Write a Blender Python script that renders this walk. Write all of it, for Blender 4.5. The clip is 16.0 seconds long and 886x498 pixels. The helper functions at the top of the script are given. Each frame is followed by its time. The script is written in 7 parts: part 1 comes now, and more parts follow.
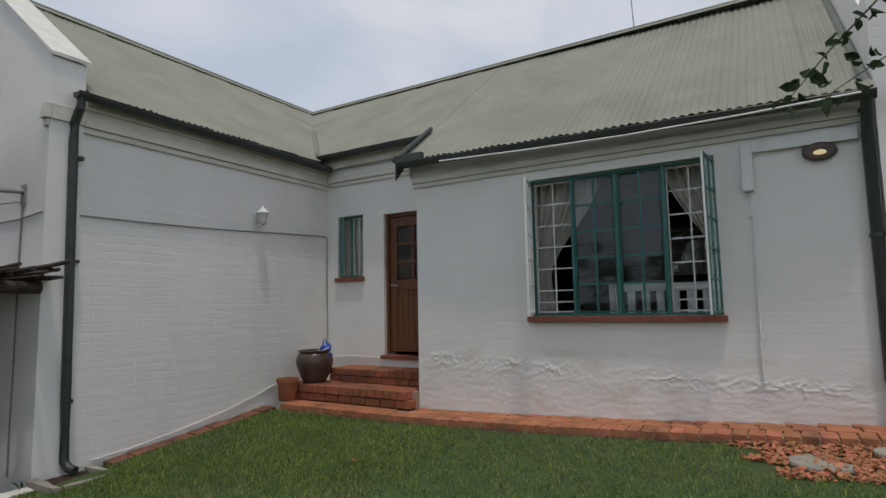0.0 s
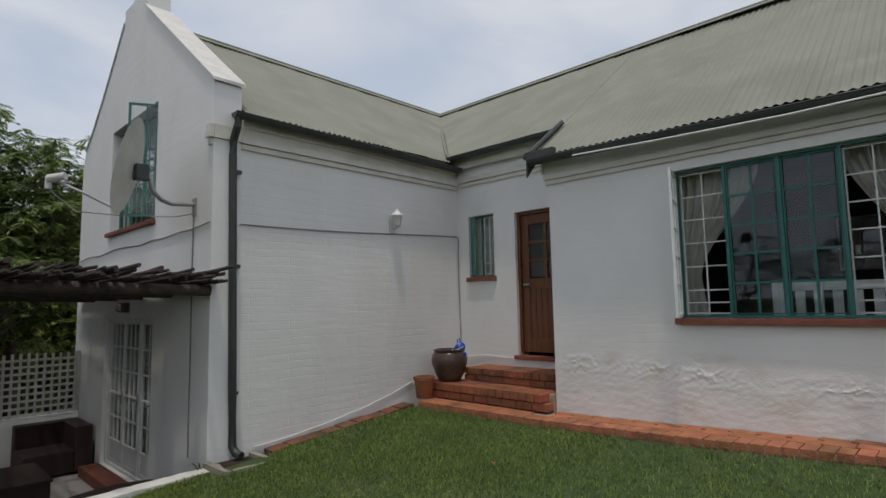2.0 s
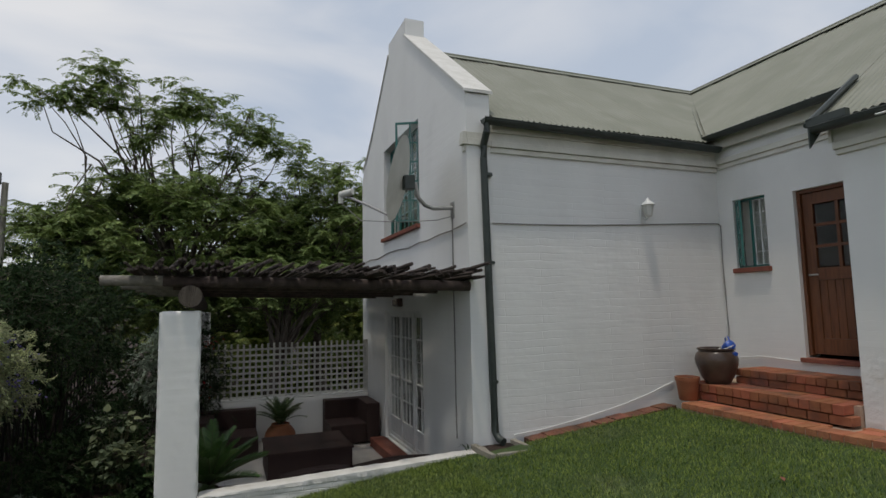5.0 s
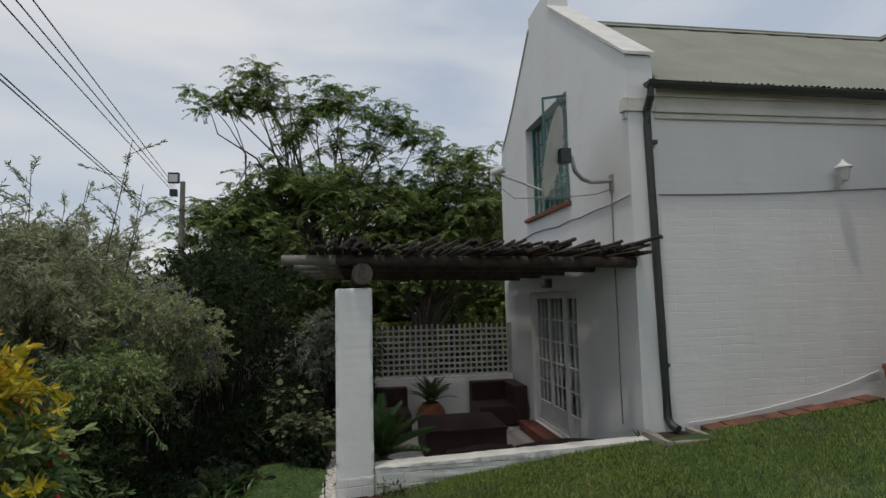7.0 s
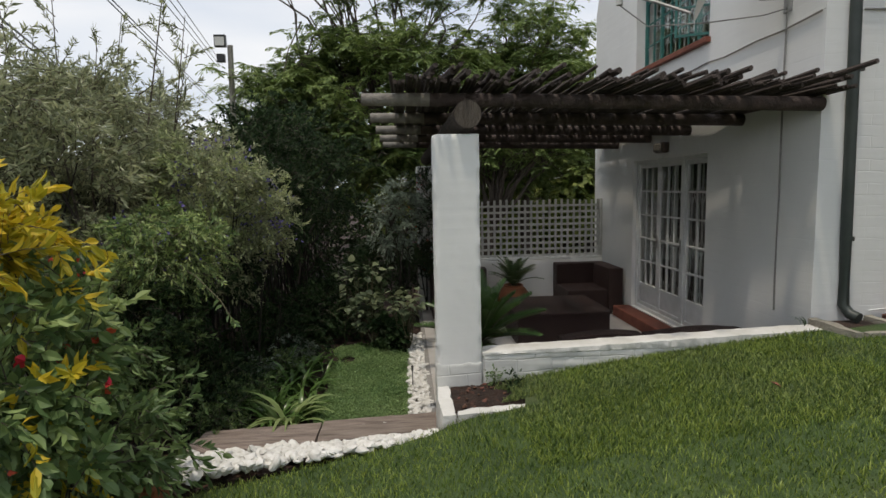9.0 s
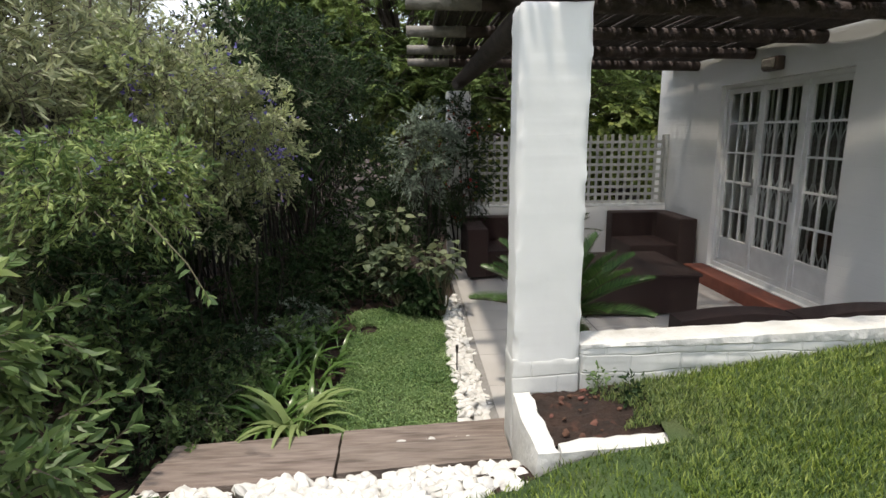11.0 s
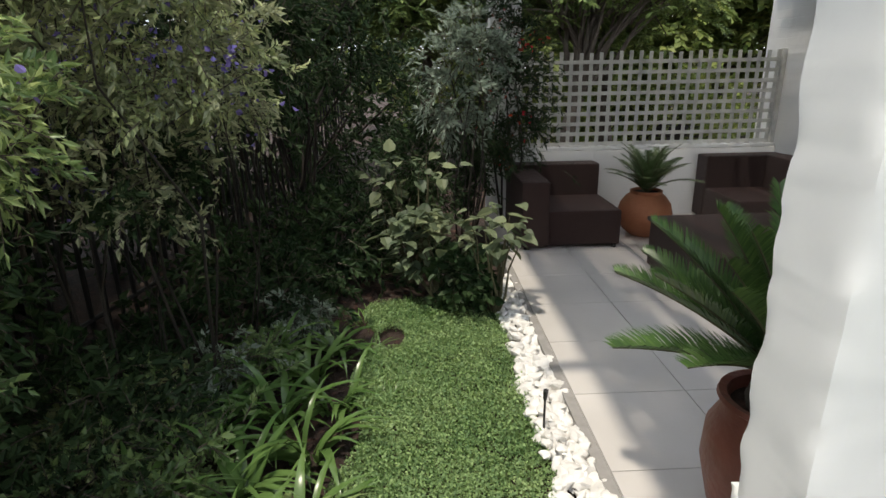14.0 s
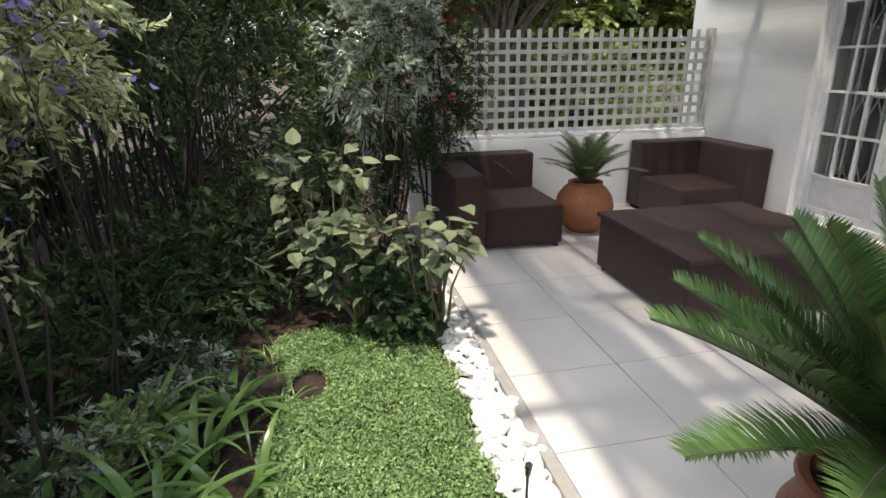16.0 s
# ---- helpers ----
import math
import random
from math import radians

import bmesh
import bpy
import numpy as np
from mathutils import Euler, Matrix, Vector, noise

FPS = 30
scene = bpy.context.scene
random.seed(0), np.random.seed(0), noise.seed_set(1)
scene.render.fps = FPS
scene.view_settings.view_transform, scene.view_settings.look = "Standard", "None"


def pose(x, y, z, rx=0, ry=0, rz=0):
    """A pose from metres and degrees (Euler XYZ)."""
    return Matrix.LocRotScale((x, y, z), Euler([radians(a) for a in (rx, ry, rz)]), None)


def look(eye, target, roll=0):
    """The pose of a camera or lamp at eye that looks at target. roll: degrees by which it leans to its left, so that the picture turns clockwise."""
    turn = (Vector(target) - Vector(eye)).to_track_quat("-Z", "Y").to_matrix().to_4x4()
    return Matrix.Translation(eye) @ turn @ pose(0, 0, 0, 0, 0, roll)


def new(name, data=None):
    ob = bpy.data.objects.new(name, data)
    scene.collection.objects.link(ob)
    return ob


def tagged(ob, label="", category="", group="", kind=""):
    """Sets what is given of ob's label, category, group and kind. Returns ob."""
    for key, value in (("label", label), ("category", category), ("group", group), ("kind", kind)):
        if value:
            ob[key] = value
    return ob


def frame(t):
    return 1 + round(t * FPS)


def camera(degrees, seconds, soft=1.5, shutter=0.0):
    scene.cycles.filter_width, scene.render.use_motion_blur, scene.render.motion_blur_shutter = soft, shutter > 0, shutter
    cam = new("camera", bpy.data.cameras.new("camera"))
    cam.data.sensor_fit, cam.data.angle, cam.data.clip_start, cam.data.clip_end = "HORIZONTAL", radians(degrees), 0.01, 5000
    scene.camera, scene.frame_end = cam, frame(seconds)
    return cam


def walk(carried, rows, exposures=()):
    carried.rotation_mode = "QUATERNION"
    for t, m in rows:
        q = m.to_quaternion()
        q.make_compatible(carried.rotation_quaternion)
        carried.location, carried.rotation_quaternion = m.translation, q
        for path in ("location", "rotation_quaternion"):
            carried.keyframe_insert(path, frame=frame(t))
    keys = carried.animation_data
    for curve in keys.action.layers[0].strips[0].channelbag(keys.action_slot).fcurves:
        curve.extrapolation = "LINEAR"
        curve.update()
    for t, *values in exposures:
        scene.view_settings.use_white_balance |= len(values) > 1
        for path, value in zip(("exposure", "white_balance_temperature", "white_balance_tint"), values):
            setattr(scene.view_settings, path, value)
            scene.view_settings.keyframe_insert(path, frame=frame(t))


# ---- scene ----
cam = camera(77.0, 16.0)
PATH = [
    (0, (5.777, -2.437, 2.235), (4.747, -0.734, 2.436), -1.1),
    (0.5, (5.778, -2.451, 2.244), (4.65, -0.812, 2.445), -1.2),
    (1, (5.773, -2.429, 2.253), (4.54, -0.867, 2.454), -1.1),
    (1.5, (5.72, -2.415, 2.266), (4.406, -0.92, 2.465), -1.1),
    (2, (5.658, -2.409, 2.279), (4.273, -0.98, 2.476), -1.1),
    (2.5, (5.623, -2.394, 2.282), (4.153, -1.052, 2.479), -1.2),
    (3, (5.605, -2.374, 2.289), (4.036, -1.15, 2.485), -1.3),
    (3.5, (5.591, -2.389, 2.278), (3.93, -1.294, 2.479), -1.3),
    (4, (5.577, -2.416, 2.259), (3.842, -1.443, 2.465), -1.3),
    (4.5, (5.581, -2.459, 2.249), (3.786, -1.602, 2.458), -1.4),
    (4.7, (5.621, -2.467, 2.251), (3.801, -1.663, 2.456), -1.3),
    (6.8, (5.48, -2.801, 2.169), (3.518, -2.461, 2.358), -1.1),
    (7, (5.36, -2.833, 2.154), (3.392, -2.523, 2.325), -1.3),
    (7.5, (5.134, -2.934, 2.104), (3.152, -2.71, 2.244), -1.3),
    (8, (4.888, -3.051, 2.024), (2.897, -2.879, 2.086), -1.3),
    (8.5, (4.571, -3.162, 1.93), (2.58, -3.012, 1.823), -1.1),
    (9, (4.197, -3.228, 1.871), (2.213, -3.093, 1.654), -1.1),
    (9.2, (4.036, -3.248, 1.844), (2.056, -3.121, 1.597), -1.0),
    (11.3, (2.601, -3.515, 1.685), (0.653, -3.409, 1.246), -1.0),
    (11.5, (2.472, -3.514, 1.705), (0.529, -3.413, 1.241), -1.5),
    (12, (2.153, -3.54, 1.658), (0.221, -3.451, 1.15), -1.7),
    (12.5, (1.848, -3.588, 1.615), (-0.075, -3.504, 1.072), -1.9),
    (13, (1.537, -3.618, 1.567), (-0.379, -3.542, 0.999), -1.4),
    (13.5, (1.28, -3.655, 1.53), (-0.628, -3.588, 0.934), -1.3),
    (14, (1.055, -3.703, 1.494), (-0.85, -3.633, 0.887), -1.0),
    (14.5, (0.845, -3.74, 1.431), (-1.055, -3.663, 0.812), -0.8),
    (15, (0.668, -3.765, 1.403), (-1.226, -3.671, 0.769), -0.6),
    (15.5, (0.478, -3.772, 1.385), (-1.408, -3.598, 0.744), -0.6),
    (16, (0.342, -3.752, 1.404), (-1.511, -3.366, 0.759), -0.7),
]
EXPOSURES = [(0.0, 0.14, 7050, 12), (4.5, 0.12, 7000, 11), (7.0, 0.02, 7000, 10), (8.0, 0.12, 7100, 10), (9.0, 0.52, 7300, 11), (11.5, 1.36, 7200, 12), (12.5, 1.36, 7200, 12), (13.5, 1.36, 7200, 11), (14.5, 1.68, 7200, 12), (15.0, 1.9, 7250, 13), (16.0, 2.2, 7250, 13)]
walk(cam, [(t, look(eye, target, roll)) for t, eye, target, roll in PATH], EXPOSURES)

# ---- world, sun ----
world = bpy.data.worlds.new("sky")
scene.world = world
world.use_nodes = True
wn, wl = world.node_tree.nodes, world.node_tree.links
wn.clear()
SUN_FROM = Vector((0.17, -0.17, 1.0)).normalized()
sky = wn.new("ShaderNodeTexSky")
sky.sky_type = "NISHITA"
sky.sun_disc = False
sky.sun_elevation = math.asin(SUN_FROM.z)
sky.sun_rotation = math.atan2(SUN_FROM.x, SUN_FROM.y)
coord = wn.new("ShaderNodeTexCoord")
wmap = wn.new("ShaderNodeMapping")
wmap.inputs["Scale"].default_value = (1.0, 1.0, 2.6)
wl.new(coord.outputs["Generated"], wmap.inputs[0])
cloud = wn.new("ShaderNodeTexNoise")
cloud.inputs["Scale"].default_value = 2.1
cloud.inputs["Detail"].default_value = 6
cloud.inputs["Roughness"].default_value = 0.45
cloud.inputs["Distortion"].default_value = 0.5
wl.new(wmap.outputs[0], cloud.inputs["Vector"])
cover = wn.new("ShaderNodeValToRGB")
cover.color_ramp.elements[0].position = 0.38
cover.color_ramp.elements[0].color = (4.2, 5.0, 6.3, 1)
cover.color_ramp.elements[1].position = 0.68
cover.color_ramp.elements[1].color = (7.0, 7.3, 7.8, 1)
wl.new(cloud.outputs["Fac"], cover.inputs[0])
wmix = wn.new("ShaderNodeMix")
wmix.data_type = "RGBA"
wmix.inputs["Factor"].default_value = 0.84
wl.new(sky.outputs[0], wmix.inputs["A"])
wl.new(cover.outputs[0], wmix.inputs["B"])
back = wn.new("ShaderNodeBackground")
back.inputs["Strength"].default_value = 0.106
wl.new(wmix.outputs["Result"], back.inputs["Color"])
wout = wn.new("ShaderNodeOutputWorld")
wl.new(back.outputs[0], wout.inputs[0])

sun = new("sun", bpy.data.lights.new("sun", "SUN"))
sun.data.energy = 1.2
sun.data.angle = radians(2.3)
sun.data.color = (1.0, 0.96, 0.88)
sun.matrix_world = look(SUN_FROM * 40, (0, 0, 0))


# ---- materials ----
def material(name, a, b=None, scale=4.0, rough=0.7, bump=0.0, bump_scale=40.0, metal=0.0, detail=6, low=0.35, high=0.65, c=None, c_scale=0.7, c_at=0.62, spread=0.0, island=0.0, stretch=(1, 1, 1), translucent=0.0, spec=0.5):
    """Two tones mixed by noise, a third in larger stains, fine relief, and a change from piece to piece."""
    m = bpy.data.materials.new(name)
    m.use_nodes = True
    n, l = m.node_tree.nodes, m.node_tree.links
    p = n["Principled BSDF"]
    p.inputs["Roughness"].default_value = rough
    p.inputs["Metallic"].default_value = metal
    p.inputs["Specular IOR Level"].default_value = spec
    tc = n.new("ShaderNodeTexCoord")
    mp = n.new("ShaderNodeMapping")
    mp.inputs["Scale"].default_value = stretch
    geo = n.new("ShaderNodeNewGeometry")
    l.new(geo.outputs["Position"], mp.inputs[0])
    b = b or tuple(v * 0.8 for v in a)
    noise1 = n.new("ShaderNodeTexNoise")
    noise1.inputs["Scale"].default_value = scale
    noise1.inputs["Detail"].default_value = detail
    l.new(mp.outputs[0], noise1.inputs["Vector"])
    ramp = n.new("ShaderNodeValToRGB")
    ramp.color_ramp.elements[0].position, ramp.color_ramp.elements[0].color = low, (*a, 1)
    ramp.color_ramp.elements[1].position, ramp.color_ramp.elements[1].color = high, (*b, 1)
    l.new(noise1.outputs["Fac"], ramp.inputs[0])
    out = ramp.outputs[0]
    if c:
        noise2 = n.new("ShaderNodeTexNoise")
        noise2.inputs["Scale"].default_value = c_scale
        noise2.inputs["Detail"].default_value = 5
        l.new(mp.outputs[0], noise2.inputs["Vector"])
        ramp2 = n.new("ShaderNodeValToRGB")
        ramp2.color_ramp.elements[0].position, ramp2.color_ramp.elements[1].position = c_at - 0.08, c_at + 0.1
        l.new(noise2.outputs["Fac"], ramp2.inputs[0])
        mx = n.new("ShaderNodeMix")
        mx.data_type = "RGBA"
        l.new(ramp2.outputs[0], mx.inputs["Factor"])
        l.new(out, mx.inputs["A"])
        mx.inputs["B"].default_value = (*c, 1)
        out = mx.outputs["Result"]
    if spread or island:
        hsv = n.new("ShaderNodeHueSaturation")
        l.new(out, hsv.inputs["Color"])
        info = n.new("ShaderNodeObjectInfo")
        rnd = info.outputs["Random"] if spread else geo.outputs["Random Per Island"]
        mr = n.new("ShaderNodeMapRange")
        amount = spread or island
        mr.inputs["To Min"].default_value, mr.inputs["To Max"].default_value = 1 - amount, 1 + amount
        l.new(rnd, mr.inputs["Value"])
        l.new(mr.outputs[0], hsv.inputs["Value"])
        mh = n.new("ShaderNodeMapRange")
        mh.inputs["To Min"].default_value, mh.inputs["To Max"].default_value = 0.5 + amount * 0.05, 0.5 - amount * 0.05
        l.new(rnd, mh.inputs["Value"])
        l.new(mh.outputs[0], hsv.inputs["Hue"])
        out = hsv.outputs[0]
    l.new(out, p.inputs["Base Color"])
    if bump:
        noise3 = n.new("ShaderNodeTexNoise")
        noise3.inputs["Scale"].default_value = bump_scale
        noise3.inputs["Detail"].default_value = 4
        l.new(mp.outputs[0], noise3.inputs["Vector"])
        bp = n.new("ShaderNodeBump")
        bp.inputs["Strength"].default_value = bump
        bp.inputs["Distance"].default_value = 0.02
        l.new(noise3.outputs["Fac"], bp.inputs["Height"])
        l.new(bp.outputs[0], p.inputs["Normal"])
    if translucent:
        tr = n.new("ShaderNodeBsdfTranslucent")
        l.new(out, tr.inputs["Color"])
        mxs = n.new("ShaderNodeMixShader")
        mxs.inputs[0].default_value = translucent
        l.new(p.outputs[0], mxs.inputs[1])
        l.new(tr.outputs[0], mxs.inputs[2])
        l.new(mxs.outputs[0], n["Material Output"].inputs["Surface"])
    return m


def plaster(name, base, across, relief=0.55, course=0.6, brick_width=2.6):
    """White paint over bagged brick: faint courses, trowel lumps and rain marks. across: the axis along the wall."""
    m = material(name, base, tuple(v * 0.95 for v in base), 1.6, 0.75, c=tuple(v * 0.9 for v in base), c_scale=1.3, c_at=0.66, stretch=(1, 1, 0.7))
    n, l = m.node_tree.nodes, m.node_tree.links
    p = n["Principled BSDF"]
    geo = n.new("ShaderNodeNewGeometry")
    sep = n.new("ShaderNodeSeparateXYZ")
    l.new(geo.outputs["Position"], sep.inputs[0])
    com = n.new("ShaderNodeCombineXYZ")
    l.new(sep.outputs[across], com.inputs["X"])
    l.new(sep.outputs["Z"], com.inputs["Y"])
    warp = n.new("ShaderNodeTexNoise")
    warp.inputs["Scale"].default_value = 3.0
    l.new(geo.outputs["Position"], warp.inputs["Vector"])
    addv = n.new("ShaderNodeMixRGB")
    addv.inputs["Fac"].default_value = 0.05
    l.new(com.outputs[0], addv.inputs["Color1"])
    l.new(warp.outputs["Color"], addv.inputs["Color2"])
    brick = n.new("ShaderNodeTexBrick")
    brick.inputs["Scale"].default_value = 1.0
    brick.inputs["Brick Width"].default_value = brick_width
    brick.inputs["Row Height"].default_value = 0.085
    brick.inputs["Mortar Size"].default_value = 0.007
    brick.inputs["Mortar Smooth"].default_value = 1.0
    brick.inputs["Color1"].default_value = (1, 1, 1, 1)
    brick.inputs["Color2"].default_value = (0.88, 0.88, 0.88, 1)
    brick.inputs["Mortar"].default_value = (course, course, course, 1)
    l.new(addv.outputs[0], brick.inputs["Vector"])
    lumps = n.new("ShaderNodeTexNoise")
    lumps.inputs["Scale"].default_value = 9.0
    lumps.inputs["Detail"].default_value = 7
    l.new(geo.outputs["Position"], lumps.inputs["Vector"])
    dash_map = n.new("ShaderNodeMapping")
    dash_map.inputs["Scale"].default_value = (1.1, 1.1, 12.0)
    l.new(geo.outputs["Position"], dash_map.inputs[0])
    dash = n.new("ShaderNodeTexNoise")
    dash.inputs["Scale"].default_value = 1.0
    dash.inputs["Detail"].default_value = 2
    l.new(dash_map.outputs[0], dash.inputs["Vector"])
    patch = n.new("ShaderNodeTexNoise")
    patch.inputs["Scale"].default_value = 1.7
    patch.inputs["Detail"].default_value = 3
    l.new(geo.outputs["Position"], patch.inputs["Vector"])
    patch_ramp = n.new("ShaderNodeValToRGB")
    patch_ramp.color_ramp.elements[0].position, patch_ramp.color_ramp.elements[1].position = 0.36, 0.58
    l.new(patch.outputs["Fac"], patch_ramp.inputs[0])
    broken = n.new("ShaderNodeMixRGB")
    l.new(patch_ramp.outputs[0], broken.inputs["Fac"])
    l.new(dash.outputs["Fac"], broken.inputs["Color1"])
    l.new(brick.outputs["Color"], broken.inputs["Color2"])
    streak = n.new("ShaderNodeMixRGB")
    streak.inputs["Fac"].default_value = 0.3
    l.new(broken.outputs[0], streak.inputs["Color1"])
    l.new(dash.outputs["Fac"], streak.inputs["Color2"])
    mx = n.new("ShaderNodeMixRGB")
    mx.inputs["Fac"].default_value = 0.3
    l.new(streak.outputs[0], mx.inputs["Color1"])
    l.new(lumps.outputs["Color"], mx.inputs["Color2"])
    bp = n.new("ShaderNodeBump")
    bp.inputs["Strength"].default_value = relief
    bp.inputs["Distance"].default_value = 0.02
    l.new(mx.outputs[0], bp.inputs["Height"])
    l.new(bp.outputs[0], p.inputs["Normal"])
    return m


WHITE = (0.78, 0.78, 0.76)
M_WALL_X = plaster("white_plaster_x", WHITE, "X", 0.32, 0.75, 0.9)
M_WALL_Y = plaster("white_plaster_y", WHITE, "Y", 0.36, 0.55, 0.9)
M_PILLAR = plaster("white_pillar_plaster", (0.80, 0.80, 0.78), "Y", 0.35, 0.95)
# white trim toned darker and yellower, with the eave's shade in its colour
M_TRIM = material("shaded_trim_plaster", (0.68, 0.665, 0.60), (0.60, 0.585, 0.52), 3.0, 0.75, 0.25, 18, c=(0.56, 0.55, 0.48), c_scale=2.0, c_at=0.6)
M_LOW_WALL = plaster("low_wall_plaster", (0.68, 0.68, 0.65), "Y", 0.8, 0.5, 0.24)
M_DAMP = material("damp_white_paint", WHITE, tuple(v * 0.93 for v in WHITE), 1.6, 0.8, 0.15, 40, c=(0.67, 0.645, 0.59), c_scale=2.4, c_at=0.62, stretch=(1, 1, 1.6))
M_ROUGH_WHITE = material("flaking_white_paint", (0.70, 0.69, 0.66), (0.60, 0.59, 0.55), 6, 0.85, 0.5, 26, c=(0.50, 0.47, 0.42), c_scale=5, c_at=0.70)
M_ROOF = material("faded_green_roof_paint", (0.185, 0.195, 0.15), (0.225, 0.232, 0.185), 1.1, 0.55, 0.08, 60, c=(0.235, 0.24, 0.195), c_scale=2.2, c_at=0.6)
M_GUTTER = material("dark_green_gutter_paint", (0.026, 0.036, 0.032), (0.04, 0.05, 0.045), 6, 0.45, 0.1, 50)
M_GREEN = material("green_steel_paint", (0.02, 0.13, 0.115), (0.03, 0.16, 0.14), 8, 0.4)
M_WHITE_STEEL = material("white_steel_paint", (0.75, 0.76, 0.75), (0.66, 0.67, 0.66), 9, 0.45)
M_DOOR = material("varnished_brown_wood", (0.105, 0.036, 0.014), (0.165, 0.06, 0.023), 5, 0.42, 0.15, 30, stretch=(9, 9, 0.8))
M_SILL = material("red_oxide_sill", (0.19, 0.055, 0.035), (0.25, 0.08, 0.05), 8, 0.6, 0.2, 40)
M_BRICK = material("red_clay_paver", (0.36, 0.125, 0.06), (0.46, 0.18, 0.09), 7, 0.85, 0.5, 60, c=(0.22, 0.09, 0.055), c_scale=4, c_at=0.6, spread=0.18)
M_STEPBRICK = material("step_brick", (0.26, 0.085, 0.042), (0.34, 0.12, 0.058), 7, 0.8, 0.5, 60, c=(0.14, 0.065, 0.045), c_scale=3, c_at=0.58, spread=0.18)
M_EDGE = material("soiled_brick", (0.15, 0.06, 0.038), (0.21, 0.085, 0.05), 7, 0.9, 0.5, 60, c=(0.07, 0.04, 0.028), c_scale=5, c_at=0.55, spread=0.2)
M_MORTAR = material("mortar", (0.36, 0.26, 0.19), (0.44, 0.33, 0.25), 14, 0.95, 0.5, 70)
M_SOIL = material("dark_soil", (0.018, 0.011, 0.008), (0.04, 0.022, 0.015), 9, 0.95, 1.0, 45, c=(0.10, 0.042, 0.027), c_scale=12, c_at=0.66)
M_LAWN = material("lawn_ground", (0.035, 0.065, 0.018), (0.06, 0.10, 0.028), 7, 0.95, 0.8, 80, c=(0.09, 0.11, 0.04), c_scale=1.2, c_at=0.63)
M_GRASS = material("grass_blade", (0.135, 0.205, 0.035), (0.20, 0.285, 0.06), 1.6, 0.5, island=0.75, c=(0.15, 0.21, 0.07), c_scale=1.1, c_at=0.6, translucent=0.25)
M_TILE = material("pale_porcelain_tile", (0.58, 0.552, 0.525), (0.52, 0.495, 0.47), 2.2, 0.34, 0.03, 60, c=(0.46, 0.44, 0.42), c_scale=1.6, c_at=0.66, spread=0.04)
M_GROUT = material("grey_grout", (0.30, 0.285, 0.27), (0.25, 0.24, 0.225), 20, 0.9)
M_RATTAN = material("dark_brown_weave", (0.030, 0.012, 0.010), (0.048, 0.020, 0.016), 60, 0.55, 0.8, 160, stretch=(1, 1, 3))
M_LOG = material("weathered_dark_pole", (0.032, 0.023, 0.019), (0.065, 0.047, 0.039), 12, 0.8, 0.6, 60, island=0.3)
M_LOG_GREY = material("grey_log_end", (0.24, 0.22, 0.19), (0.16, 0.145, 0.125), 14, 0.85, 0.6, 70)
M_TERRA = material("terracotta", (0.26, 0.085, 0.036), (0.32, 0.12, 0.055), 6, 0.7, 0.3, 50, c=(0.24, 0.085, 0.045), c_scale=4, c_at=0.62)
M_JAR = material("dark_red_glazed_clay", (0.15, 0.045, 0.032), (0.20, 0.065, 0.045), 6, 0.5, 0.25, 40)
M_GLAZE = material("dark_brown_glaze", (0.055, 0.036, 0.028), (0.09, 0.06, 0.045), 7, 0.28, 0.15, 30)
M_BLUE = material("blue_plastic", (0.015, 0.07, 0.36), (0.02, 0.09, 0.42), 8, 0.35)
M_PEBBLE = material("white_pebble", (0.77, 0.76, 0.73), (0.66, 0.64, 0.60), 16, 0.6, 0.25, 60, spread=0.07)
M_SLEEPER = material("weathered_sleeper_wood", (0.22, 0.17, 0.145), (0.32, 0.26, 0.225), 5, 0.85, 0.7, 26, stretch=(9, 0.9, 9), c=(0.13, 0.10, 0.085), c_scale=3, c_at=0.62, spread=0.1)
M_METAL = material("galvanised_steel", (0.42, 0.42, 0.41), (0.32, 0.32, 0.31), 12, 0.45, metal=0.6)
M_DISH = material("off_white_dish_paint", (0.62, 0.62, 0.58), (0.54, 0.54, 0.50), 5, 0.5)
M_CABLE = material("grey_painted_cable", (0.30, 0.29, 0.27), (0.24, 0.23, 0.22), 12, 0.6)
M_BLACK = material("black_plastic", (0.012, 0.012, 0.012), (0.02, 0.02, 0.02), 12, 0.45)
M_FENCE = material("black_fence_steel", (0.008, 0.008, 0.008), (0.015, 0.014, 0.013), 12, 0.55)
M_LATTICE = material("white_lattice_paint", (0.54, 0.54, 0.50), (0.43, 0.43, 0.40), 10, 0.7, 0.3, 60)
M_CURTAIN = material("cream_curtain_cloth", (0.74, 0.72, 0.66), (0.64, 0.62, 0.56), 6, 0.9, translucent=0.2)
M_DRAPE = material("grey_lining_cloth", (0.13, 0.122, 0.108), (0.075, 0.07, 0.062), 6, 0.9)
# room surfaces coloured dark to stand for the dimness of unlit rooms
M_ROOM = material("unlit_room_surface", (0.10, 0.09, 0.08), (0.12, 0.11, 0.10), 2, 0.9)
M_FLOORIN = material("unlit_floor_boards", (0.06, 0.04, 0.03), (0.09, 0.06, 0.045), 4, 0.6)
M_CONCRETE = material("weathered_concrete", (0.33, 0.31, 0.26), (0.25, 0.23, 0.195), 8, 0.9, 0.6, 50)
M_BARK = material("grey_brown_bark", (0.075, 0.058, 0.045), (0.12, 0.10, 0.08), 9, 0.9, 0.8, 40, stretch=(3, 3, 0.7))
# stem colour far below bark, carrying the shade inside the shrubs
M_TWIG = material("shaded_twig", (0.018, 0.014, 0.011), (0.03, 0.024, 0.018), 9, 0.9)
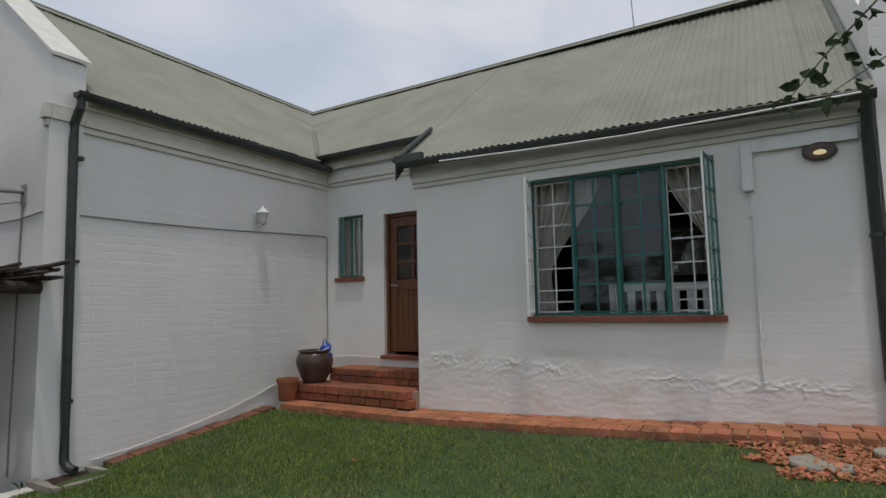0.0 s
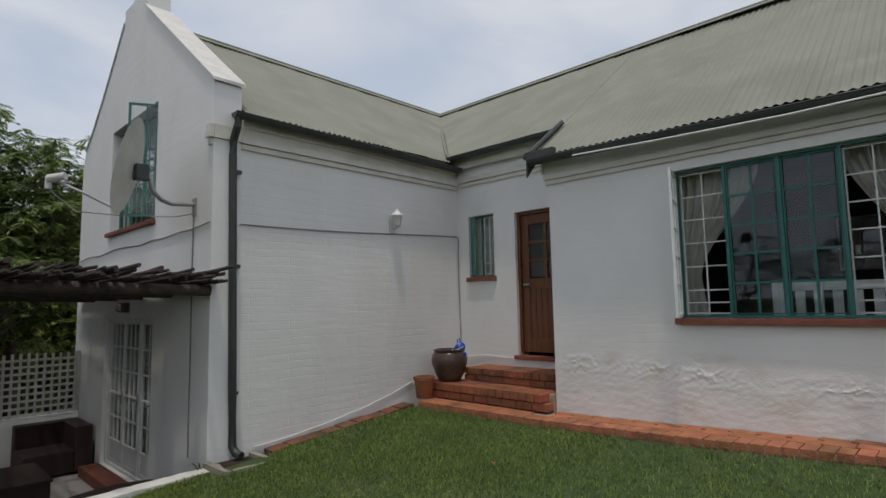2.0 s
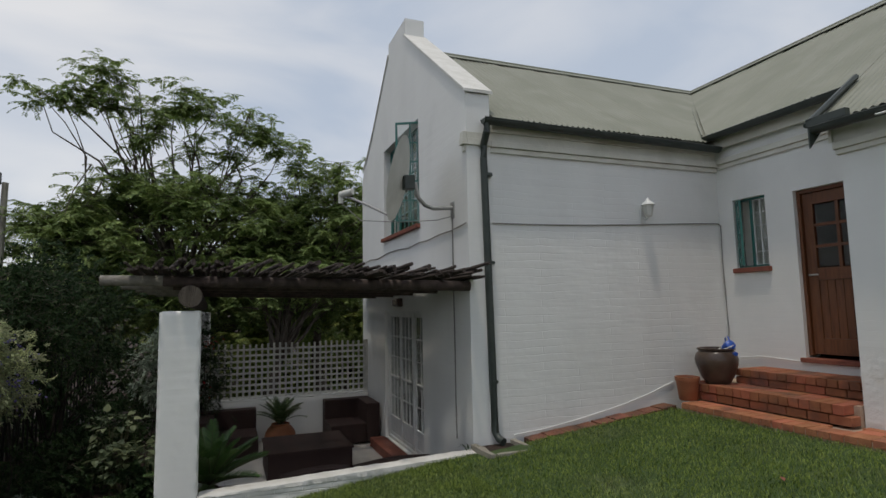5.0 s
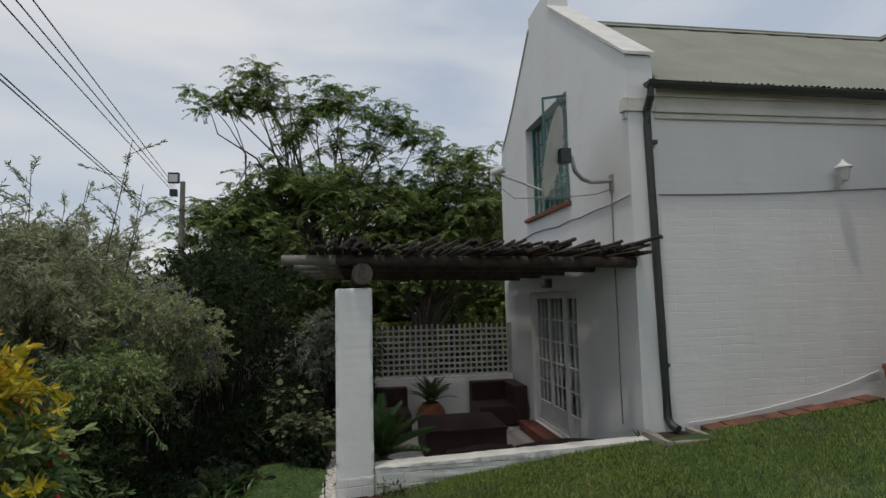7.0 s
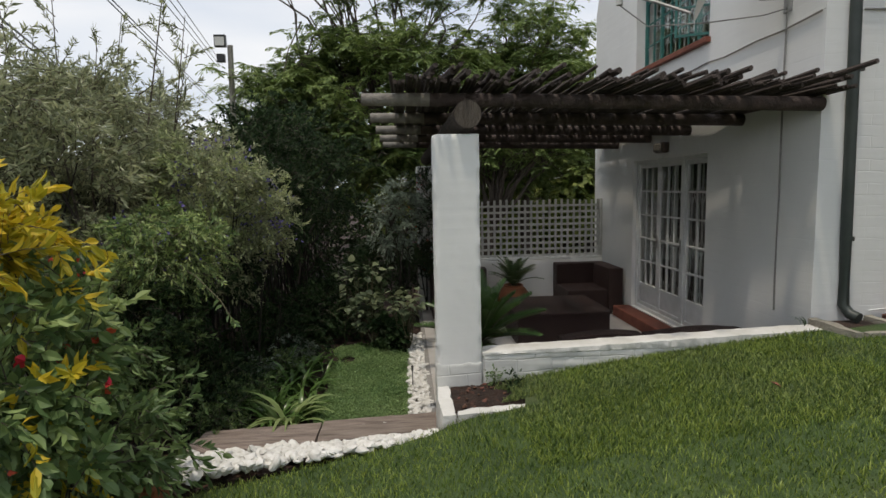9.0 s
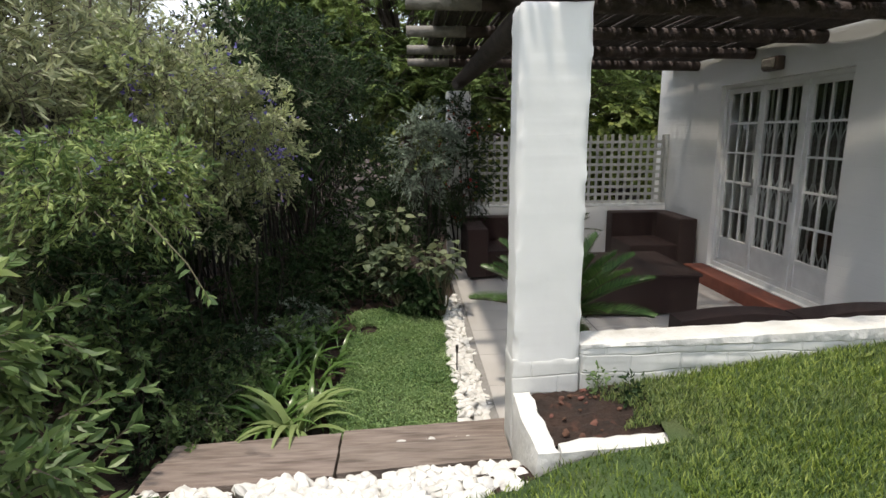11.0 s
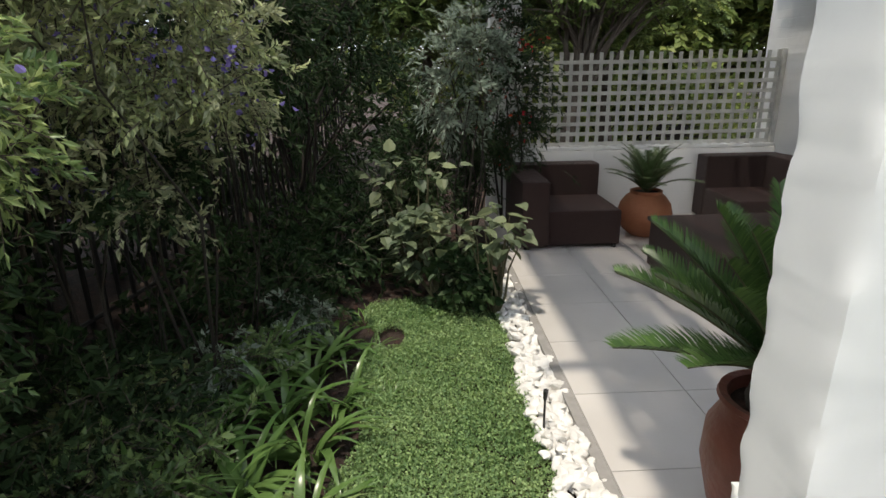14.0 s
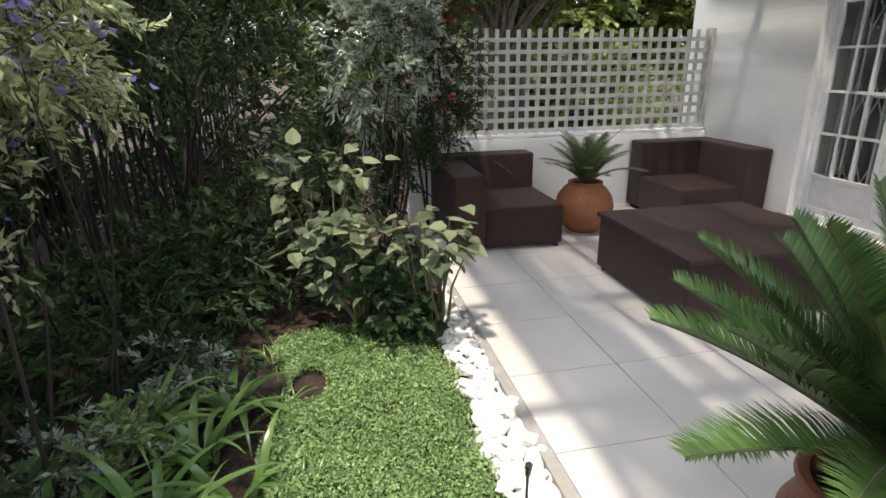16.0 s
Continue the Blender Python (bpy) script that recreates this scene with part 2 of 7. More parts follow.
M_STEM = material("green_brown_stem", (0.10, 0.10, 0.05), (0.08, 0.07, 0.04), 8, 0.8)


def leaf_material(name, a, b, island=0.4, translucent=0.35, rough=0.55, spec=0.4):
    return material(name, a, b, 2.5, rough, island=island, translucent=translucent, spec=spec)


L_TREE = leaf_material("fern_tree_leaf", (0.145, 0.215, 0.064), (0.205, 0.28, 0.09))
L_MID = leaf_material("mid_green_leaf", (0.115, 0.19, 0.068), (0.17, 0.25, 0.095), rough=0.4)
L_LIME = leaf_material("yellow_green_leaf", (0.33, 0.39, 0.18), (0.43, 0.48, 0.25), rough=0.35)
L_OLIVE = leaf_material("grey_olive_leaf", (0.27, 0.30, 0.17), (0.37, 0.395, 0.235), rough=0.4)
# leaf green taken near black, so the hedge's deep shade is in the colour
L_DARK = leaf_material("dark_and_shaded_leaf", (0.022, 0.045, 0.018), (0.038, 0.068, 0.026), translucent=0.2, spec=0.15)
L_BRIGHT = leaf_material("bright_shrub_leaf", (0.27, 0.37, 0.125), (0.37, 0.455, 0.19), rough=0.35)
L_YELLOW = leaf_material("golden_leaf", (0.58, 0.45, 0.03), (0.46, 0.40, 0.04))
L_SILVER = leaf_material("silver_leaf", (0.21, 0.27, 0.21), (0.28, 0.34, 0.26), rough=0.45)
L_COLEUS = leaf_material("pale_heart_leaf", (0.10, 0.142, 0.078), (0.17, 0.205, 0.11), 0.55)
L_STRAP = leaf_material("strap_leaf", (0.085, 0.165, 0.045), (0.14, 0.225, 0.065), 0.45, 0.2, 0.25)
L_COVER = leaf_material("ground_cover_leaf", (0.19, 0.315, 0.12), (0.28, 0.40, 0.17), 0.4, 0.3)
L_PALM = leaf_material("sago_leaf", (0.07, 0.145, 0.042), (0.105, 0.18, 0.055), 0.3, 0.25, 0.32)
L_PALM2 = leaf_material("small_palm_leaf", (0.075, 0.13, 0.055), (0.11, 0.165, 0.065), 0.4, 0.2, 0.4)
L_VIOLET = leaf_material("violet_petal", (0.15, 0.12, 0.36), (0.22, 0.18, 0.48), 0.3)
L_RED = leaf_material("red_petal", (0.55, 0.03, 0.03), (0.62, 0.08, 0.05), 0.3)
L_BACK = leaf_material("sunlit_far_leaf", (0.15, 0.22, 0.05), (0.24, 0.28, 0.08), 0.4)


def glass_material(name, tint=(0.9, 0.95, 0.94)):
    m = bpy.data.materials.new(name)
    m.use_nodes = True
    p = m.node_tree.nodes["Principled BSDF"]
    p.inputs["Base Color"].default_value = (*tint, 1)
    p.inputs["Transmission Weight"].default_value = 1.0
    p.inputs["Roughness"].default_value = 0.01
    p.inputs["IOR"].default_value = 1.45
    return m


M_GLASS = glass_material("window_glass")


def lamp_material(name, colour, strength):
    m = bpy.data.materials.new(name)
    m.use_nodes = True
    p = m.node_tree.nodes["Principled BSDF"]
    p.inputs["Base Color"].default_value = (0.25, 0.2, 0.12, 1)
    p.inputs["Emission Color"].default_value = (*colour, 1)
    p.inputs["Emission Strength"].default_value = strength
    return m


# ---- mesh helpers ----
RNG = np.random.default_rng(7)
BASE = {}


def finish(bm, name, mat, smooth=False, shift=None):
    me = bpy.data.meshes.new(name)
    bmesh.ops.recalc_face_normals(bm, faces=bm.faces)
    if shift is not None:
        bmesh.ops.translate(bm, verts=bm.verts, vec=-Vector(shift))
    bm.to_mesh(me)
    bm.free()
    me.materials.append(mat)
    if smooth:
        for f in me.polygons:
            f.use_smooth = True
        me.set_sharp_from_angle(angle=0.75)
    return me


def thing(name, at, label, category, group="", kind=""):
    ob = new(name)
    ob.empty_display_size = 0.1
    ob.location = at
    BASE[ob] = Vector(at)
    return tagged(ob, label, category, group, kind)


def part(name, bm, mat, parent=None, label="", smooth=False, at=None):
    """Links a bmesh, given in world places, as one mesh under its thing or part. at: its pivot."""
    base = BASE[parent] if parent else Vector((0, 0, 0))
    at = Vector(at) if at else base
    ob = new(name, finish(bm, name, mat, smooth, at))
    BASE[ob] = at
    if parent:
        ob.parent = parent
        ob.location = at - base
    return tagged(ob, label)


def solo(name, bm, mat, label, category, group="", kind="", smooth=False, at=None):
    """A thing that is one mesh."""
    at = Vector(at or (0, 0, 0))
    ob = new(name, finish(bm, name, mat, smooth, at))
    ob.location = at
    BASE[ob] = at
    return tagged(ob, label, category, group, kind)


def box(bm, x0, x1, y0, y1, z0, z1, bevel=0.0):
    vs = [bm.verts.new((x, y, z)) for z in (z0, z1) for y in (y0, y1) for x in (x0, x1)]
    fs = [bm.faces.new([vs[i] for i in q]) for q in ((0, 2, 3, 1), (4, 5, 7, 6), (0, 1, 5, 4), (2, 6, 7, 3), (0, 4, 6, 2), (1, 3, 7, 5))]
    if bevel:
        bmesh.ops.bevel(bm, geom=list({e for f in fs for e in f.edges}), offset=bevel, segments=2, affect="EDGES", profile=0.6)
    return bm


def nbox(*a, **k):
    return box(bmesh.new(), *a, **k)


def rod(bm, p, q, r0, r1=None, n=8, cap=True):
    p, q = Vector(p), Vector(q)
    r1 = r0 if r1 is None else r1
    m = (q - p).to_track_quat("Z", "Y").to_matrix()
    rings = []
    for c, r in ((p, r0), (q, r1)):
        rings.append([bm.verts.new(c + m @ Vector((r * math.cos(2 * math.pi * i / n), r * math.sin(2 * math.pi * i / n), 0))) for i in range(n)])
    for i in range(n):
        bm.faces.new((rings[0][i], rings[0][(i + 1) % n], rings[1][(i + 1) % n], rings[1][i]))
    if cap:
        bm.faces.new(rings[0][::-1])
        bm.faces.new(rings[1])
    return bm


def tube(bm, pts, radii, n=8):
    """A bent tube through points."""
    pts = [Vector(p) for p in pts]
    rings = []
    for i, p in enumerate(pts):
        d = pts[min(i + 1, len(pts) - 1)] - pts[max(i - 1, 0)]
        m = d.to_track_quat("Z", "Y").to_matrix()
        r = radii[i] if isinstance(radii, (list, tuple)) else radii
        rings.append([bm.verts.new(p + m @ Vector((r * math.cos(2 * math.pi * k / n), r * math.sin(2 * math.pi * k / n), 0))) for k in range(n)])
    for a, b in zip(rings, rings[1:]):
        for k in range(n):
            bm.faces.new((a[k], a[(k + 1) % n], b[(k + 1) % n], b[k]))
    bm.faces.new(rings[0][::-1])
    bm.faces.new(rings[-1])
    return bm


def lathe(bm, centre, profile, n=32):
    """A turned shape: profile of (radius, height)."""
    c = Vector(centre)
    rings = [[bm.verts.new(c + Vector((r * math.cos(2 * math.pi * k / n), r * math.sin(2 * math.pi * k / n), h))) for k in range(n)] for r, h in profile]
    for a, b in zip(rings, rings[1:]):
        for k in range(n):
            bm.faces.new((a[k], a[(k + 1) % n], b[(k + 1) % n], b[k]))
    bm.faces.new(rings[0][::-1])
    bm.faces.new(rings[-1])
    return bm


def prism(bm, poly, axis, lo, hi):
    """A polygon of (a, z) pushed along an axis: 'x' takes a as y, 'y' takes a as x."""
    def at(a, z, t):
        return (t, a, z) if axis == "x" else (a, t, z)
    A = [bm.verts.new(at(a, z, lo)) for a, z in poly]
    B = [bm.verts.new(at(a, z, hi)) for a, z in poly]
    bm.faces.new(A)
    bm.faces.new(B[::-1])
    k = len(poly)
    for i in range(k):
        bm.faces.new((A[i], B[i], B[(i + 1) % k], A[(i + 1) % k]))
    return bm


def pierced(axis, lo, hi, outline, bottom, openings):
    """A wall: outline is its top as (a, z) from left to right, with rectangular openings (a0, a1, z0, z1)."""
    bm = bmesh.new()

    def top(a):
        for (a0, z0), (a1, z1) in zip(outline, outline[1:]):
            if a0 - 1e-6 <= a <= a1 + 1e-6 and a1 > a0:
                return z0 + (z1 - z0) * (a - a0) / (a1 - a0)
        return outline[-1][1]
    cuts = sorted({a for a, _ in outline} | {v for o in openings for v in o[:2]})
    for a0, a1 in zip(cuts, cuts[1:]):
        if a1 - a0 < 1e-4:
            continue
        e = 1e-5
        t0, t1 = top(a0 + e), top(a1 - e)
        holes = sorted((o[2], o[3]) for o in openings if o[0] <= a0 + e and o[1] >= a1 - e)
        z = bottom
        for h0, h1 in holes:
            if h0 > z:
                prism(bm, [(a0, z), (a1, z), (a1, h0), (a0, h0)], axis, lo, hi)
            z = h1
        prism(bm, [(a0, z), (a1, z), (a1, t1), (a0, t0)], axis, lo, hi)
    return bm


# ---- ground ----
def path_z(x):
    d = max(x - 2.1, 0.0)
    return 1.064 + 0.018 * d + 0.0065 * d * d


def smooth01(v):
    v = min(max(v, 0.0), 1.0)
    return v * v * (3 - 2 * v)


def lawn_z(x, y):
    s = min(max((y + 3.0) / 6.0, -0.35), 1.0)
    s = math.copysign(abs(s) ** 0.75, s)
    low, high = 0.32 + 0.075 * min(x, 7), path_z(min(x, 8)) - 0.035
    return low + (high - low) * s


def lawn_edge(y):
    """The lawn's lower border beside the steps: its x at a y."""
    if y < -4.45:
        return min(1.17 + 1.6 * (-4.45 - y), 3.2)
    return 0.86 + 0.2 * (-2.95 - y) if y < -2.95 else 0.84 if y < -2.44 else 0.26


def ground_z(x, y):
    if x < -4.9 or y < -6:
        return -0.22 + 0.006 * max(0, -x - 8)
    garden = -0.10
    lz = lawn_z(max(x, 0.2), y) - 0.05
    t = smooth01((x + 0.05) / 0.85) if y < -2.95 else (1.0 if x > 0.2 else 0.0)
    if y < -4.5:
        t *= smooth01((y + 6) / 1.4)
    return garden + (lz - garden) * t


def axis_steps(near0, near1, step, far):
    a = list(np.arange(near0, near1 + 1e-6, step))
    lo, hi = [near0 - d for d in (1, 3, 8, 20, 60, 200, 600)], [near1 + d for d in (1, 3, 8, 20, 60, 200, 600)]
    return sorted(lo) + a + hi


gx, gy = axis_steps(-6.0, 12.0, 0.2, 600), axis_steps(-8.0, 10.0, 0.2, 600)
bm = bmesh.new()
grid = [[bm.verts.new((x, y, ground_z(x, y) - (0.25 if (-4.7 < x < 0.1 and -2.95 < y < 3) or (y > 3.1 and -5 < x < 6.6) else 0))) for y in gy] for x in gx]
for i in range(len(gx) - 1):
    for j in range(len(gy) - 1):
        bm.faces.new((grid[i][j], grid[i + 1][j], grid[i + 1][j + 1], grid[i][j + 1]))
tagged(part("ground", bm, M_SOIL, smooth=True), "dark reddish garden soil with bark and leaf litter", "ground", kind="structure")

bm = bmesh.new()
rows = []
ys = np.concatenate([np.arange(-16, -4.5, 0.46), np.arange(-4.45, 2.46, 0.115)])
for y in ys:
    x0 = lawn_edge(y) if y < -0.05 else 0.3
    rows.append([bm.verts.new((x0 + (11.5 - x0) * (k / 70) ** 1.4, y, lawn_z(x0 + (11.5 - x0) * (k / 70) ** 1.4, y))) for k in range(71)])
for a, b in zip(rows, rows[1:]):
    for k in range(70):
        bm.faces.new((a[k], a[k + 1], b[k + 1], b[k]))
tagged(part("lawn", bm, M_LAWN, smooth=True), "closely mown green lawn sloping down from the house", "lawn", kind="structure")


def mesh_from_arrays(name, verts, faces, mat):
    me = bpy.data.meshes.new(name)
    me.from_pydata(verts.reshape(-1, 3).tolist(), [], faces.tolist())
    me.materials.append(mat)
    return me


def blades(points, height, width, lean, seed):
    """Grass blades as bent two-piece strips."""
    r = np.random.default_rng(seed)
    n = len(points)
    a = r.uniform(0, 2 * np.pi, n)
    side = np.stack([np.cos(a), np.sin(a), 0 * a], 1) * (width * r.uniform(0.6, 1.3, n))[:, None]
    b = r.uniform(0, 2 * np.pi, n)
    h = height * r.uniform(0.5, 1.3, n)
    tip = np.stack([np.cos(b) * lean * h, np.sin(b) * lean * h, h], 1) * r.uniform(0.7, 1.2, n)[:, None]
    mid = tip * np.array([0.35, 0.35, 0.62])
    v = np.stack([points - side, points + side, points + mid + side * 0.7, points + mid - side * 0.7, points + tip], 1)
    k = np.arange(n)[:, None] * 5
    return v, np.concatenate([k + [0, 1, 2], k + [0, 2, 3], k + [3, 2, 4]], 0)


def lawn_points(n, x0, x1, y0, y1, seed):
    r = np.random.default_rng(seed)
    p = np.stack([r.uniform(x0, x1, n), r.uniform(y0, y1, n)], 1)
    keep = [q for q in p if q[0] > (0.26 if -2.7 < q[1] < -2.44 else lawn_edge(q[1])) - 0.02 + (0.05 if q[1] > -0.05 else 0) and not (0.25 < q[0] < 0.72 and -2.98 < q[1] < -2.58 + 0.07 * math.sin(q[0] * 15)) and not (q[0] < 0.84 and q[1] < -2.4 and q[0] > 0.69) and not (q[0] > 5.5 and q[1] > 1.8) and not (q[0] < 0.55 and -0.1 < q[1] < 0.45)]
    return np.array([(x, y, lawn_z(x, y) - 0.004) for x, y in keep])


v, f = blades(np.concatenate([lawn_points(110000, 0.25, 3.2, -4.5, 2.5, 1), lawn_points(75000, 3.2, 7.5, -4.5, 2.5, 2), lawn_points(30000, 0.25, 1.7, -2.6, -0.4, 4)]), 0.034, 0.0027, 0.6, 3)
tagged(new("grass", mesh_from_arrays("grass", v, f, M_GRASS)), "short green lawn grass with paler blades", "grass", kind="stuff")


# ---- house ----
EAVE_W, RIDGE = 4.33, 6.32
RIDGE_X, RIDGE_Y = -2.5, 6.0
gable_top = [(-5.08, 4.62), (-4.95, 4.93), (-4.60, 5.13), (-4.10, 5.53), (-3.55, 6.03), (-3.10, 6.45), (-3.09999, 6.66), (-2.16, 6.66), (-2.15999, 6.36), (0.03, 4.66)]
tagged(part("wall_gable", pierced("y", 0.0, 0.30, gable_top, -0.3, [(-3.47, -1.62, 3.39, 4.90), (-3.50, -1.58, 0.14, 2.19)]), M_WALL_X), "white painted bagged brick gable wall with a raked parapet", "wall", kind="structure")
tagged(part("wall_wing", pierced("x", -0.30, 0.0, [(0.30, EAVE_W), (3.75, EAVE_W)], -0.3, []), M_WALL_Y), "white painted bagged brick side wall", "wall", kind="structure")
tagged(part("wall_entrance", pierced("y", 3.75, 4.0, [(-0.30, 4.45), (2.35, 4.45)], 0.6, [(0.23, 0.70, 2.66, 3.56), (1.07, 1.93, 1.56, 3.52)]), M_WALL_X), "white painted wall beside the back door", "wall", kind="structure")
tagged(part("wall_front", pierced("y", 3.05, 3.30, [(2.10, 3.84), (6.50, 3.84)], 0.6, [(3.53, 5.33, 2.10, 3.54)]), M_WALL_X), "white painted bagged brick front wall with damp flaking base", "wall", kind="structure")
tagged(part("wall_front_return", pierced("x", 2.10, 2.35, [(3.302, 3.95), (3.748, 4.25)], 0.6, []), M_WALL_Y), "white painted return wall beside the back door", "wall", kind="structure")
# unseen west and rear walls, added to keep daylight out of the rooms
tagged(part("wall_west", pierced("x", -5.05, -4.80, [(0.302, 4.5), (9.0, 4.5)], -0.3, []), M_WALL_Y), "white painted outer wall of the wing", "wall", kind="structure")
tagged(part("wall_north", pierced("y", 8.75, 9.0, [(-4.80, 4.5), (6.5, 4.5)], -0.3, [(3.4, 5.6, 2.3, 3.7)]), M_WALL_X), "plain white rear wall", "wall", kind="structure")

# raked parapet at the far end of the front roof, with its own wall
tagged(part("wall_parapet", prism(bmesh.new(), [(2.95, -0.3), (9.0, -0.3), (9.0, 4.6), (6.0, 6.72), (3.30, 4.72), (2.95, 4.72)], "x", 6.502, 6.85), M_WALL_Y), "white painted raked parapet wall closing the roof", "wall", kind="structure")
tagged(part("wall_neighbour", nbox(6.852, 12.0, 3.4, 3.7, 0.5, 5.4), M_WALL_X), "white painted wall running on past the roof parapet", "wall", kind="structure")

# parapet coping, kneeler mould and cornice bands
bm = bmesh.new()
prism(bm, [(-2.18, 6.372), (0.06, 4.664), (0.06, 4.70), (-2.18, 6.412)], "y", -0.03, 0.33)
for (a0, z0), (a1, z1) in zip(gable_top[1:5], gable_top[2:6]):
    prism(bm, [(a0, z0 + 0.003), (a1, z1 + 0.003), (a1, z1 + 0.035), (a0, z0 + 0.035)], "y", -0.02, 0.32)
tagged(part("gable_coping", bm, M_ROUGH_WHITE), "white coping along the raked gable", "coping", kind="structure")
bm = bmesh.new()
for z0, z1, d in ((3.98, 4.05, 0.025), (4.05, 4.13, 0.055), (4.13, 4.20, 0.044)):
    box(bm, 0.001, d, 0.0, 0.30, z0, z1, 0.006)
    box(bm, -0.05, d, -d, -0.001, z0, z1, 0.006)
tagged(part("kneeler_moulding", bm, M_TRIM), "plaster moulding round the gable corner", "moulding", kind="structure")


def cornice(name, spans):
    bm = bmesh.new()
    for s in spans:
        box(bm, *s, 0.008)
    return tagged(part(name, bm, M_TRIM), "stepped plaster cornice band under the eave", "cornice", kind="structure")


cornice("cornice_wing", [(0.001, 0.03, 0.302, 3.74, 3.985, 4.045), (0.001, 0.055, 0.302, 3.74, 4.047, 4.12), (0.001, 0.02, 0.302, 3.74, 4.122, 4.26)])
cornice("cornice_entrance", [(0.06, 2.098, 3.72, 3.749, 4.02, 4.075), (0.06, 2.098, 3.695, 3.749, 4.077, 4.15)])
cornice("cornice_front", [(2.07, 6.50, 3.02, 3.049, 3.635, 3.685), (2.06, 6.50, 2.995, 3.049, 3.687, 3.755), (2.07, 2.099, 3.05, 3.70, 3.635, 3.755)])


# corrugated roof sheets
def corrugated(name, origin, along, up, width, length, label, cut=None, pitch=0.076, depth=0.009, thick=0.004):
    """A sheet whose waves run up the slope. cut: the (start, end) up the slope at a distance along."""
    o, a, u = Vector(origin), Vector(along).normalized(), Vector(up).normalized()
    nrm = a.cross(u).normalized()
    if nrm.z < 0:
        nrm = -nrm
    n = int(width / pitch * 6)
    bm = bmesh.new()
    prev = None
    for i in range(n + 1):
        d = width * i / n
        s0, s1 = cut(d) if cut else (0, length)
        if s1 - s0 < 0.02:
            prev = None
            continue
        w = nrm * (depth * math.cos(2 * math.pi * d / pitch) + 0.012 * ((d / 0.684) % 1.0))
        cur = [bm.verts.new(o + a * d + u * s + w) for s in (s0, s0 + (s1 - s0) * 0.5, s1)]
        if prev:
            for k in range(2):
                bm.faces.new((prev[k], cur[k], cur[k + 1], prev[k + 1]))
        prev = cur
    ob = part(name, bm, M_ROOF, smooth=True)
    return tagged(ob, label, "roof", kind="structure")


EAVE_F = 3.95
slope = (RIDGE - EAVE_F) / (RIDGE_Y - 2.87)
eave_z = lambda y: RIDGE - slope * (RIDGE_Y - y)
front_len = math.hypot(RIDGE_Y - 2.87, RIDGE - EAVE_F)
corrugated("roof_front", (2.0, 2.87, EAVE_F), (1, 0, -0.02), (0, RIDGE_Y - 2.87, RIDGE - EAVE_F), 4.50, front_len, "faded green corrugated iron roof over the front room")
full = math.hypot(RIDGE_Y - 3.56, RIDGE - eave_z(3.56))
# the valley runs from the inner corner of the eaves to where both ridges meet
corrugated("roof_entrance", (-2.5, 3.56, eave_z(3.56)), (1, 0, 0), (0, RIDGE_Y - 3.56, RIDGE - eave_z(3.56)), 4.498, full, "faded green corrugated iron roof above the back door", lambda d: (max(0.0, full * (1 - d / 2.55)), full))
wing_e = 4.36
wfull = math.hypot(2.62, RIDGE - wing_e)
corrugated("roof_wing", (0.12, 0.302, wing_e), (0, 1, 0), (-2.62, 0, RIDGE - wing_e), RIDGE_Y - 0.302, wfull, "faded green corrugated iron roof of the wing", lambda d: (wfull * max(0.0, (d - 3.28) / (RIDGE_Y - 0.302 - 3.28)), wfull))
corrugated("roof_wing_back", (-5.10, 0.302, wing_e), (0, 1, 0), (2.60, 0, RIDGE - wing_e), 8.7, wfull, "faded green corrugated iron roof of the wing")
corrugated("roof_rear", (-2.5, 9.1, 4.05), (1, 0, 0), (0, -3.1, RIDGE - 4.05), 9.0, math.hypot(3.1, RIDGE - 4.05), "faded green corrugated iron roof")
bm = bmesh.new()
for d in (-1, 1):
    prism(bm, [(RIDGE_Y, RIDGE + 0.045), (RIDGE_Y + d * 0.13, RIDGE - 0.045), (RIDGE_Y + d * 0.13, RIDGE - 0.055), (RIDGE_Y, RIDGE + 0.03)], "x", -2.5, 6.5)
rod(bm, (-2.5, RIDGE_Y, RIDGE + 0.035), (6.5, RIDGE_Y, RIDGE + 0.035), 0.028)
tagged(part("ridge_cap_front", bm, M_ROOF), "green ridge capping", "ridge", kind="structure")
bm = bmesh.new()
for d in (-1, 1):
    prism(bm, [(RIDGE_X, RIDGE + 0.045), (RIDGE_X + d * 0.13, RIDGE - 0.055), (RIDGE_X + d * 0.13, RIDGE - 0.065), (RIDGE_X, RIDGE + 0.03)], "y", 0.302, 6.0)
rod(bm, (RIDGE_X, 0.302, RIDGE + 0.035), (RIDGE_X, 6.0, RIDGE + 0.035), 0.028)
tagged(part("ridge_cap_wing", bm, M_ROOF), "green ridge capping of the wing", "ridge", kind="structure")
bm = bmesh.new()
for off in (-0.05, 0.05):
    rod(bm, (0.08 + off, 3.56 + off, eave_z(3.58) + 0.0), (-2.5 + off, 6.0 + off, RIDGE + 0.0), 0.012)
tagged(part("valley_flashing", bm, M_ROOF), "narrow valley flashing between two roofs", "flashing", kind="structure")
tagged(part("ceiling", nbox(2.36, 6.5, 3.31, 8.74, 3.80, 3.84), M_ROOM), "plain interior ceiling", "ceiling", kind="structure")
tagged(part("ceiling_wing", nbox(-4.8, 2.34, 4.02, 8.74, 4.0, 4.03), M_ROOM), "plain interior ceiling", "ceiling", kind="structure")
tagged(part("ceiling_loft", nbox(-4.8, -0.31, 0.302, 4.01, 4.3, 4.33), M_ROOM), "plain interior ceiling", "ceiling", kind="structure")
bm = bmesh.new()
box(bm, 2.05, 6.5, 3.02, 3.045, 3.757, 3.93)
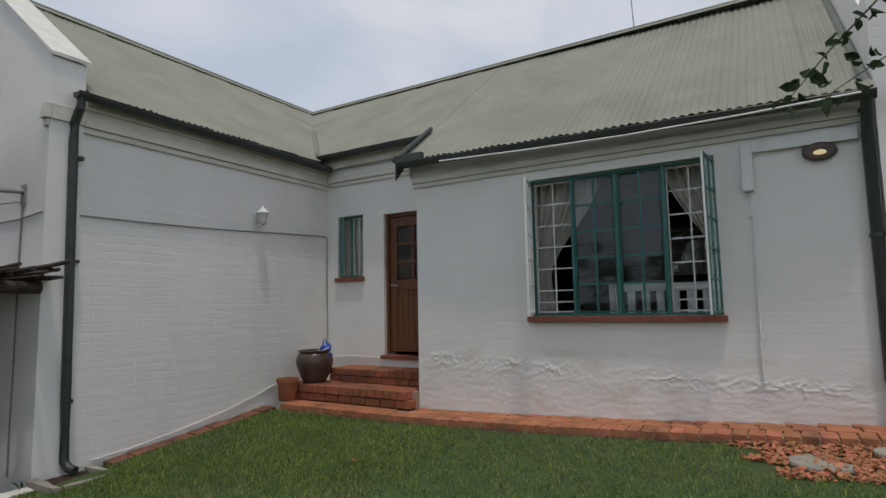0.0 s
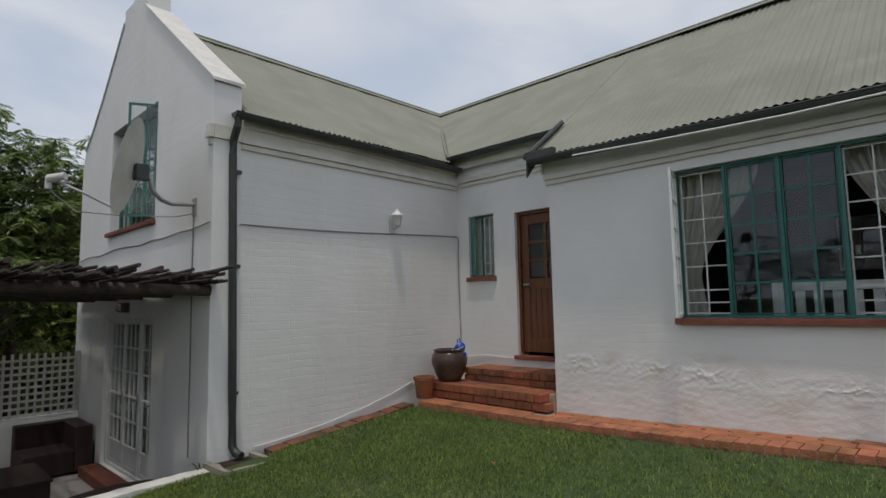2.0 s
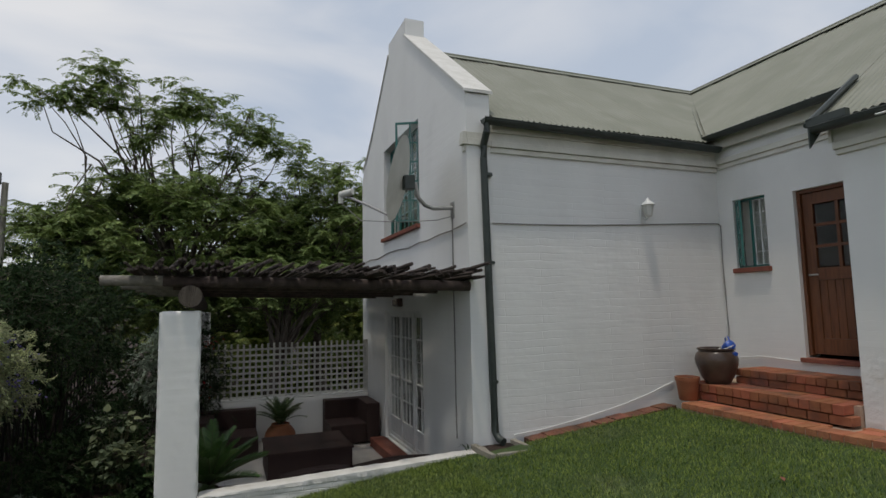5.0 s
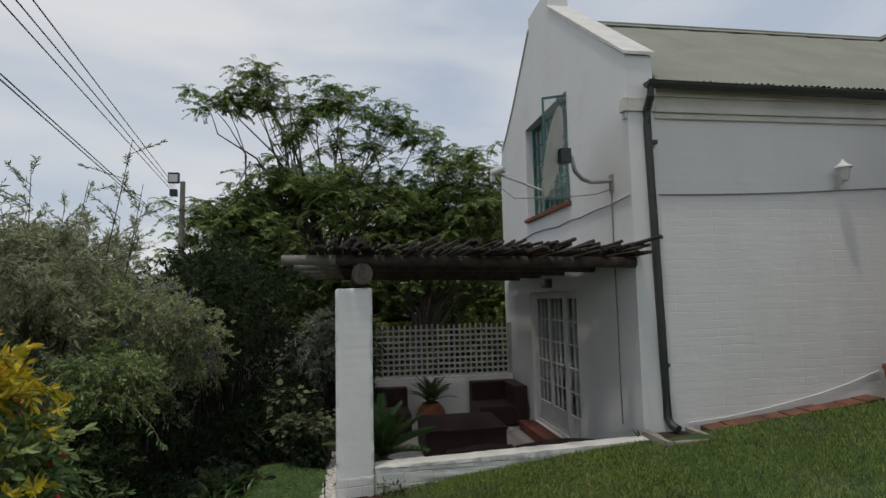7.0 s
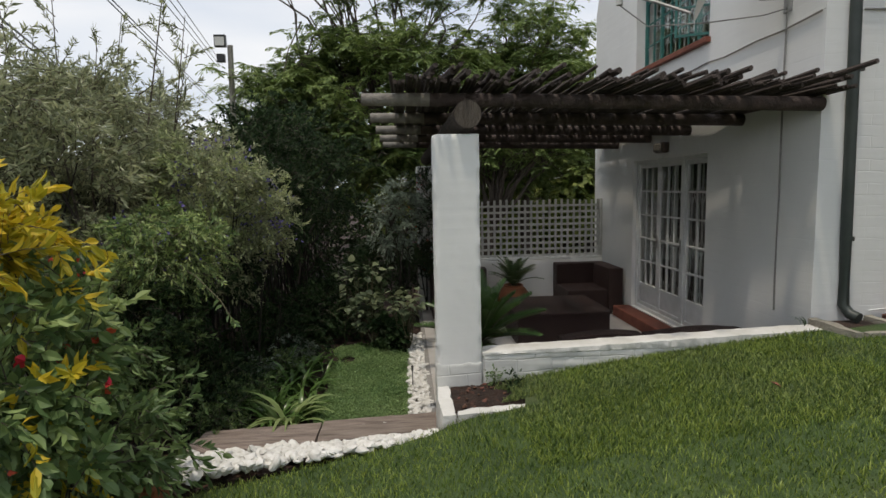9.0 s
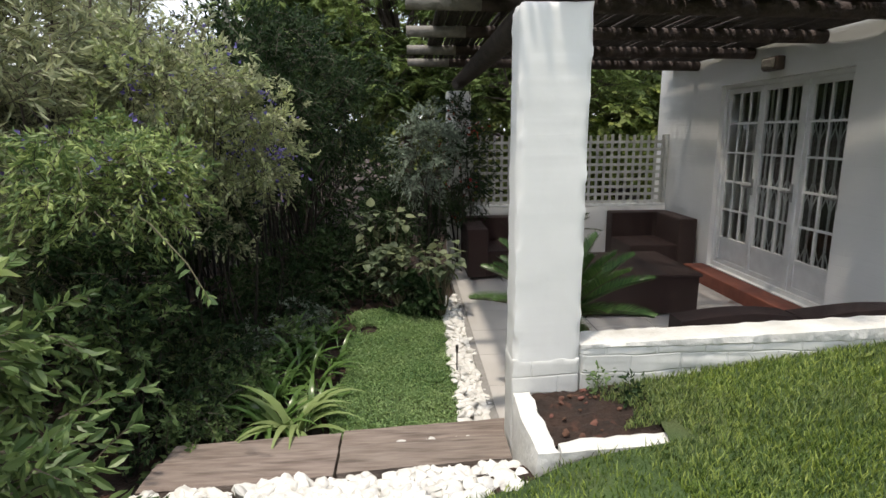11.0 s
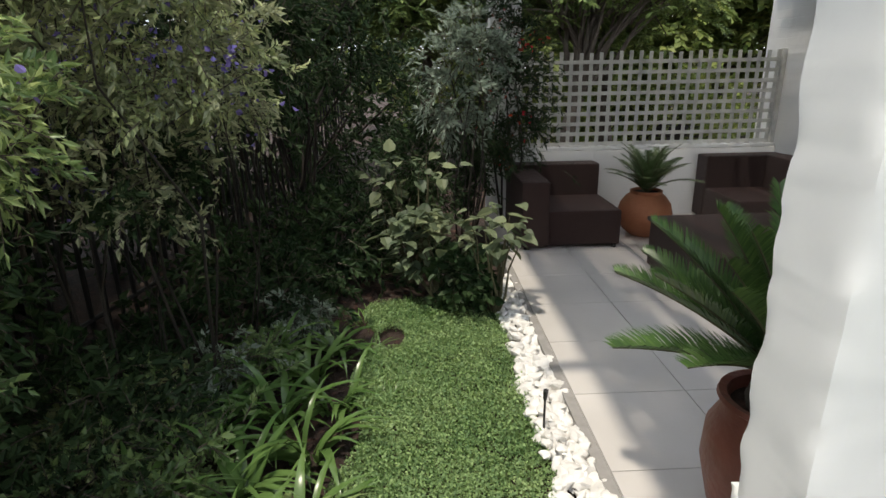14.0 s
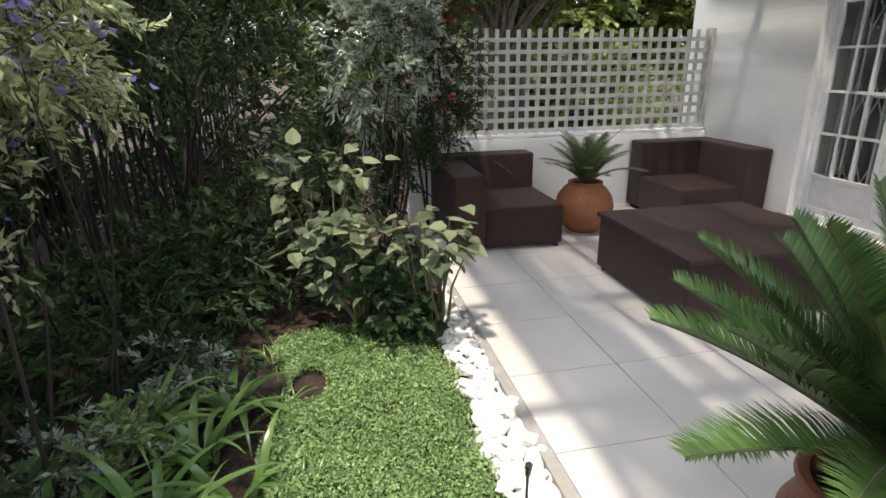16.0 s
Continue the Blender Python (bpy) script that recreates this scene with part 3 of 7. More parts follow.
box(bm, 0.05, 2.0, 3.66, 3.70, 4.28, 4.50)
box(bm, 0.02, 0.05, 0.31, 3.7, 4.22, 4.35)
prism(bm, [(3.0, 3.76), (3.75, 4.25), (3.75, 4.58), (3.0, 4.0)], "x", 2.03, 2.06)
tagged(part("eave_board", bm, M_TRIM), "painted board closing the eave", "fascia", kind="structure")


# gutters: half-round channels with beaded lips
def gutter(name, p, q, label, r=0.062):
    p, q = Vector(p), Vector(q)
    d = (q - p).normalized()
    side = d.cross(Vector((0, 0, 1))).normalized()
    bm = bmesh.new()
    prof = [(r * math.cos(a), r * math.sin(a)) for a in np.linspace(math.pi, 2 * math.pi, 9)]
    prof += [(0.86 * x, 0.86 * z) for x, z in prof[::-1]]
    ring = [[bm.verts.new(c + side * x + Vector((0, 0, z))) for x, z in prof] for c in (p, q)]
    k = len(prof)
    for i in range(k):
        bm.faces.new((ring[0][i], ring[0][(i + 1) % k], ring[1][(i + 1) % k], ring[1][i]))
    for s in (-1, 1):
        rod(bm, p + side * s * r, q + side * s * r, 0.008, n=6)
    for c in (p, q):
        lid = [bm.verts.new(c + side * x + Vector((0, 0, z))) for x, z in prof[:9]]
        bm.faces.new(lid)
    return solo(name, bm, M_GUTTER, label, "gutter", smooth=False)


gutter("gutter", (0.15, 0.16, 4.33), (0.15, 3.66, 4.285), "dark green half-round gutter along the wing eave")
gutter("gutter", (0.05, 3.54, eave_z(3.56) - 0.03), (1.98, 3.54, eave_z(3.56) - 0.03), "dark green gutter above the back door")
gutter("gutter", (2.0, 2.84, 3.91), (6.50, 2.84, 3.815), "long dark green gutter along the front eave")
bm = bmesh.new()
for a, b in (((2.0, 2.80, 3.97), (2.0, 3.56, eave_z(3.56) + 0.06)), ((1.96, 2.80, 3.94), (1.96, 3.56, eave_z(3.56) + 0.02))):
    rod(bm, a, b, 0.03, n=6)
box(bm, 1.96, 2.34, 2.79, 2.86, 3.92, 4.0, 0.004)
prism(bm, [(2.78, 3.91), (2.98, 3.91), (2.78, 3.70)], "x", 1.985, 2.0)
solo("barge_flashing", bm, M_GUTTER, "dark green barge flashing at the roof step", "flashing")


def downpipe(name, pts, label):
    t = thing(name, pts[-1], label, "downpipe")
    bm = bmesh.new()
    tube(bm, pts, 0.042, 10)
    part("pipe", bm, M_GUTTER, t, smooth=True)
    for z in (1.4, 2.7, 3.7):
        if z > pts[-1][2] + 0.1:
            x, y = pts[-3][0], pts[-3][1]
            bm = bmesh.new()
            rod(bm, (x, y, z), (x, y, z + 0.03), 0.05, n=12)
            part("bracket", bm, M_GUTTER, t)
    return t


downpipe("downpipe", [(0.15, 0.20, 4.30), (0.15, 0.20, 4.18), (0.06, 0.20, 4.05), (0.055, 0.20, 3.9), (0.055, 0.24, 1.4), (0.055, 0.25, 0.88), (0.10, 0.27, 0.82), (0.17, 0.29, 0.80)], "dark green downpipe on the wing corner")
downpipe("downpipe", [(6.44, 2.84, 3.80), (6.44, 2.90, 3.66), (6.44, 2.99, 3.52), (6.44, 3.0, 1.6), (6.44, 3.0, 1.36), (6.44, 2.92, 1.30)], "dark green downpipe at the end of the front wall")


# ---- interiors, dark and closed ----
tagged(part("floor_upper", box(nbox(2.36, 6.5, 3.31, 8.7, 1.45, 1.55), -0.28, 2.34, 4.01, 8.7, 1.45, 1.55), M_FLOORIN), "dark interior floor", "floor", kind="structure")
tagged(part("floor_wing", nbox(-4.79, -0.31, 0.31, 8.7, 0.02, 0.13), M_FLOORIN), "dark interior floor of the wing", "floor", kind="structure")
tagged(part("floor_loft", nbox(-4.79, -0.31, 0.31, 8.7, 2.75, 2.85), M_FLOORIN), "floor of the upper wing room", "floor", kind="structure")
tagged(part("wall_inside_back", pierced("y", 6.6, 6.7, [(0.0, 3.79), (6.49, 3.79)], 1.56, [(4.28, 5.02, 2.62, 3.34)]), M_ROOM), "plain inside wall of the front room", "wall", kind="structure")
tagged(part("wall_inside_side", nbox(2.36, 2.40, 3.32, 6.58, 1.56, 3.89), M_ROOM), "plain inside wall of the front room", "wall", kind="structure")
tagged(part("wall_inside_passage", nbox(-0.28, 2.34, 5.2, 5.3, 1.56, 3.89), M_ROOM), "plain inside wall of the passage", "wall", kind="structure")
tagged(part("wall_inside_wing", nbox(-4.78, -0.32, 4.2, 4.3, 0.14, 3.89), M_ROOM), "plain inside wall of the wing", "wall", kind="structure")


# ---- windows and doors ----
def grid_of(parent, x0, x1, z0, z1, y, cols, rows, bar, depth, mat, name, pane=True):
    for i in range(1, cols):
        x = x0 + (x1 - x0) * i / cols
        part(name, nbox(x - bar / 2, x + bar / 2, y - depth / 2, y + depth / 2, z0, z1), mat, parent)
    for j in range(1, rows):
        z = z0 + (z1 - z0) * j / rows
        part(name, nbox(x0, x1, y - depth * 0.4, y + depth * 0.4, z - bar / 2, z + bar / 2), mat, parent)
    if pane:
        for i in range(cols):
            for j in range(rows):
                xa, xb = x0 + (x1 - x0) * i / cols, x0 + (x1 - x0) * (i + 1) / cols
                za, zb = z0 + (z1 - z0) * j / rows, z0 + (z1 - z0) * (j + 1) / rows
                g = part("pane", nbox(xa + bar / 2, xb - bar / 2, y - 0.002, y + 0.002, za + bar / 2, zb - bar / 2), M_GLASS, parent)
                g.visible_shadow = False


def ring(x0, x1, z0, z1, y0, y1, w):
    bm = bmesh.new()
    box(bm, x0, x0 + w, y0, y1, z0, z1, 0.003)
    box(bm, x1 - w, x1, y0, y1, z0, z1, 0.003)
    box(bm, x0 + w, x1 - w, y0, y1, z0, z0 + w, 0.003)
    box(bm, x0 + w, x1 - w, y0, y1, z1 - w, z1, 0.003)
    return bm


def sash(win, name, hinge, x0, x1, z0, z1, y, cols, rows, turn, mat=None, label=""):
    """A casement that swings about the upright edge x = hinge."""
    s = part(name, ring(x0, x1, z0, z1, y - 0.014, y + 0.014, 0.028), mat or M_GREEN, win, label, at=(hinge, y, z0))
    grid_of(s, x0 + 0.028, x1 - 0.028, z0 + 0.028, z1 - 0.028, y, cols, rows, 0.018, 0.022, mat or M_GREEN, "glazing_bar")
    s.rotation_euler.z = radians(turn)
    return s


w1 = thing("window_1", (4.43, 3.12, 2.10), "wide green steel window with white bars and two open casements", "window", kind="structure")
part("window_frame", ring(3.532, 5.328, 2.105, 3.538, 3.10, 3.16, 0.022), M_GREEN, w1)
for x in (3.98, 4.43, 4.88):
    part("mullion", nbox(x - 0.014, x + 0.014, 3.105, 3.155, 2.128, 3.515), M_GREEN, w1)
for a, b in ((3.998, 4.412), (4.448, 4.862)):
    f = part("fixed_light", ring(a, b, 2.135, 3.508, 3.115, 3.145, 0.012), M_GREEN, w1)
    grid_of(f, a + 0.012, b - 0.012, 2.147, 3.496, 3.13, 2, 5, 0.018, 0.022, M_GREEN, "glazing_bar")
sash(w1, "casement", 3.54, 3.54, 3.96, 2.12, 3.50, 3.085, 2, 5, -75, M_WHITE_STEEL, "white painted open casement")
open_sash = sash(w1, "casement", 5.32, 4.90, 5.32, 2.12, 3.50, 3.085, 2, 5, 83.5, label="green painted open casement")
part("casement_edge", nbox(4.888, 4.8985, 3.078, 3.094, 2.12, 3.50), M_WHITE_STEEL, open_sash, "white painted casement edge")
for a, b in ((3.56, 3.965), (4.895, 5.30)):
    f = part("burglar_bar_frame", ring(a, b, 2.137, 3.506, 3.165, 3.18, 0.014), M_WHITE_STEEL, w1, "white steel burglar bars")
    grid_of(f, a, b, 2.137, 3.506, 3.172, 2, 6, 0.013, 0.013, M_WHITE_STEEL, "burglar_bar", False)
    box_z = 2.24
    part("burglar_bar", nbox(a, b, 3.166, 3.178, box_z, box_z + 0.012), M_WHITE_STEEL, f)
part("window_sill", nbox(3.50, 5.36, 2.985, 3.10, 2.045, 2.10, 0.006), M_SILL, w1, "red oxide painted sill")


def curtain(x0, x1, tie_x, z0, z1, y, label):
    """A gathered curtain tied back to one side."""
    bm = bmesh.new()
    n, rows_ = 48, 14
    prev = None
    for j in range(rows_ + 1):
        v = j / rows_
        z = z1 + (z0 - z1) * v
        pinch = 1 - 0.76 * smooth01(v / 0.74) if v < 0.74 else 0.24 + 0.3 * (v - 0.74)
        cur = []
        for i in range(n + 1):
            u = i / n
            x = tie_x + (x0 + (x1 - x0) * u - tie_x) * pinch
            cur.append(bm.verts.new((x, y + 0.03 * math.sin(u * 9 * 2 * math.pi) * (0.5 + pinch * 0.6), z)))
        if prev:
            for i in range(n):
                bm.faces.new((prev[i], prev[i + 1], cur[i + 1], cur[i]))
        prev = cur
    return solo("curtain", bm, M_CURTAIN, label, "curtain", "curtains", smooth=True)


curtain(3.42, 4.22, 3.46, 2.10, 3.56, 3.36, "cream gathered curtain tied back beside the window")
curtain(4.85, 5.50, 5.44, 2.10, 3.56, 3.36, "cream gathered curtain tied back beside the window")
rail = thing("slatted_cot", (4.7, 3.62, 1.56), "white painted slatted wooden bench behind the window", "bench")
part("top_rail", nbox(4.22, 5.30, 3.58, 3.64, 2.34, 2.42, 0.006), M_WHITE_STEEL, rail)
part("bottom_rail", nbox(4.22, 5.30, 3.58, 3.64, 1.85, 1.91, 0.006), M_WHITE_STEEL, rail)
for i in range(8):
    x = 4.24 + i * 0.145
    part("slat", nbox(x, x + 0.075, 3.595, 3.625, 1.912, 2.338), M_WHITE_STEEL, rail)
for x in (4.20, 5.26):
    part("leg", nbox(x, x + 0.06, 3.575, 3.645, 1.555, 2.44, 0.006), M_WHITE_STEEL, rail)
part("seat", nbox(4.26, 5.26, 3.65, 4.05, 1.90, 1.94, 0.006), M_WHITE_STEEL, rail)
for x in (4.24, 5.22):
    part("leg", nbox(x, x + 0.05, 4.0, 4.05, 1.555, 1.898), M_WHITE_STEEL, rail)

w4 = thing("window_4", (4.65, 6.64, 2.62), "pale barred inner window at the far side of the room", "window", kind="structure")
part("window_frame", ring(4.285, 5.015, 2.625, 3.335, 6.62, 6.68, 0.03), M_WHITE_STEEL, w4)
grid_of(w4, 4.315, 4.985, 2.655, 3.305, 6.65, 3, 4, 0.025, 0.03, M_WHITE_STEEL, "glazing_bar")
# cloth added to dim the sky seen through this inner window
part("net_curtain", nbox(4.25, 5.05, 6.74, 6.744, 2.55, 3.42), M_CURTAIN, w4, "pale net curtain")

w2 = thing("window_2", (0.465, 3.80, 2.66), "small green steel window with white bars and a red sill", "window", kind="structure")
part("window_frame", ring(0.232, 0.698, 2.662, 3.558, 3.80, 3.85, 0.026), M_GREEN, w2)
part("mullion", nbox(0.43, 0.46, 3.805, 3.845, 2.688, 3.532), M_GREEN, w2)
sash(w2, "casement", 0.25, 0.25, 0.45, 2.69, 3.53, 3.79, 1, 4, -38, label="green painted casement standing ajar")
f = part("burglar_bar_frame", ring(0.462, 0.67, 2.69, 3.53, 3.82, 3.835, 0.012), M_WHITE_STEEL, w2)
grid_of(f, 0.462, 0.67, 2.69, 3.53, 3.828, 2, 5, 0.014, 0.014, M_WHITE_STEEL, "burglar_bar")
part("net_curtain", nbox(0.25, 0.68, 3.90, 3.905, 2.68, 3.54), M_CURTAIN, w2, "pale net curtain")
part("window_sill", nbox(0.20, 0.73, 3.70, 3.80, 2.60, 2.66, 0.006), M_SILL, w2, "red oxide painted sill")

w3 = thing("window_3", (-2.54, 0.14, 3.39), "green steel gable window with white bars and an open fanlight", "window", kind="structure")
part("window_frame", ring(-3.468, -1.622, 3.395, 4.898, 0.12, 0.17, 0.03), M_GREEN, w3)
for x in (-3.0, -2.08):
    part("mullion", nbox(x - 0.018, x + 0.018, 0.125, 0.165, 3.425, 4.868), M_GREEN, w3)
for a, b in ((-3.438, -3.018), (-2.982, -2.098), (-2.062, -1.652)):
    f = part("fixed_light", ring(a, b, 3.425, 4.868, 0.13, 0.16, 0.012), M_GREEN, w3)
    grid_of(f, a + 0.012, b - 0.012, 3.437, 4.856, 0.145, 2 if b - a < 0.6 else 4, 5, 0.018, 0.022, M_GREEN, "glazing_bar")
s = sash(w3, "casement", -1.64, -2.06, -1.64, 3.43, 4.87, 0.10, 2, 5, 62, label="green painted open casement")
f = part("burglar_bar_frame", ring(-3.43, -1.66, 3.43, 4.86, 0.20, 0.215, 0.012), M_WHITE_STEEL, w3)
grid_of(f, -3.43, -1.66, 3.43, 4.86, 0.208, 8, 6, 0.013, 0.013, M_WHITE_STEEL, "burglar_bar", False)
part("window_sill", nbox(-3.50, -1.59, -0.06, 0.12, 3.335, 3.39, 0.006), M_SILL, w3, "red oxide painted sill")

# back door: boards below, six small lights above
d1 = thing("door_1", (1.5, 3.86, 1.56), "closed varnished brown wooden door with six small panes", "door", kind="structure")
bm = bmesh.new()
box(bm, 1.072, 1.112, 3.80, 3.90, 1.60, 3.518, 0.004)
box(bm, 1.888, 1.928, 3.80, 3.90, 1.60, 3.518, 0.004)
box(bm, 1.112, 1.888, 3.80, 3.90, 3.478, 3.518, 0.004)
part("door_frame", bm, M_DOOR, d1)
bm = bmesh.new()
for a, b, c, d in ((1.117, 1.232, 1.62, 3.473), (1.768, 1.883, 1.62, 3.473), (1.232, 1.768, 1.62, 1.80), (1.232, 1.768, 2.46, 2.60), (1.232, 1.768, 3.34, 3.473)):
    box(bm, a, b, 3.835, 3.875, c, d, 0.004)
leaf = part("door_leaf", bm, M_DOOR, d1)
for i in range(6):
    x = 1.234 + i * 0.089
    part("board", nbox(x + 0.002, x + 0.085, 3.845, 3.865, 1.802, 2.458, 0.004), M_DOOR, leaf)
grid_of(leaf, 1.232, 1.768, 2.60, 3.34, 3.855, 2, 3, 0.035, 0.035, M_DOOR, "glazing_bar")
bm = bmesh.new()
rod(bm, (1.16, 3.833, 2.52), (1.16, 3.79, 2.52), 0.012)
rod(bm, (1.16, 3.79, 2.52), (1.27, 3.785, 2.52), 0.011)
part("door_handle", bm, M_METAL, leaf, "dull metal lever handle")
part("threshold", nbox(1.03, 2.06, 3.70, 3.86, 1.525, 1.575, 0.006), M_SILL, d1, "red oxide painted threshold")

# french doors onto the patio
d2 = thing("door_2", (-2.54, 0.1, 0.14), "white glazed french doors with a sliding security gate behind", "door", kind="structure")
part("door_frame", ring(-3.498, -1.582, 0.142, 2.188, 0.05, 0.13, 0.045), M_WHITE_STEEL, d2)
for a, b in ((-3.452, -2.84), (-2.836, -2.22), (-2.160, -1.63)):
    lf = part("door_leaf", ring(a, b, 0.19, 2.142, 0.07, 0.11, 0.05), M_WHITE_STEEL, d2)
    part("bottom_panel", nbox(a + 0.05, b - 0.05, 0.08, 0.10, 0.24, 0.46, 0.004), M_WHITE_STEEL, lf)
    part("panel_rail", nbox(a + 0.05, b - 0.05, 0.072, 0.108, 0.462, 0.50, 0.003), M_WHITE_STEEL, lf)
    grid_of(lf, a + 0.05, b - 0.05, 0.50, 2.092, 0.09, 3 if b - a > 0.55 else 2, 5, 0.02, 0.03, M_WHITE_STEEL, "glazing_bar")
    bm = bmesh.new()
    rod(bm, (b - 0.03, 0.07, 1.12), (b - 0.03, 0.03, 1.12), 0.01)
    rod(bm, (b - 0.03, 0.03, 1.12), (b - 0.13, 0.028, 1.12), 0.009)
    box(bm, b - 0.045, b - 0.012, 0.062, 0.07, 1.03, 1.2)
    part("door_handle", bm, M_METAL, lf)
part("door_post", nbox(-2.217, -2.163, 0.06, 0.12, 0.19, 2.142, 0.004), M_WHITE_STEEL, d2)
gate = thing("security_gate", (-2.54, 0.24, 0.14), "white sliding trellis security gate behind the french doors", "gate")
for i in range(15):
    x = -3.42 + i * 0.122
    part("upright", nbox(x - 0.008, x + 0.008, 0.232, 0.248, 0.15, 2.15), M_WHITE_STEEL, gate)
for i in range(14):
    for k in range(3):
        x, z = -3.42 + i * 0.122, 0.30 + k * 0.62
        bm = bmesh.new()
        rod(bm, (x, 0.228, z), (x + 0.122, 0.228, z + 0.28), 0.006, n=5)
        rod(bm, (x + 0.122, 0.252, z), (x, 0.252, z + 0.28), 0.006, n=5)
        part("scissor_strap", bm, M_WHITE_STEEL, gate)
bm = bmesh.new()
prev = None
for i in range(140):
    x = -3.46 + 1.85 * i / 139
    y = 0.50 + 0.035 * math.sin(i * 0.72) + 0.015 * math.sin(i * 0.31)
    cur = [bm.verts.new((x, y, z)) for z in (0.15, 2.4)]
    if prev:
        bm.faces.new((prev[0], cur[0], cur[1], prev[1]))
    prev = cur
solo("curtain", bm, M_DRAPE, "grey pleated curtain behind the french doors", "curtain", "curtains", smooth=True)
part("door_step", nbox(-3.58, -1.45, -0.24, -0.002, 0.0, 0.135, 0.012), M_SILL, d2, "red polished door step")
part("door_step_joint", nbox(-3.585, -1.445, -0.246, -0.24, 0.0, 0.02), M_SILL, d2)


# ---- back door steps and paths in brick ----
STEPS = thing("brick_steps", (1.3, 3.3, 1.08), "red brick steps up to the back door", "steps", kind="structure")
bm = bmesh.new()
box(bm, 0.14, 2.09, 3.0, 3.74, 0.8, 1.245)
box(bm, 0.50, 2.09, 3.39, 3.74, 1.24, 1.415)
part("mortar_core", bm, M_MORTAR, STEPS)
BRICKS = {}


def brick(parent, x0, x1, y0, y1, z0, z1, mat=None, jitter=0.0):
    """One brick; bricks of one size share a mesh."""
    key = (round(x1 - x0, 3), round(y1 - y0, 3), round(z1 - z0, 3), (mat or M_BRICK).name)
    if key not in BRICKS:
        a, b, c = (v / 2 for v in key[:3])
        BRICKS[key] = finish(nbox(-a, a, -b, b, -c, c, 0.006), "brick", mat or M_BRICK)
    ob = new("brick", BRICKS[key])
    ob.parent = parent
    j = [random.uniform(-jitter, jitter) for _ in range(3)]
    ob.location = Vector(((x0 + x1) / 2 + j[0], (y0 + y1) / 2 + j[1], (z0 + z1) / 2 + j[2])) - BASE[parent]
    ob.rotation_euler.z = random.uniform(-1, 1) * jitter * 3
    return ob


def brick_row(parent, x0, x1, y0, y1, z0, z1, along, size, gap=0.011, mat=None, jitter=0.002, shift=0.0, rise=False):
    lo, hi = (x0, x1) if along == "x" else (y0, y1)
    a = lo + shift
    while a + size <= hi + 0.02:
        b = a + size
        if along == "x":
            up = path_z((a + b) / 2) - path_z(2.1) if rise else 0.0
            brick(parent, a, b, y0, y1, z0 + up, z1 + up, mat, jitter)
        else:
            brick(parent, x0, x1, a, b, z0, z1, mat, jitter)
        a = b + gap


brick_row(STEPS, 0.16, 2.09, 2.865, 3.00, 1.07, 1.155, "x", 0.205, mat=M_STEPBRICK)
brick_row(STEPS, 0.16, 2.09, 2.85, 3.06, 1.166, 1.258, "x", 0.10, mat=M_STEPBRICK)
brick_row(STEPS, 0.16, 2.09, 3.071, 3.27, 1.166, 1.256, "x", 0.205, mat=M_STEPBRICK)
brick_row(STEPS, 0.52, 2.09, 3.265, 3.40, 1.262, 1.34, "x", 0.205, mat=M_STEPBRICK)
brick_row(STEPS, 0.52, 2.09, 3.25, 3.46, 1.349, 1.43, "x", 0.10, mat=M_STEPBRICK)
brick_row(STEPS, 0.52, 2.09, 3.471, 3.73, 1.349, 1.428, "x", 0.205, mat=M_STEPBRICK)

PATH1 = thing("brick_path", (3.4, 2.7, 1.05), "row of orange clay pavers along the house wall", "path", kind="structure")
bm = bmesh.new()
prism(bm, [(0.36, 0.8), (6.49, 0.8)] + [(x, path_z(x) - 0.022) for x in np.linspace(6.49, 0.36, 16)], "y", 2.54, 3.04)
part("mortar_bed", bm, M_MORTAR, PATH1)
brick_row(PATH1, 0.38, 6.5, 2.53, 2.74, 0.996, 1.064, "x", 0.105, rise=True)
brick_row(PATH1, 2.14, 6.5, 2.751, 2.92, 0.996, 1.064, "x", 0.213, shift=0.05, rise=True)
brick_row(PATH1, 2.14, 6.5, 2.931, 3.035, 0.996, 1.064, "x", 0.213, rise=True)
brick_row(PATH1, 0.38, 2.09, 2.751, 2.84, 0.996, 1.064, "x", 0.213)
PATH2 = thing("brick_edging", (0.15, 1.7, 0.9), "worn red brick edging along the wing wall", "path", kind="structure")
for k in range(9):
    y = 0.62 + k * 0.222
    z = 0.795 + 0.105 * (y - 0.7)
    b = brick(PATH2, 0.012, 0.225, y, y + 0.212, z - 0.06, z + 0.015, M_EDGE, 0.006)
    b.rotation_euler.x = 0.10

# flaking, damp base of the front wall: a rough skin with ragged ridges of lifted paint
bm = bmesh.new()
nx_, nz_ = 420, 44
skin = []
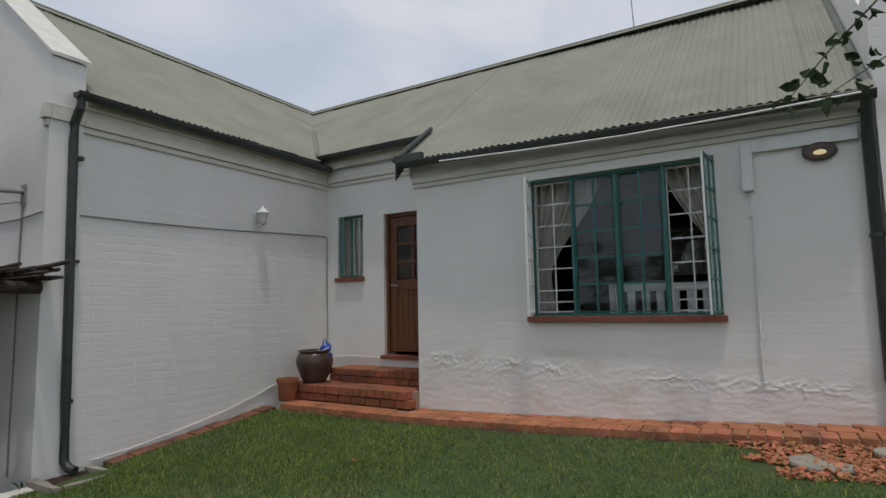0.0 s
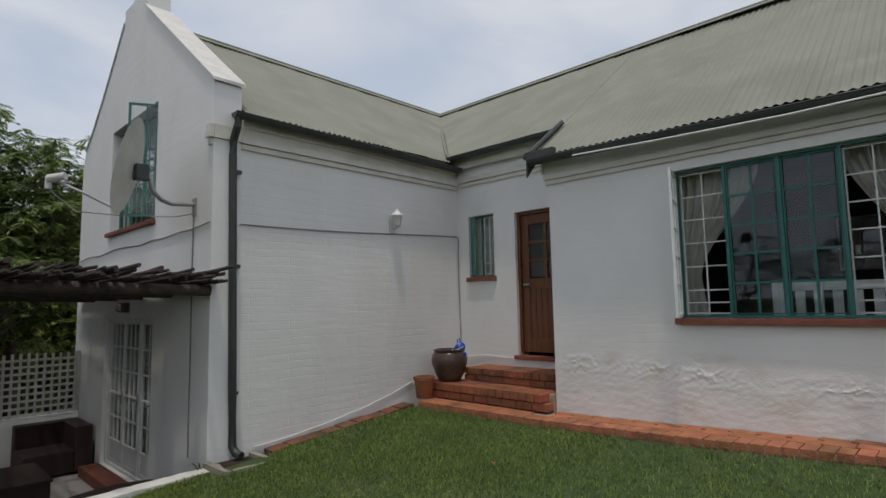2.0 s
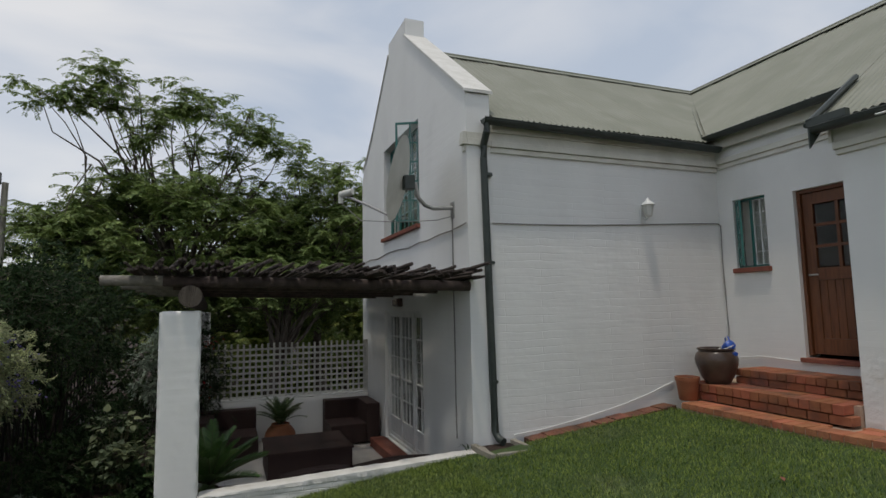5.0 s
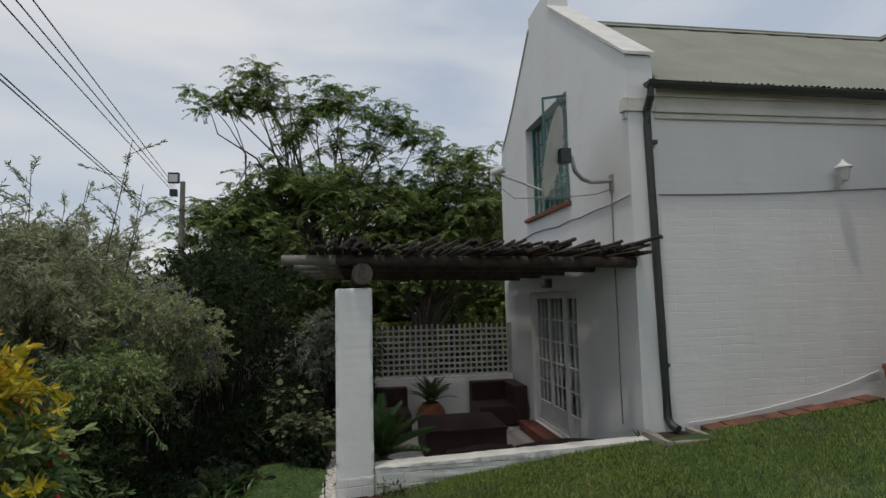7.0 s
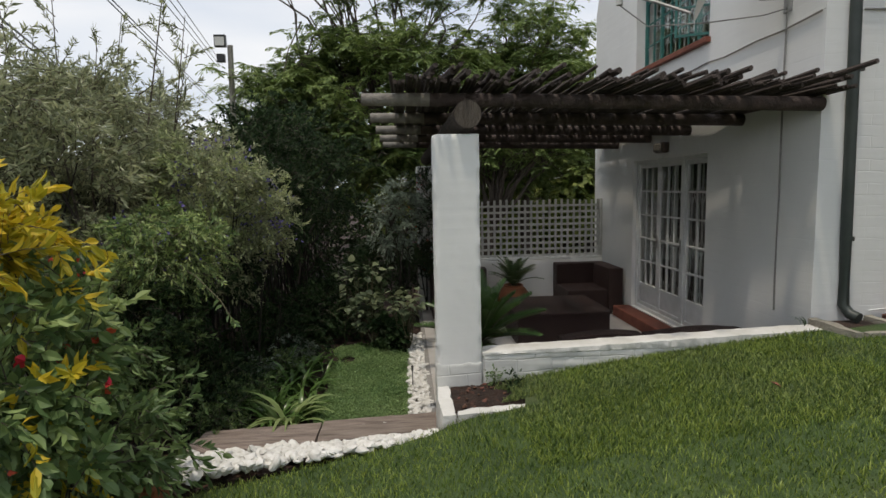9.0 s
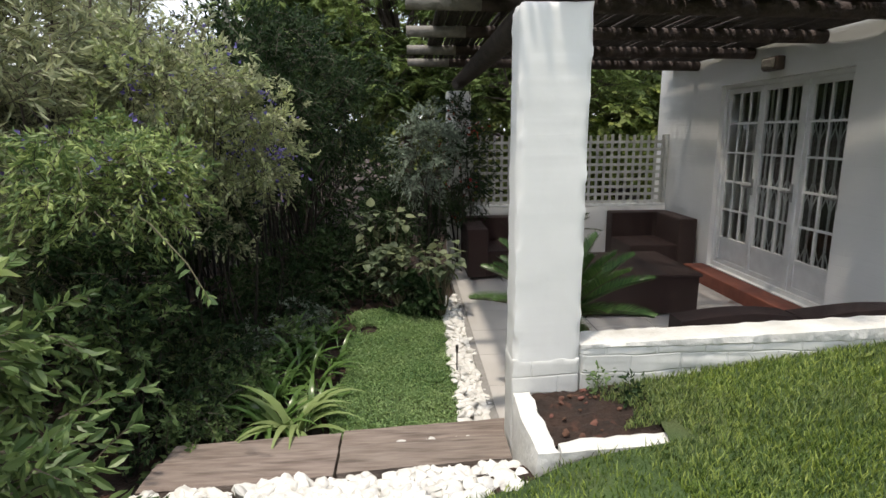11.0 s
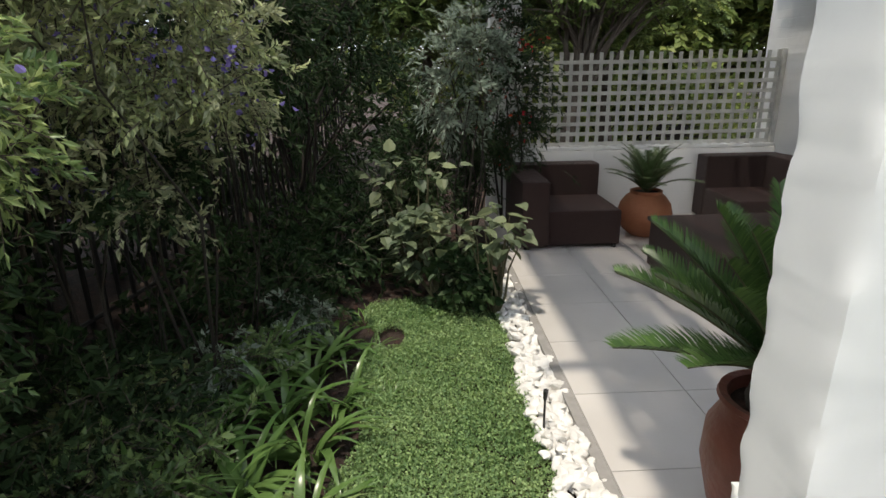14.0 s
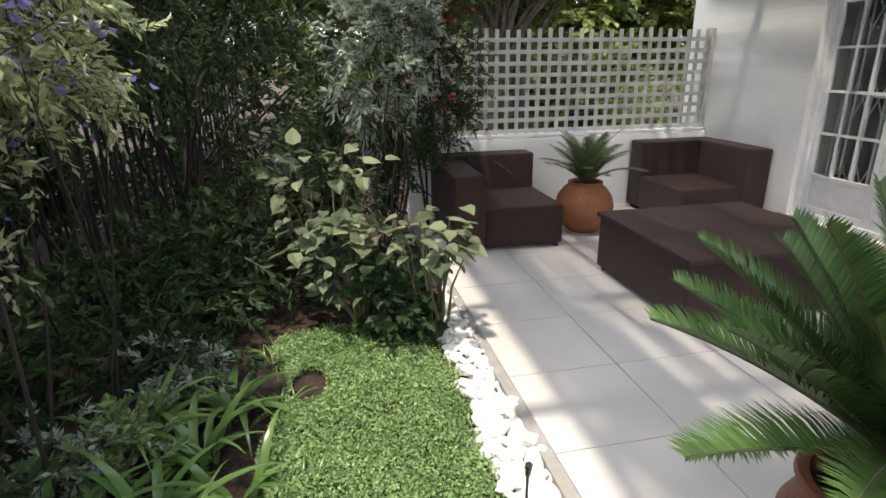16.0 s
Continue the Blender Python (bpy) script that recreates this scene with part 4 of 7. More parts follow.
for i in range(nx_ + 1):
    x = 2.101 + 4.395 * i / nx_
    zb, zt = path_z(x) - 0.03, 1.80 - 0.02 * (x - 2.1)
    line = zt - 0.16 - 0.02 * (x - 2.1)
    col = []
    for j in range(nz_ + 1):
        z = zb + (zt - zb) * j / nz_
        q = Vector((x * 5.0, 0, z * 17))
        warp_ = noise.noise(q * 0.7) * 0.5
        ridge = max(0.0, 1 - abs(noise.noise(q + Vector((warp_, 3, warp_ * 2)))) * 7) + 0.6 * max(0.0, 1 - abs(noise.noise(q * 2.1 + Vector((5, 1, 0)))) * 5)
        near = math.exp(-((z - line) / 0.075) ** 2) * (0.25 + 0.75 * smooth01(noise.noise(Vector((x * 1.3, 2, 0))) * 1.6 + 0.55))
        below = smooth01((line - z) / 0.1)
        edge_ = smooth01((zt - z) / 0.05)
        d = 0.0015 + edge_ * (0.011 * ridge * near + below * (0.003 + 0.0022 * noise.noise(Vector((x * 9, 1, z * 24))) + 0.0018 * ridge))
        col.append(bm.verts.new((x, 3.05 - d, z)))
    skin.append(col)
for i in range(nx_):
    for j in range(nz_):
        bm.faces.new((skin[i][j], skin[i + 1][j], skin[i + 1][j + 1], skin[i][j + 1]))
tagged(part("wall_front_flaking", bm, M_DAMP, smooth=True), "blistered white paint along the wall base", "paint", kind="structure")

# ---- patio ----
tagged(part("patio_slab", nbox(-4.66, 0.0, -3.045, -0.002, -0.32, -0.012), M_GROUT), "concrete patio slab with grey joints", "floor", kind="structure")
PATIO = thing("patio_floor", (-2.3, -1.5, 0), "pale grey porcelain patio tiles", "floor", kind="structure")
T = 0.545
tile_mesh = {}
for i in range(9):
    for j in range(6):
        x1, y0 = -0.175 - i * T, -2.998 + j * T
        x0, y1 = max(x1 - T, -4.65), min(y0 + T, -0.004)
        key = (round(x1 - x0, 3), round(y1 - y0, 3))
        if min(key) < 0.05:
            continue
        if key not in tile_mesh:
            a, b = key
            tile_mesh[key] = finish(nbox(-a / 2 + 0.002, a / 2 - 0.002, -b / 2 + 0.002, b / 2 - 0.002, -0.012, 0.0, 0.0015), "tile", M_TILE)
        ob = new("tile", tile_mesh[key])
        ob.parent = PATIO
        ob.location = Vector(((x0 + x1) / 2, (y0 + y1) / 2, 0)) - BASE[PATIO]
for j in range(6):
    y0 = -2.998 + j * T
    y1 = min(y0 + T, -0.004)
    ob = part("tile", nbox(-0.173, -0.002, y0 + 0.002, y1 - 0.002, -0.012, 0, 0.0015), M_TILE, PATIO)

# low boundary walls, pillars, lattice
WALLTOP = 0.665


def rough_block(name, x0, x1, y0, y1, z0, z1, mat, seed, amp=0.006, cell=0.06, rise=0.0, course=0.0, upright=0.0, chip=0.005):
    """A hand-plastered block with uneven faces and worn edges."""
    bm = bmesh.new()
    nx, ny, nz = (max(2, int((b - a) / cell)) for a, b in ((x0, x1), (y0, y1), (z0, z1)))
    keep = {}

    def at(i, j, k):
        if (i, j, k) not in keep:
            p = Vector((x0 + (x1 - x0) * i / nx, y0 + (y1 - y0) * j / ny, z0 + (z1 - z0) * k / nz))
            if k == nz:
                p.z += rise * (p.y - y0)
            q = p * 5 + Vector((seed, 0, 0))
            d = Vector((noise.noise(q), noise.noise(q + Vector((9, 0, 0))), noise.noise(q + Vector((0, 9, 0))))) * amp * 1.4
            d += Vector((noise.noise(p * 22), noise.noise(p * 22 + Vector((5, 0, 0))), noise.noise(p * 22 + Vector((0, 5, 0))))) * amp * 0.7
            inward = [(1 if a == 0 else -1 if a == n else 0) for a, n in ((i, nx), (j, ny), (k, nz))]
            if sum(map(abs, inward)) >= 2:
                d += Vector(inward) * chip * (1.6 + 2.4 * noise.noise(p * 13 + Vector((0, seed, 0))))
            if course and k not in (0, nz):
                lay = p.z / 0.085 + 0.25 * noise.noise(p * 1.7)
                bed_ = min(1.0, 4 * min(lay % 1, 1 - lay % 1))
                run = (p.y + p.x) / 0.23 + 0.5 * (math.floor(lay) % 2)
                perp = min(1.0, 9 * min(run % 1, 1 - run % 1))
                worn = smooth01(0.55 + 1.3 * noise.noise(p * 2.3 + Vector((seed, 3, 0))))
                d += Vector((inward[0], inward[1], 0)) * course * (1 - min(bed_, 1 - upright * (1 - perp))) * worn
            keep[(i, j, k)] = bm.verts.new(p + d)
        return keep[(i, j, k)]
    for i in range(nx):
        for j in range(ny):
            for k in (0, nz):
                bm.faces.new((at(i, j, k), at(i + 1, j, k), at(i + 1, j + 1, k), at(i, j + 1, k)))
    for i in range(nx):
        for k in range(nz):
            for j in (0, ny):
                bm.faces.new((at(i, j, k), at(i + 1, j, k), at(i + 1, j, k + 1), at(i, j, k + 1)))
    for j in range(ny):
        for k in range(nz):
            for i in (0, nx):
                bm.faces.new((at(i, j, k), at(i, j + 1, k), at(i, j + 1, k + 1), at(i, j, k + 1)))
    return bm


tagged(part("wall_low_patio", rough_block("w", 0.06, 0.242, -2.685, -0.003, -0.2, WALLTOP - 0.012, M_LOW_WALL, 3, 0.004, 0.02, rise=0.03, course=0.013, upright=0.8), M_LOW_WALL, smooth=True), "low white painted brick wall edging the patio", "wall", kind="structure")
tagged(part("wall_low_coping", rough_block("w", 0.056, 0.246, -2.685, -0.003, WALLTOP - 0.028, WALLTOP, M_ROUGH_WHITE, 4, 0.0012, 0.022, rise=0.03, chip=0.003), M_ROUGH_WHITE, smooth=True), "white plastered top of the low patio wall", "wall", kind="structure")
tagged(part("wall_low_end", rough_block("w", -4.80, -4.64, -2.98, -0.003, -0.3, 0.70, M_WALL_Y, 8, 0.004), M_WALL_Y, smooth=True), "low white wall under the lattice screen", "wall", kind="structure")
post = thing("pillar", (0.13, -2.86, -0.2), "white painted square brick pillar carrying the pergola", "pillar", "pergola pillars")
part("shaft", rough_block("p", 0.04, 0.252, -3.02, -2.688, 0.50, 2.25, M_PILLAR, 5, 0.002, 0.025, course=0.0022), M_PILLAR, post, smooth=True)
part("plinth", rough_block("p", 0.035, 0.2555, -3.0245, -2.686, -0.2, 0.60, M_LOW_WALL, 7, 0.0025, 0.02, course=0.005, upright=0.6, chip=0.003), M_LOW_WALL, post, "rougher white painted brick base", smooth=True)
solo("pillar", rough_block("p", -4.80, -4.50, -3.03, -2.72, -0.2, 2.22, M_PILLAR, 6, 0.006, 0.06), M_PILLAR, "white painted square brick pillar carrying the pergola", "pillar", "pergola pillars", smooth=True)

kerb = thing("planter_kerb", (0.6, -2.9, 0.3), "low white painted kerb round a small planting bed", "kerb")
part("kerb_arm", rough_block("k", 0.255, 0.82, -3.03, -2.93, -0.1, 0.44, M_ROUGH_WHITE, 11, 0.007, 0.05), M_ROUGH_WHITE, kerb, smooth=True)
part("kerb_arm", rough_block("k", 0.715, 0.82, -2.93, -2.45, 0.1, 0.445, M_ROUGH_WHITE, 12, 0.007, 0.05, 0.06), M_ROUGH_WHITE, kerb, smooth=True)
part("kerb_end", nbox(0.72, 0.815, -2.45, -2.40, 0.25, 0.475, 0.01), M_TERRA, kerb, "bare clay brick end")
bm = bmesh.new()
n = 30
bed = [[bm.verts.new((0.25 + 0.47 * i / n, -2.93 + 0.60 * j / n, 0.41 + 0.05 * j / n + 0.02 * noise.noise(Vector((i * 0.33, j * 0.33, 3))) + 0.016 * noise.noise(Vector((i * 0.9, j * 0.9, 5))))) for j in range(n + 1)] for i in range(n + 1)]
for i in range(n):
    for j in range(n):
        bm.faces.new((bed[i][j], bed[i + 1][j], bed[i + 1][j + 1], bed[i][j + 1]))
STONES = material("red_brown_stone", (0.15, 0.068, 0.045), (0.10, 0.045, 0.03), 12, 0.9, 0.6, 50, spread=0.3)
solo("planting_soil", bm, M_SOIL, "dark crumbly soil inside the kerb", "soil", kind="stuff", smooth=True)

drain = thing("drain_gully", (0.3, 0.2, 0.76), "cracked concrete gully kerb under the downpipe", "gully")
for a in ((0.05, 0.55, -0.06, 0.02), (0.05, 0.50, 0.42, 0.50), (0.50, 0.57, 0.02, 0.42)):
    part("kerb", rough_block("g", *a, 0.6, 0.80, M_CONCRETE, 14, 0.006, 0.06), M_CONCRETE, drain, smooth=True)
part("basin", nbox(0.05, 0.50, 0.02, 0.42, 0.6, 0.755), M_SOIL, drain)

lat = thing("lattice_screen", (-4.72, -1.3, 0.70), "white painted square wooden lattice screen on the low wall", "lattice")
for i in range(27):
    y = -2.68 + i * 0.1005
    part("upright_slat", nbox(-4.745, -4.733, y - 0.018, y + 0.018, 0.70, 1.655 + 0.01 * math.sin(i * 7)), M_LATTICE, lat)
for j in range(9):
    z = 0.755 + j * 0.1005
    part("cross_slat", nbox(-4.732, -4.720, -2.70, -0.02, z - 0.018, z + 0.018), M_LATTICE, lat)
part("sill_rail", nbox(-4.80, -4.66, -2.70, -0.01, 0.70, 0.728, 0.004), M_WHITE_STEEL, lat)
part("end_post", nbox(-4.76, -4.70, -0.05, -0.004, 0.728, 1.66, 0.004), M_LATTICE, lat)

# ---- pergola ----
perg = thing("pergola", (-2.2, -1.5, 2.25), "rustic pergola of dark poles with a dense stick roof", "pergola")
bm = bmesh.new()
rod(bm, (-4.85, -2.86, 2.33), (0.31, -2.775, 2.375), 0.085, 0.098, 14)
part("carrier_pole", bm, M_LOG, perg, smooth=True)
bm = bmesh.new()
rod(bm, (0.311, -2.775, 2.375), (0.316, -2.775, 2.375), 0.094, n=14)
part("carrier_end", bm, M_BARK, perg, "grey-brown weathered sawn pole end")
for k, (xa, xb) in enumerate(((-0.02, 0.04), (-1.10, -0.97), (-2.15, -1.95), (-3.2, -2.95), (-4.25, -4.05))):
    bm = bmesh.new()
    rod(bm, (xa, -3.02, 2.525), (xb, -0.01, 2.46), 0.05, 0.055, 12)
    part("joist_pole", bm, M_LOG, perg, smooth=True)
    bm = bmesh.new()
    rod(bm, (xa - 0.01, -3.52, 2.53), (xa, -3.02, 2.525), 0.045, 0.05, 12)
    part("joist_end", bm, M_LOG_GREY, perg, "grey sun-bleached pole end", smooth=True)
r = np.random.default_rng(5)
y = -3.30
count = 0
while y < -0.02:
    count += 1
    d = r.uniform(0.020, 0.033) + (r.uniform(0.018, 0.034) if r.random() < 0.13 else 0)
    rad = r.uniform(0.011, 0.02)
    xe = 0.18 + r.uniform(-0.06, 0.20) + (0.12 if -2.0 < y < -0.9 else 0)
    skew = 0.25 * smooth01((y + 3.3) / 2.2) * r.uniform(0.4, 1.0) * (1 if r.random() > 0.12 else 2.2)
    lift = r.uniform(0.0, 0.03) + (0.05 if r.random() < 0.12 else 0)
    bm = bmesh.new()
    zz = 2.585 - 0.02 * (y + 3.0)
    tube(bm, [(xe, y + skew * 0.6, zz + lift + 0.02), (xe - 0.6, y + skew * 0.25 + r.normal(0, 0.01), zz + lift * 0.5), (-1.4, y + r.normal(0, 0.012), zz), (-3.0, y + r.normal(0, 0.012), zz - 0.005), (-4.75 + r.uniform(-0.2, 0.2), y + r.normal(0, 0.012), zz)], [rad * 0.9, rad, rad, rad * 0.9, rad * 0.8], 6)
    part("roof_stick", bm, M_LOG, perg, smooth=True)
    y += d
for k in range(52):
    y = r.uniform(-3.25, -0.12)
    zz = 2.60 - 0.02 * (y + 3.0)
    xe = 0.20 + r.uniform(-0.14, 0.18)
    rad = r.uniform(0.013, 0.023)
    skew, tilt, run = r.uniform(0.02, 0.30), r.uniform(0.01, 0.085), r.uniform(0.9, 1.9)
    bm = bmesh.new()
    tube(bm, [(xe, y + skew, zz + 0.035 + tilt), (xe - run * 0.5, y + skew * 0.4, zz + 0.03 + tilt * 0.4), (xe - run, y, zz + 0.028)], [rad, rad, rad * 0.85], 7)
    part("roof_stick", bm, M_LOG, perg, smooth=True)
bm = bmesh.new()
tube(bm, [(0.50, 0.02, 2.68), (0.2, -0.06, 2.64), (-0.8, -0.14, 2.61)], [0.018, 0.022, 0.022], 7)
part("roof_stick", bm, M_LOG, perg, smooth=True)
blk = thing("bulkhead_lamp", (-2.55, -0.05, 2.32), "round bulkhead lamp above the french doors", "lamp")
bm = bmesh.new()
box(bm, -2.66, -2.44, -0.09, -0.002, 2.25, 2.38, 0.02)
part("lamp_body", bm, M_GLAZE, blk)
bm = bmesh.new()
box(bm, -2.64, -2.46, -0.12, -0.09, 2.265, 2.365, 0.02)
part("lamp_glass", bm, M_LOG_GREY, blk)


# ---- patio furniture ----
def soft_box(x0, x1, y0, y1, z0, z1, b=0.02):
    return nbox(x0, x1, y0, y1, z0, z1, bevel=b)


def feet(t, x0, x1, y0, y1):
    for x in (x0 + 0.04, x1 - 0.04):
        for y in (y0 + 0.04, y1 - 0.04):
            bm = bmesh.new()
            rod(bm, (x, y, 0), (x, y, 0.03), 0.018, n=10)
            part("foot", bm, M_BLACK, t)


c1 = thing("sofa_module", (-4.0, -2.42, 0), "dark brown woven corner sofa module beside the planting", "sofa", "woven patio sofas")
part("seat", soft_box(-4.22, -3.54, -2.62, -1.985, 0.03, 0.335), M_RATTAN, c1)
part("backrest", soft_box(-4.44, -4.222, -2.86, -1.985, 0.03, 0.63), M_RATTAN, c1)
part("armrest", soft_box(-4.22, -3.50, -2.86, -2.622, 0.03, 0.60), M_RATTAN, c1)
feet(c1, -4.44, -3.52, -2.85, -1.99)
c2 = thing("sofa_module", (-4.2, -0.45, 0), "dark brown woven corner sofa against the white wall", "sofa", "woven patio sofas")
part("seat", soft_box(-4.38, -3.72, -0.85, -0.262, 0.03, 0.335), M_RATTAN, c2)
part("backrest", soft_box(-4.60, -4.382, -0.85, -0.04, 0.03, 0.65), M_RATTAN, c2)
part("armrest", soft_box(-4.38, -3.70, -0.26, -0.04, 0.03, 0.655), M_RATTAN, c2)
feet(c2, -4.6, -3.71, -0.84, -0.05)
c3 = thing("coffee_table", (-2.5, -1.4, 0), "large low dark brown woven table in the middle of the patio", "table")
part("tabletop", soft_box(-3.05, -2.02, -1.97, -0.84, 0.375, 0.41, 0.012), M_RATTAN, c3)
part("table_body", soft_box(-3.03, -2.04, -1.95, -0.86, 0.03, 0.374, 0.012), M_RATTAN, c3)
feet(c3, -3.03, -2.04, -1.95, -0.86)


def low_sofa(y0, y1, bump):
    t = thing("sofa_module", (-0.55, (y0 + y1) / 2, 0), "dark brown woven sofa with its back to the low wall", "sofa", "woven patio sofas")
    n = 14
    poly = [(y0, 0.03), (y1, 0.03)] + [(y1 + (y0 - y1) * i / n, 0.60 + bump * math.sin(math.pi * (0.15 + 0.6 * (1 - i / n))) ** 2) for i in range(n + 1)]
    bm = bmesh.new()
    prism(bm, poly, "x", -0.36, -0.20)
    part("backrest", bm, M_RATTAN, t)
    part("seat", soft_box(-0.95, -0.362, y0, y1, 0.03, 0.30), M_RATTAN, t)
    feet(t, -0.95, -0.22, y0, y1)


low_sofa(-1.95, -1.26, 0.045)
low_sofa(-1.22, -0.36, 0.05)


def pot(name, centre, profile, mat, label, soil=True, group=""):
    t = thing(name, centre, label, "pot", group)
    bm = bmesh.new()
    lathe(bm, centre, profile, 40)
    part("pot_body", bm, mat, t, smooth=True)
    if soil:
        r_in, h = profile[-1]
        bm = bmesh.new()
        rod(bm, (centre[0], centre[1], centre[2] + h + 0.002), (centre[0], centre[1], centre[2] + h + 0.012), max(r_in - 0.002, 0.02), n=24)
        part("soil", bm, M_SOIL, t)
    return t


pot("round_pot", (-3.93, -1.63, 0), [(0.12, 0), (0.13, 0.01), (0.195, 0.06), (0.24, 0.15), (0.245, 0.22), (0.225, 0.30), (0.175, 0.37), (0.14, 0.395), (0.145, 0.42), (0.13, 0.425), (0.12, 0.39)], M_TERRA, "round terracotta pot holding a small palm")
pot("large_jar", (-0.42, -2.60, 0), [(0.13, 0), (0.14, 0.01), (0.17, 0.10), (0.205, 0.25), (0.20, 0.37), (0.165, 0.44), (0.16, 0.475), (0.18, 0.49), (0.175, 0.505), (0.15, 0.50), (0.14, 0.45)], M_JAR, "large rounded dark red clay jar holding a sago palm")
pot("glazed_urn", (0.42, 3.08, 1.258), [(0.13, 0), (0.14, 0.01), (0.185, 0.08), (0.235, 0.22), (0.245, 0.29), (0.225, 0.36), (0.195, 0.39), (0.215, 0.405), (0.215, 0.42), (0.19, 0.42), (0.18, 0.37)], M_GLAZE, "large dark brown glazed urn on the brick step")
pot("small_pot", (0.30, 2.72, 1.07), [(0.10, 0), (0.105, 0.005), (0.128, 0.225), (0.14, 0.23), (0.142, 0.275), (0.125, 0.275), (0.118, 0.24)], M_TERRA, "brown terracotta flower pot beside the brick steps")

can = thing("watering_can", (0.56, 3.14, 1.68), "small blue plastic watering can resting on the urn", "watering can")
tip_over = Matrix.Translation((0.56, 3.14, 1.70)) @ pose(0, 0, 0, 0, 62, -20)
bm = lathe(bmesh.new(), (0, 0, -0.07), [(0.05, 0), (0.062, 0.008), (0.066, 0.07), (0.058, 0.12), (0.03, 0.14)], 20)
bmesh.ops.transform(bm, matrix=tip_over, verts=bm.verts)
part("can_body", bm, M_BLUE, can, smooth=True)
bm = tube(bmesh.new(), [(0.05, 0, -0.04), (0.10, 0, 0.02), (0.13, 0, 0.08)], [0.016, 0.012, 0.010], 8)
rod(bm, (0.13, 0, 0.08), (0.14, 0, 0.095), 0.024, n=10)
bmesh.ops.transform(bm, matrix=tip_over, verts=bm.verts)
part("spout", bm, M_BLUE, can, smooth=True)
bm = tube(bmesh.new(), [(-0.055, 0, 0.05), (-0.11, 0, 0.04), (-0.12, 0, -0.02), (-0.06, 0, -0.05)], 0.009, 8)
bmesh.ops.transform(bm, matrix=tip_over, verts=bm.verts)
part("can_handle", bm, M_BLUE, can, smooth=True)
ring_pts = [(0.10 * math.cos(a), 0.10 * math.sin(a), 0) for a in np.linspace(0, 2 * math.pi, 25)]
bm = tube(bmesh.new(), ring_pts, 0.007, 6)
bmesh.ops.transform(bm, matrix=Matrix.Translation((0.53, 3.13, 1.69)) @ pose(0, 0, 0, 18, -14, 0), verts=bm.verts)
part("carrying_hoop", bm, M_DISH, can, "pale plastic hoop handle", smooth=True)

# ---- fittings on the walls ----
wl_ = thing("wall_lantern", (0.0, 2.44, 3.34), "small white carriage lantern on the wing wall", "lantern")
bm = bmesh.new()
box(bm, 0.002, 0.02, 2.40, 2.48, 3.25, 3.42, 0.004)
part("back_plate", bm, M_WHITE_STEEL, wl_)
bm = bmesh.new()
tube(bm, [(0.02, 2.44, 3.32), (0.07, 2.44, 3.28), (0.12, 2.44, 3.31)], 0.01, 8)
part("arm", bm, M_WHITE_STEEL, wl_)
lathe_b = lathe(bmesh.new(), (0.12, 2.44, 3.31), [(0.025, 0), (0.045, 0.015), (0.07, 0.15)], 6)
part("lantern_glass", lathe_b, M_DISH, wl_)
part("lantern_cap", lathe(bmesh.new(), (0.12, 2.44, 3.46), [(0.085, 0), (0.08, 0.014), (0.035, 0.05), (0.014, 0.08), (0.004, 0.10)], 12), M_WHITE_STEEL, wl_)

conduit = thing("lamp_conduit", (5.57, 3.03, 1.5), "white plastic trunking and conduit feeding the outside lamp", "conduit")
part("junction_box", nbox(5.545, 5.635, 2.99, 3.048, 3.17, 3.58, 0.006), M_WHITE_STEEL, conduit)
part("trunking", nbox(5.636, 6.38, 3.0, 3.048, 3.50, 3.60, 0.004), M_WHITE_STEEL, conduit)
bm = bmesh.new()
tube(bm, [(5.60, 3.035, 3.17), (5.605, 3.035, 3.05), (5.60, 3.035, 2.2), (5.595, 3.035, 1.50)], 0.011, 8)
part("conduit_pipe", bm, M_WHITE_STEEL, conduit)
for z in (2.95, 1.9, 1.52):
    part("saddle", nbox(5.58, 5.622, 3.02, 3.048, z, z + 0.02), M_WHITE_STEEL, conduit)
blk2 = thing("oval_lamp", (6.12, 3.02, 3.44), "lit oval bulkhead lamp on the front wall", "lamp")
bm = bmesh.new()
lathe(bm, (0, 0, 0), [(0.06, 0.0), (0.125, 0.0), (0.125, 0.03), (0.115, 0.05), (0.10, 0.055)], 28)
bmesh.ops.transform(bm, matrix=Matrix.Translation((6.12, 3.047, 3.44)) @ pose(0, 0, 0, 90, 0, 0) @ Matrix.Diagonal((1.0, 0.62, 1, 1)), verts=bm.verts)
part("lamp_body", bm, M_GLAZE, blk2)
bm = bmesh.new()
lathe(bm, (0, 0, 0), [(0.06, 0.0), (0.055, 0.015), (0.035, 0.03), (0.012, 0.034)], 28)
bmesh.ops.transform(bm, matrix=Matrix.Translation((6.12, 2.995, 3.425)) @ pose(0, 0, 0, 90, 0, 0) @ Matrix.Diagonal((0.8, 0.36, 1, 1)), verts=bm.verts)
part("lamp_glass", bm, lamp_material("warm_lamp_glass", (1.0, 0.84, 0.50), 0.45), blk2, "glowing yellow lamp glass")


def cable(pts, label, rad=0.008, mat=None):
    bm = bmesh.new()
    tube(bm, pts, rad, 6)
    return solo("cable", bm, mat or M_CABLE, label, "cable", "wall cables", smooth=True)


cable([(0.012, 0.0, 3.17)] + [(0.012, y, 3.17 + 0.095 * y / 3.7 - 0.02 * math.sin(y * 1.2)) for y in np.linspace(0.3, 3.70, 9)] + [(0.03, 3.735, 3.25)] + [(0.03 + 0.01 * math.sin(z * 4), 3.735, z) for z in (2.8, 2.3, 1.9, 1.45)], "grey cable run along the wing wall")
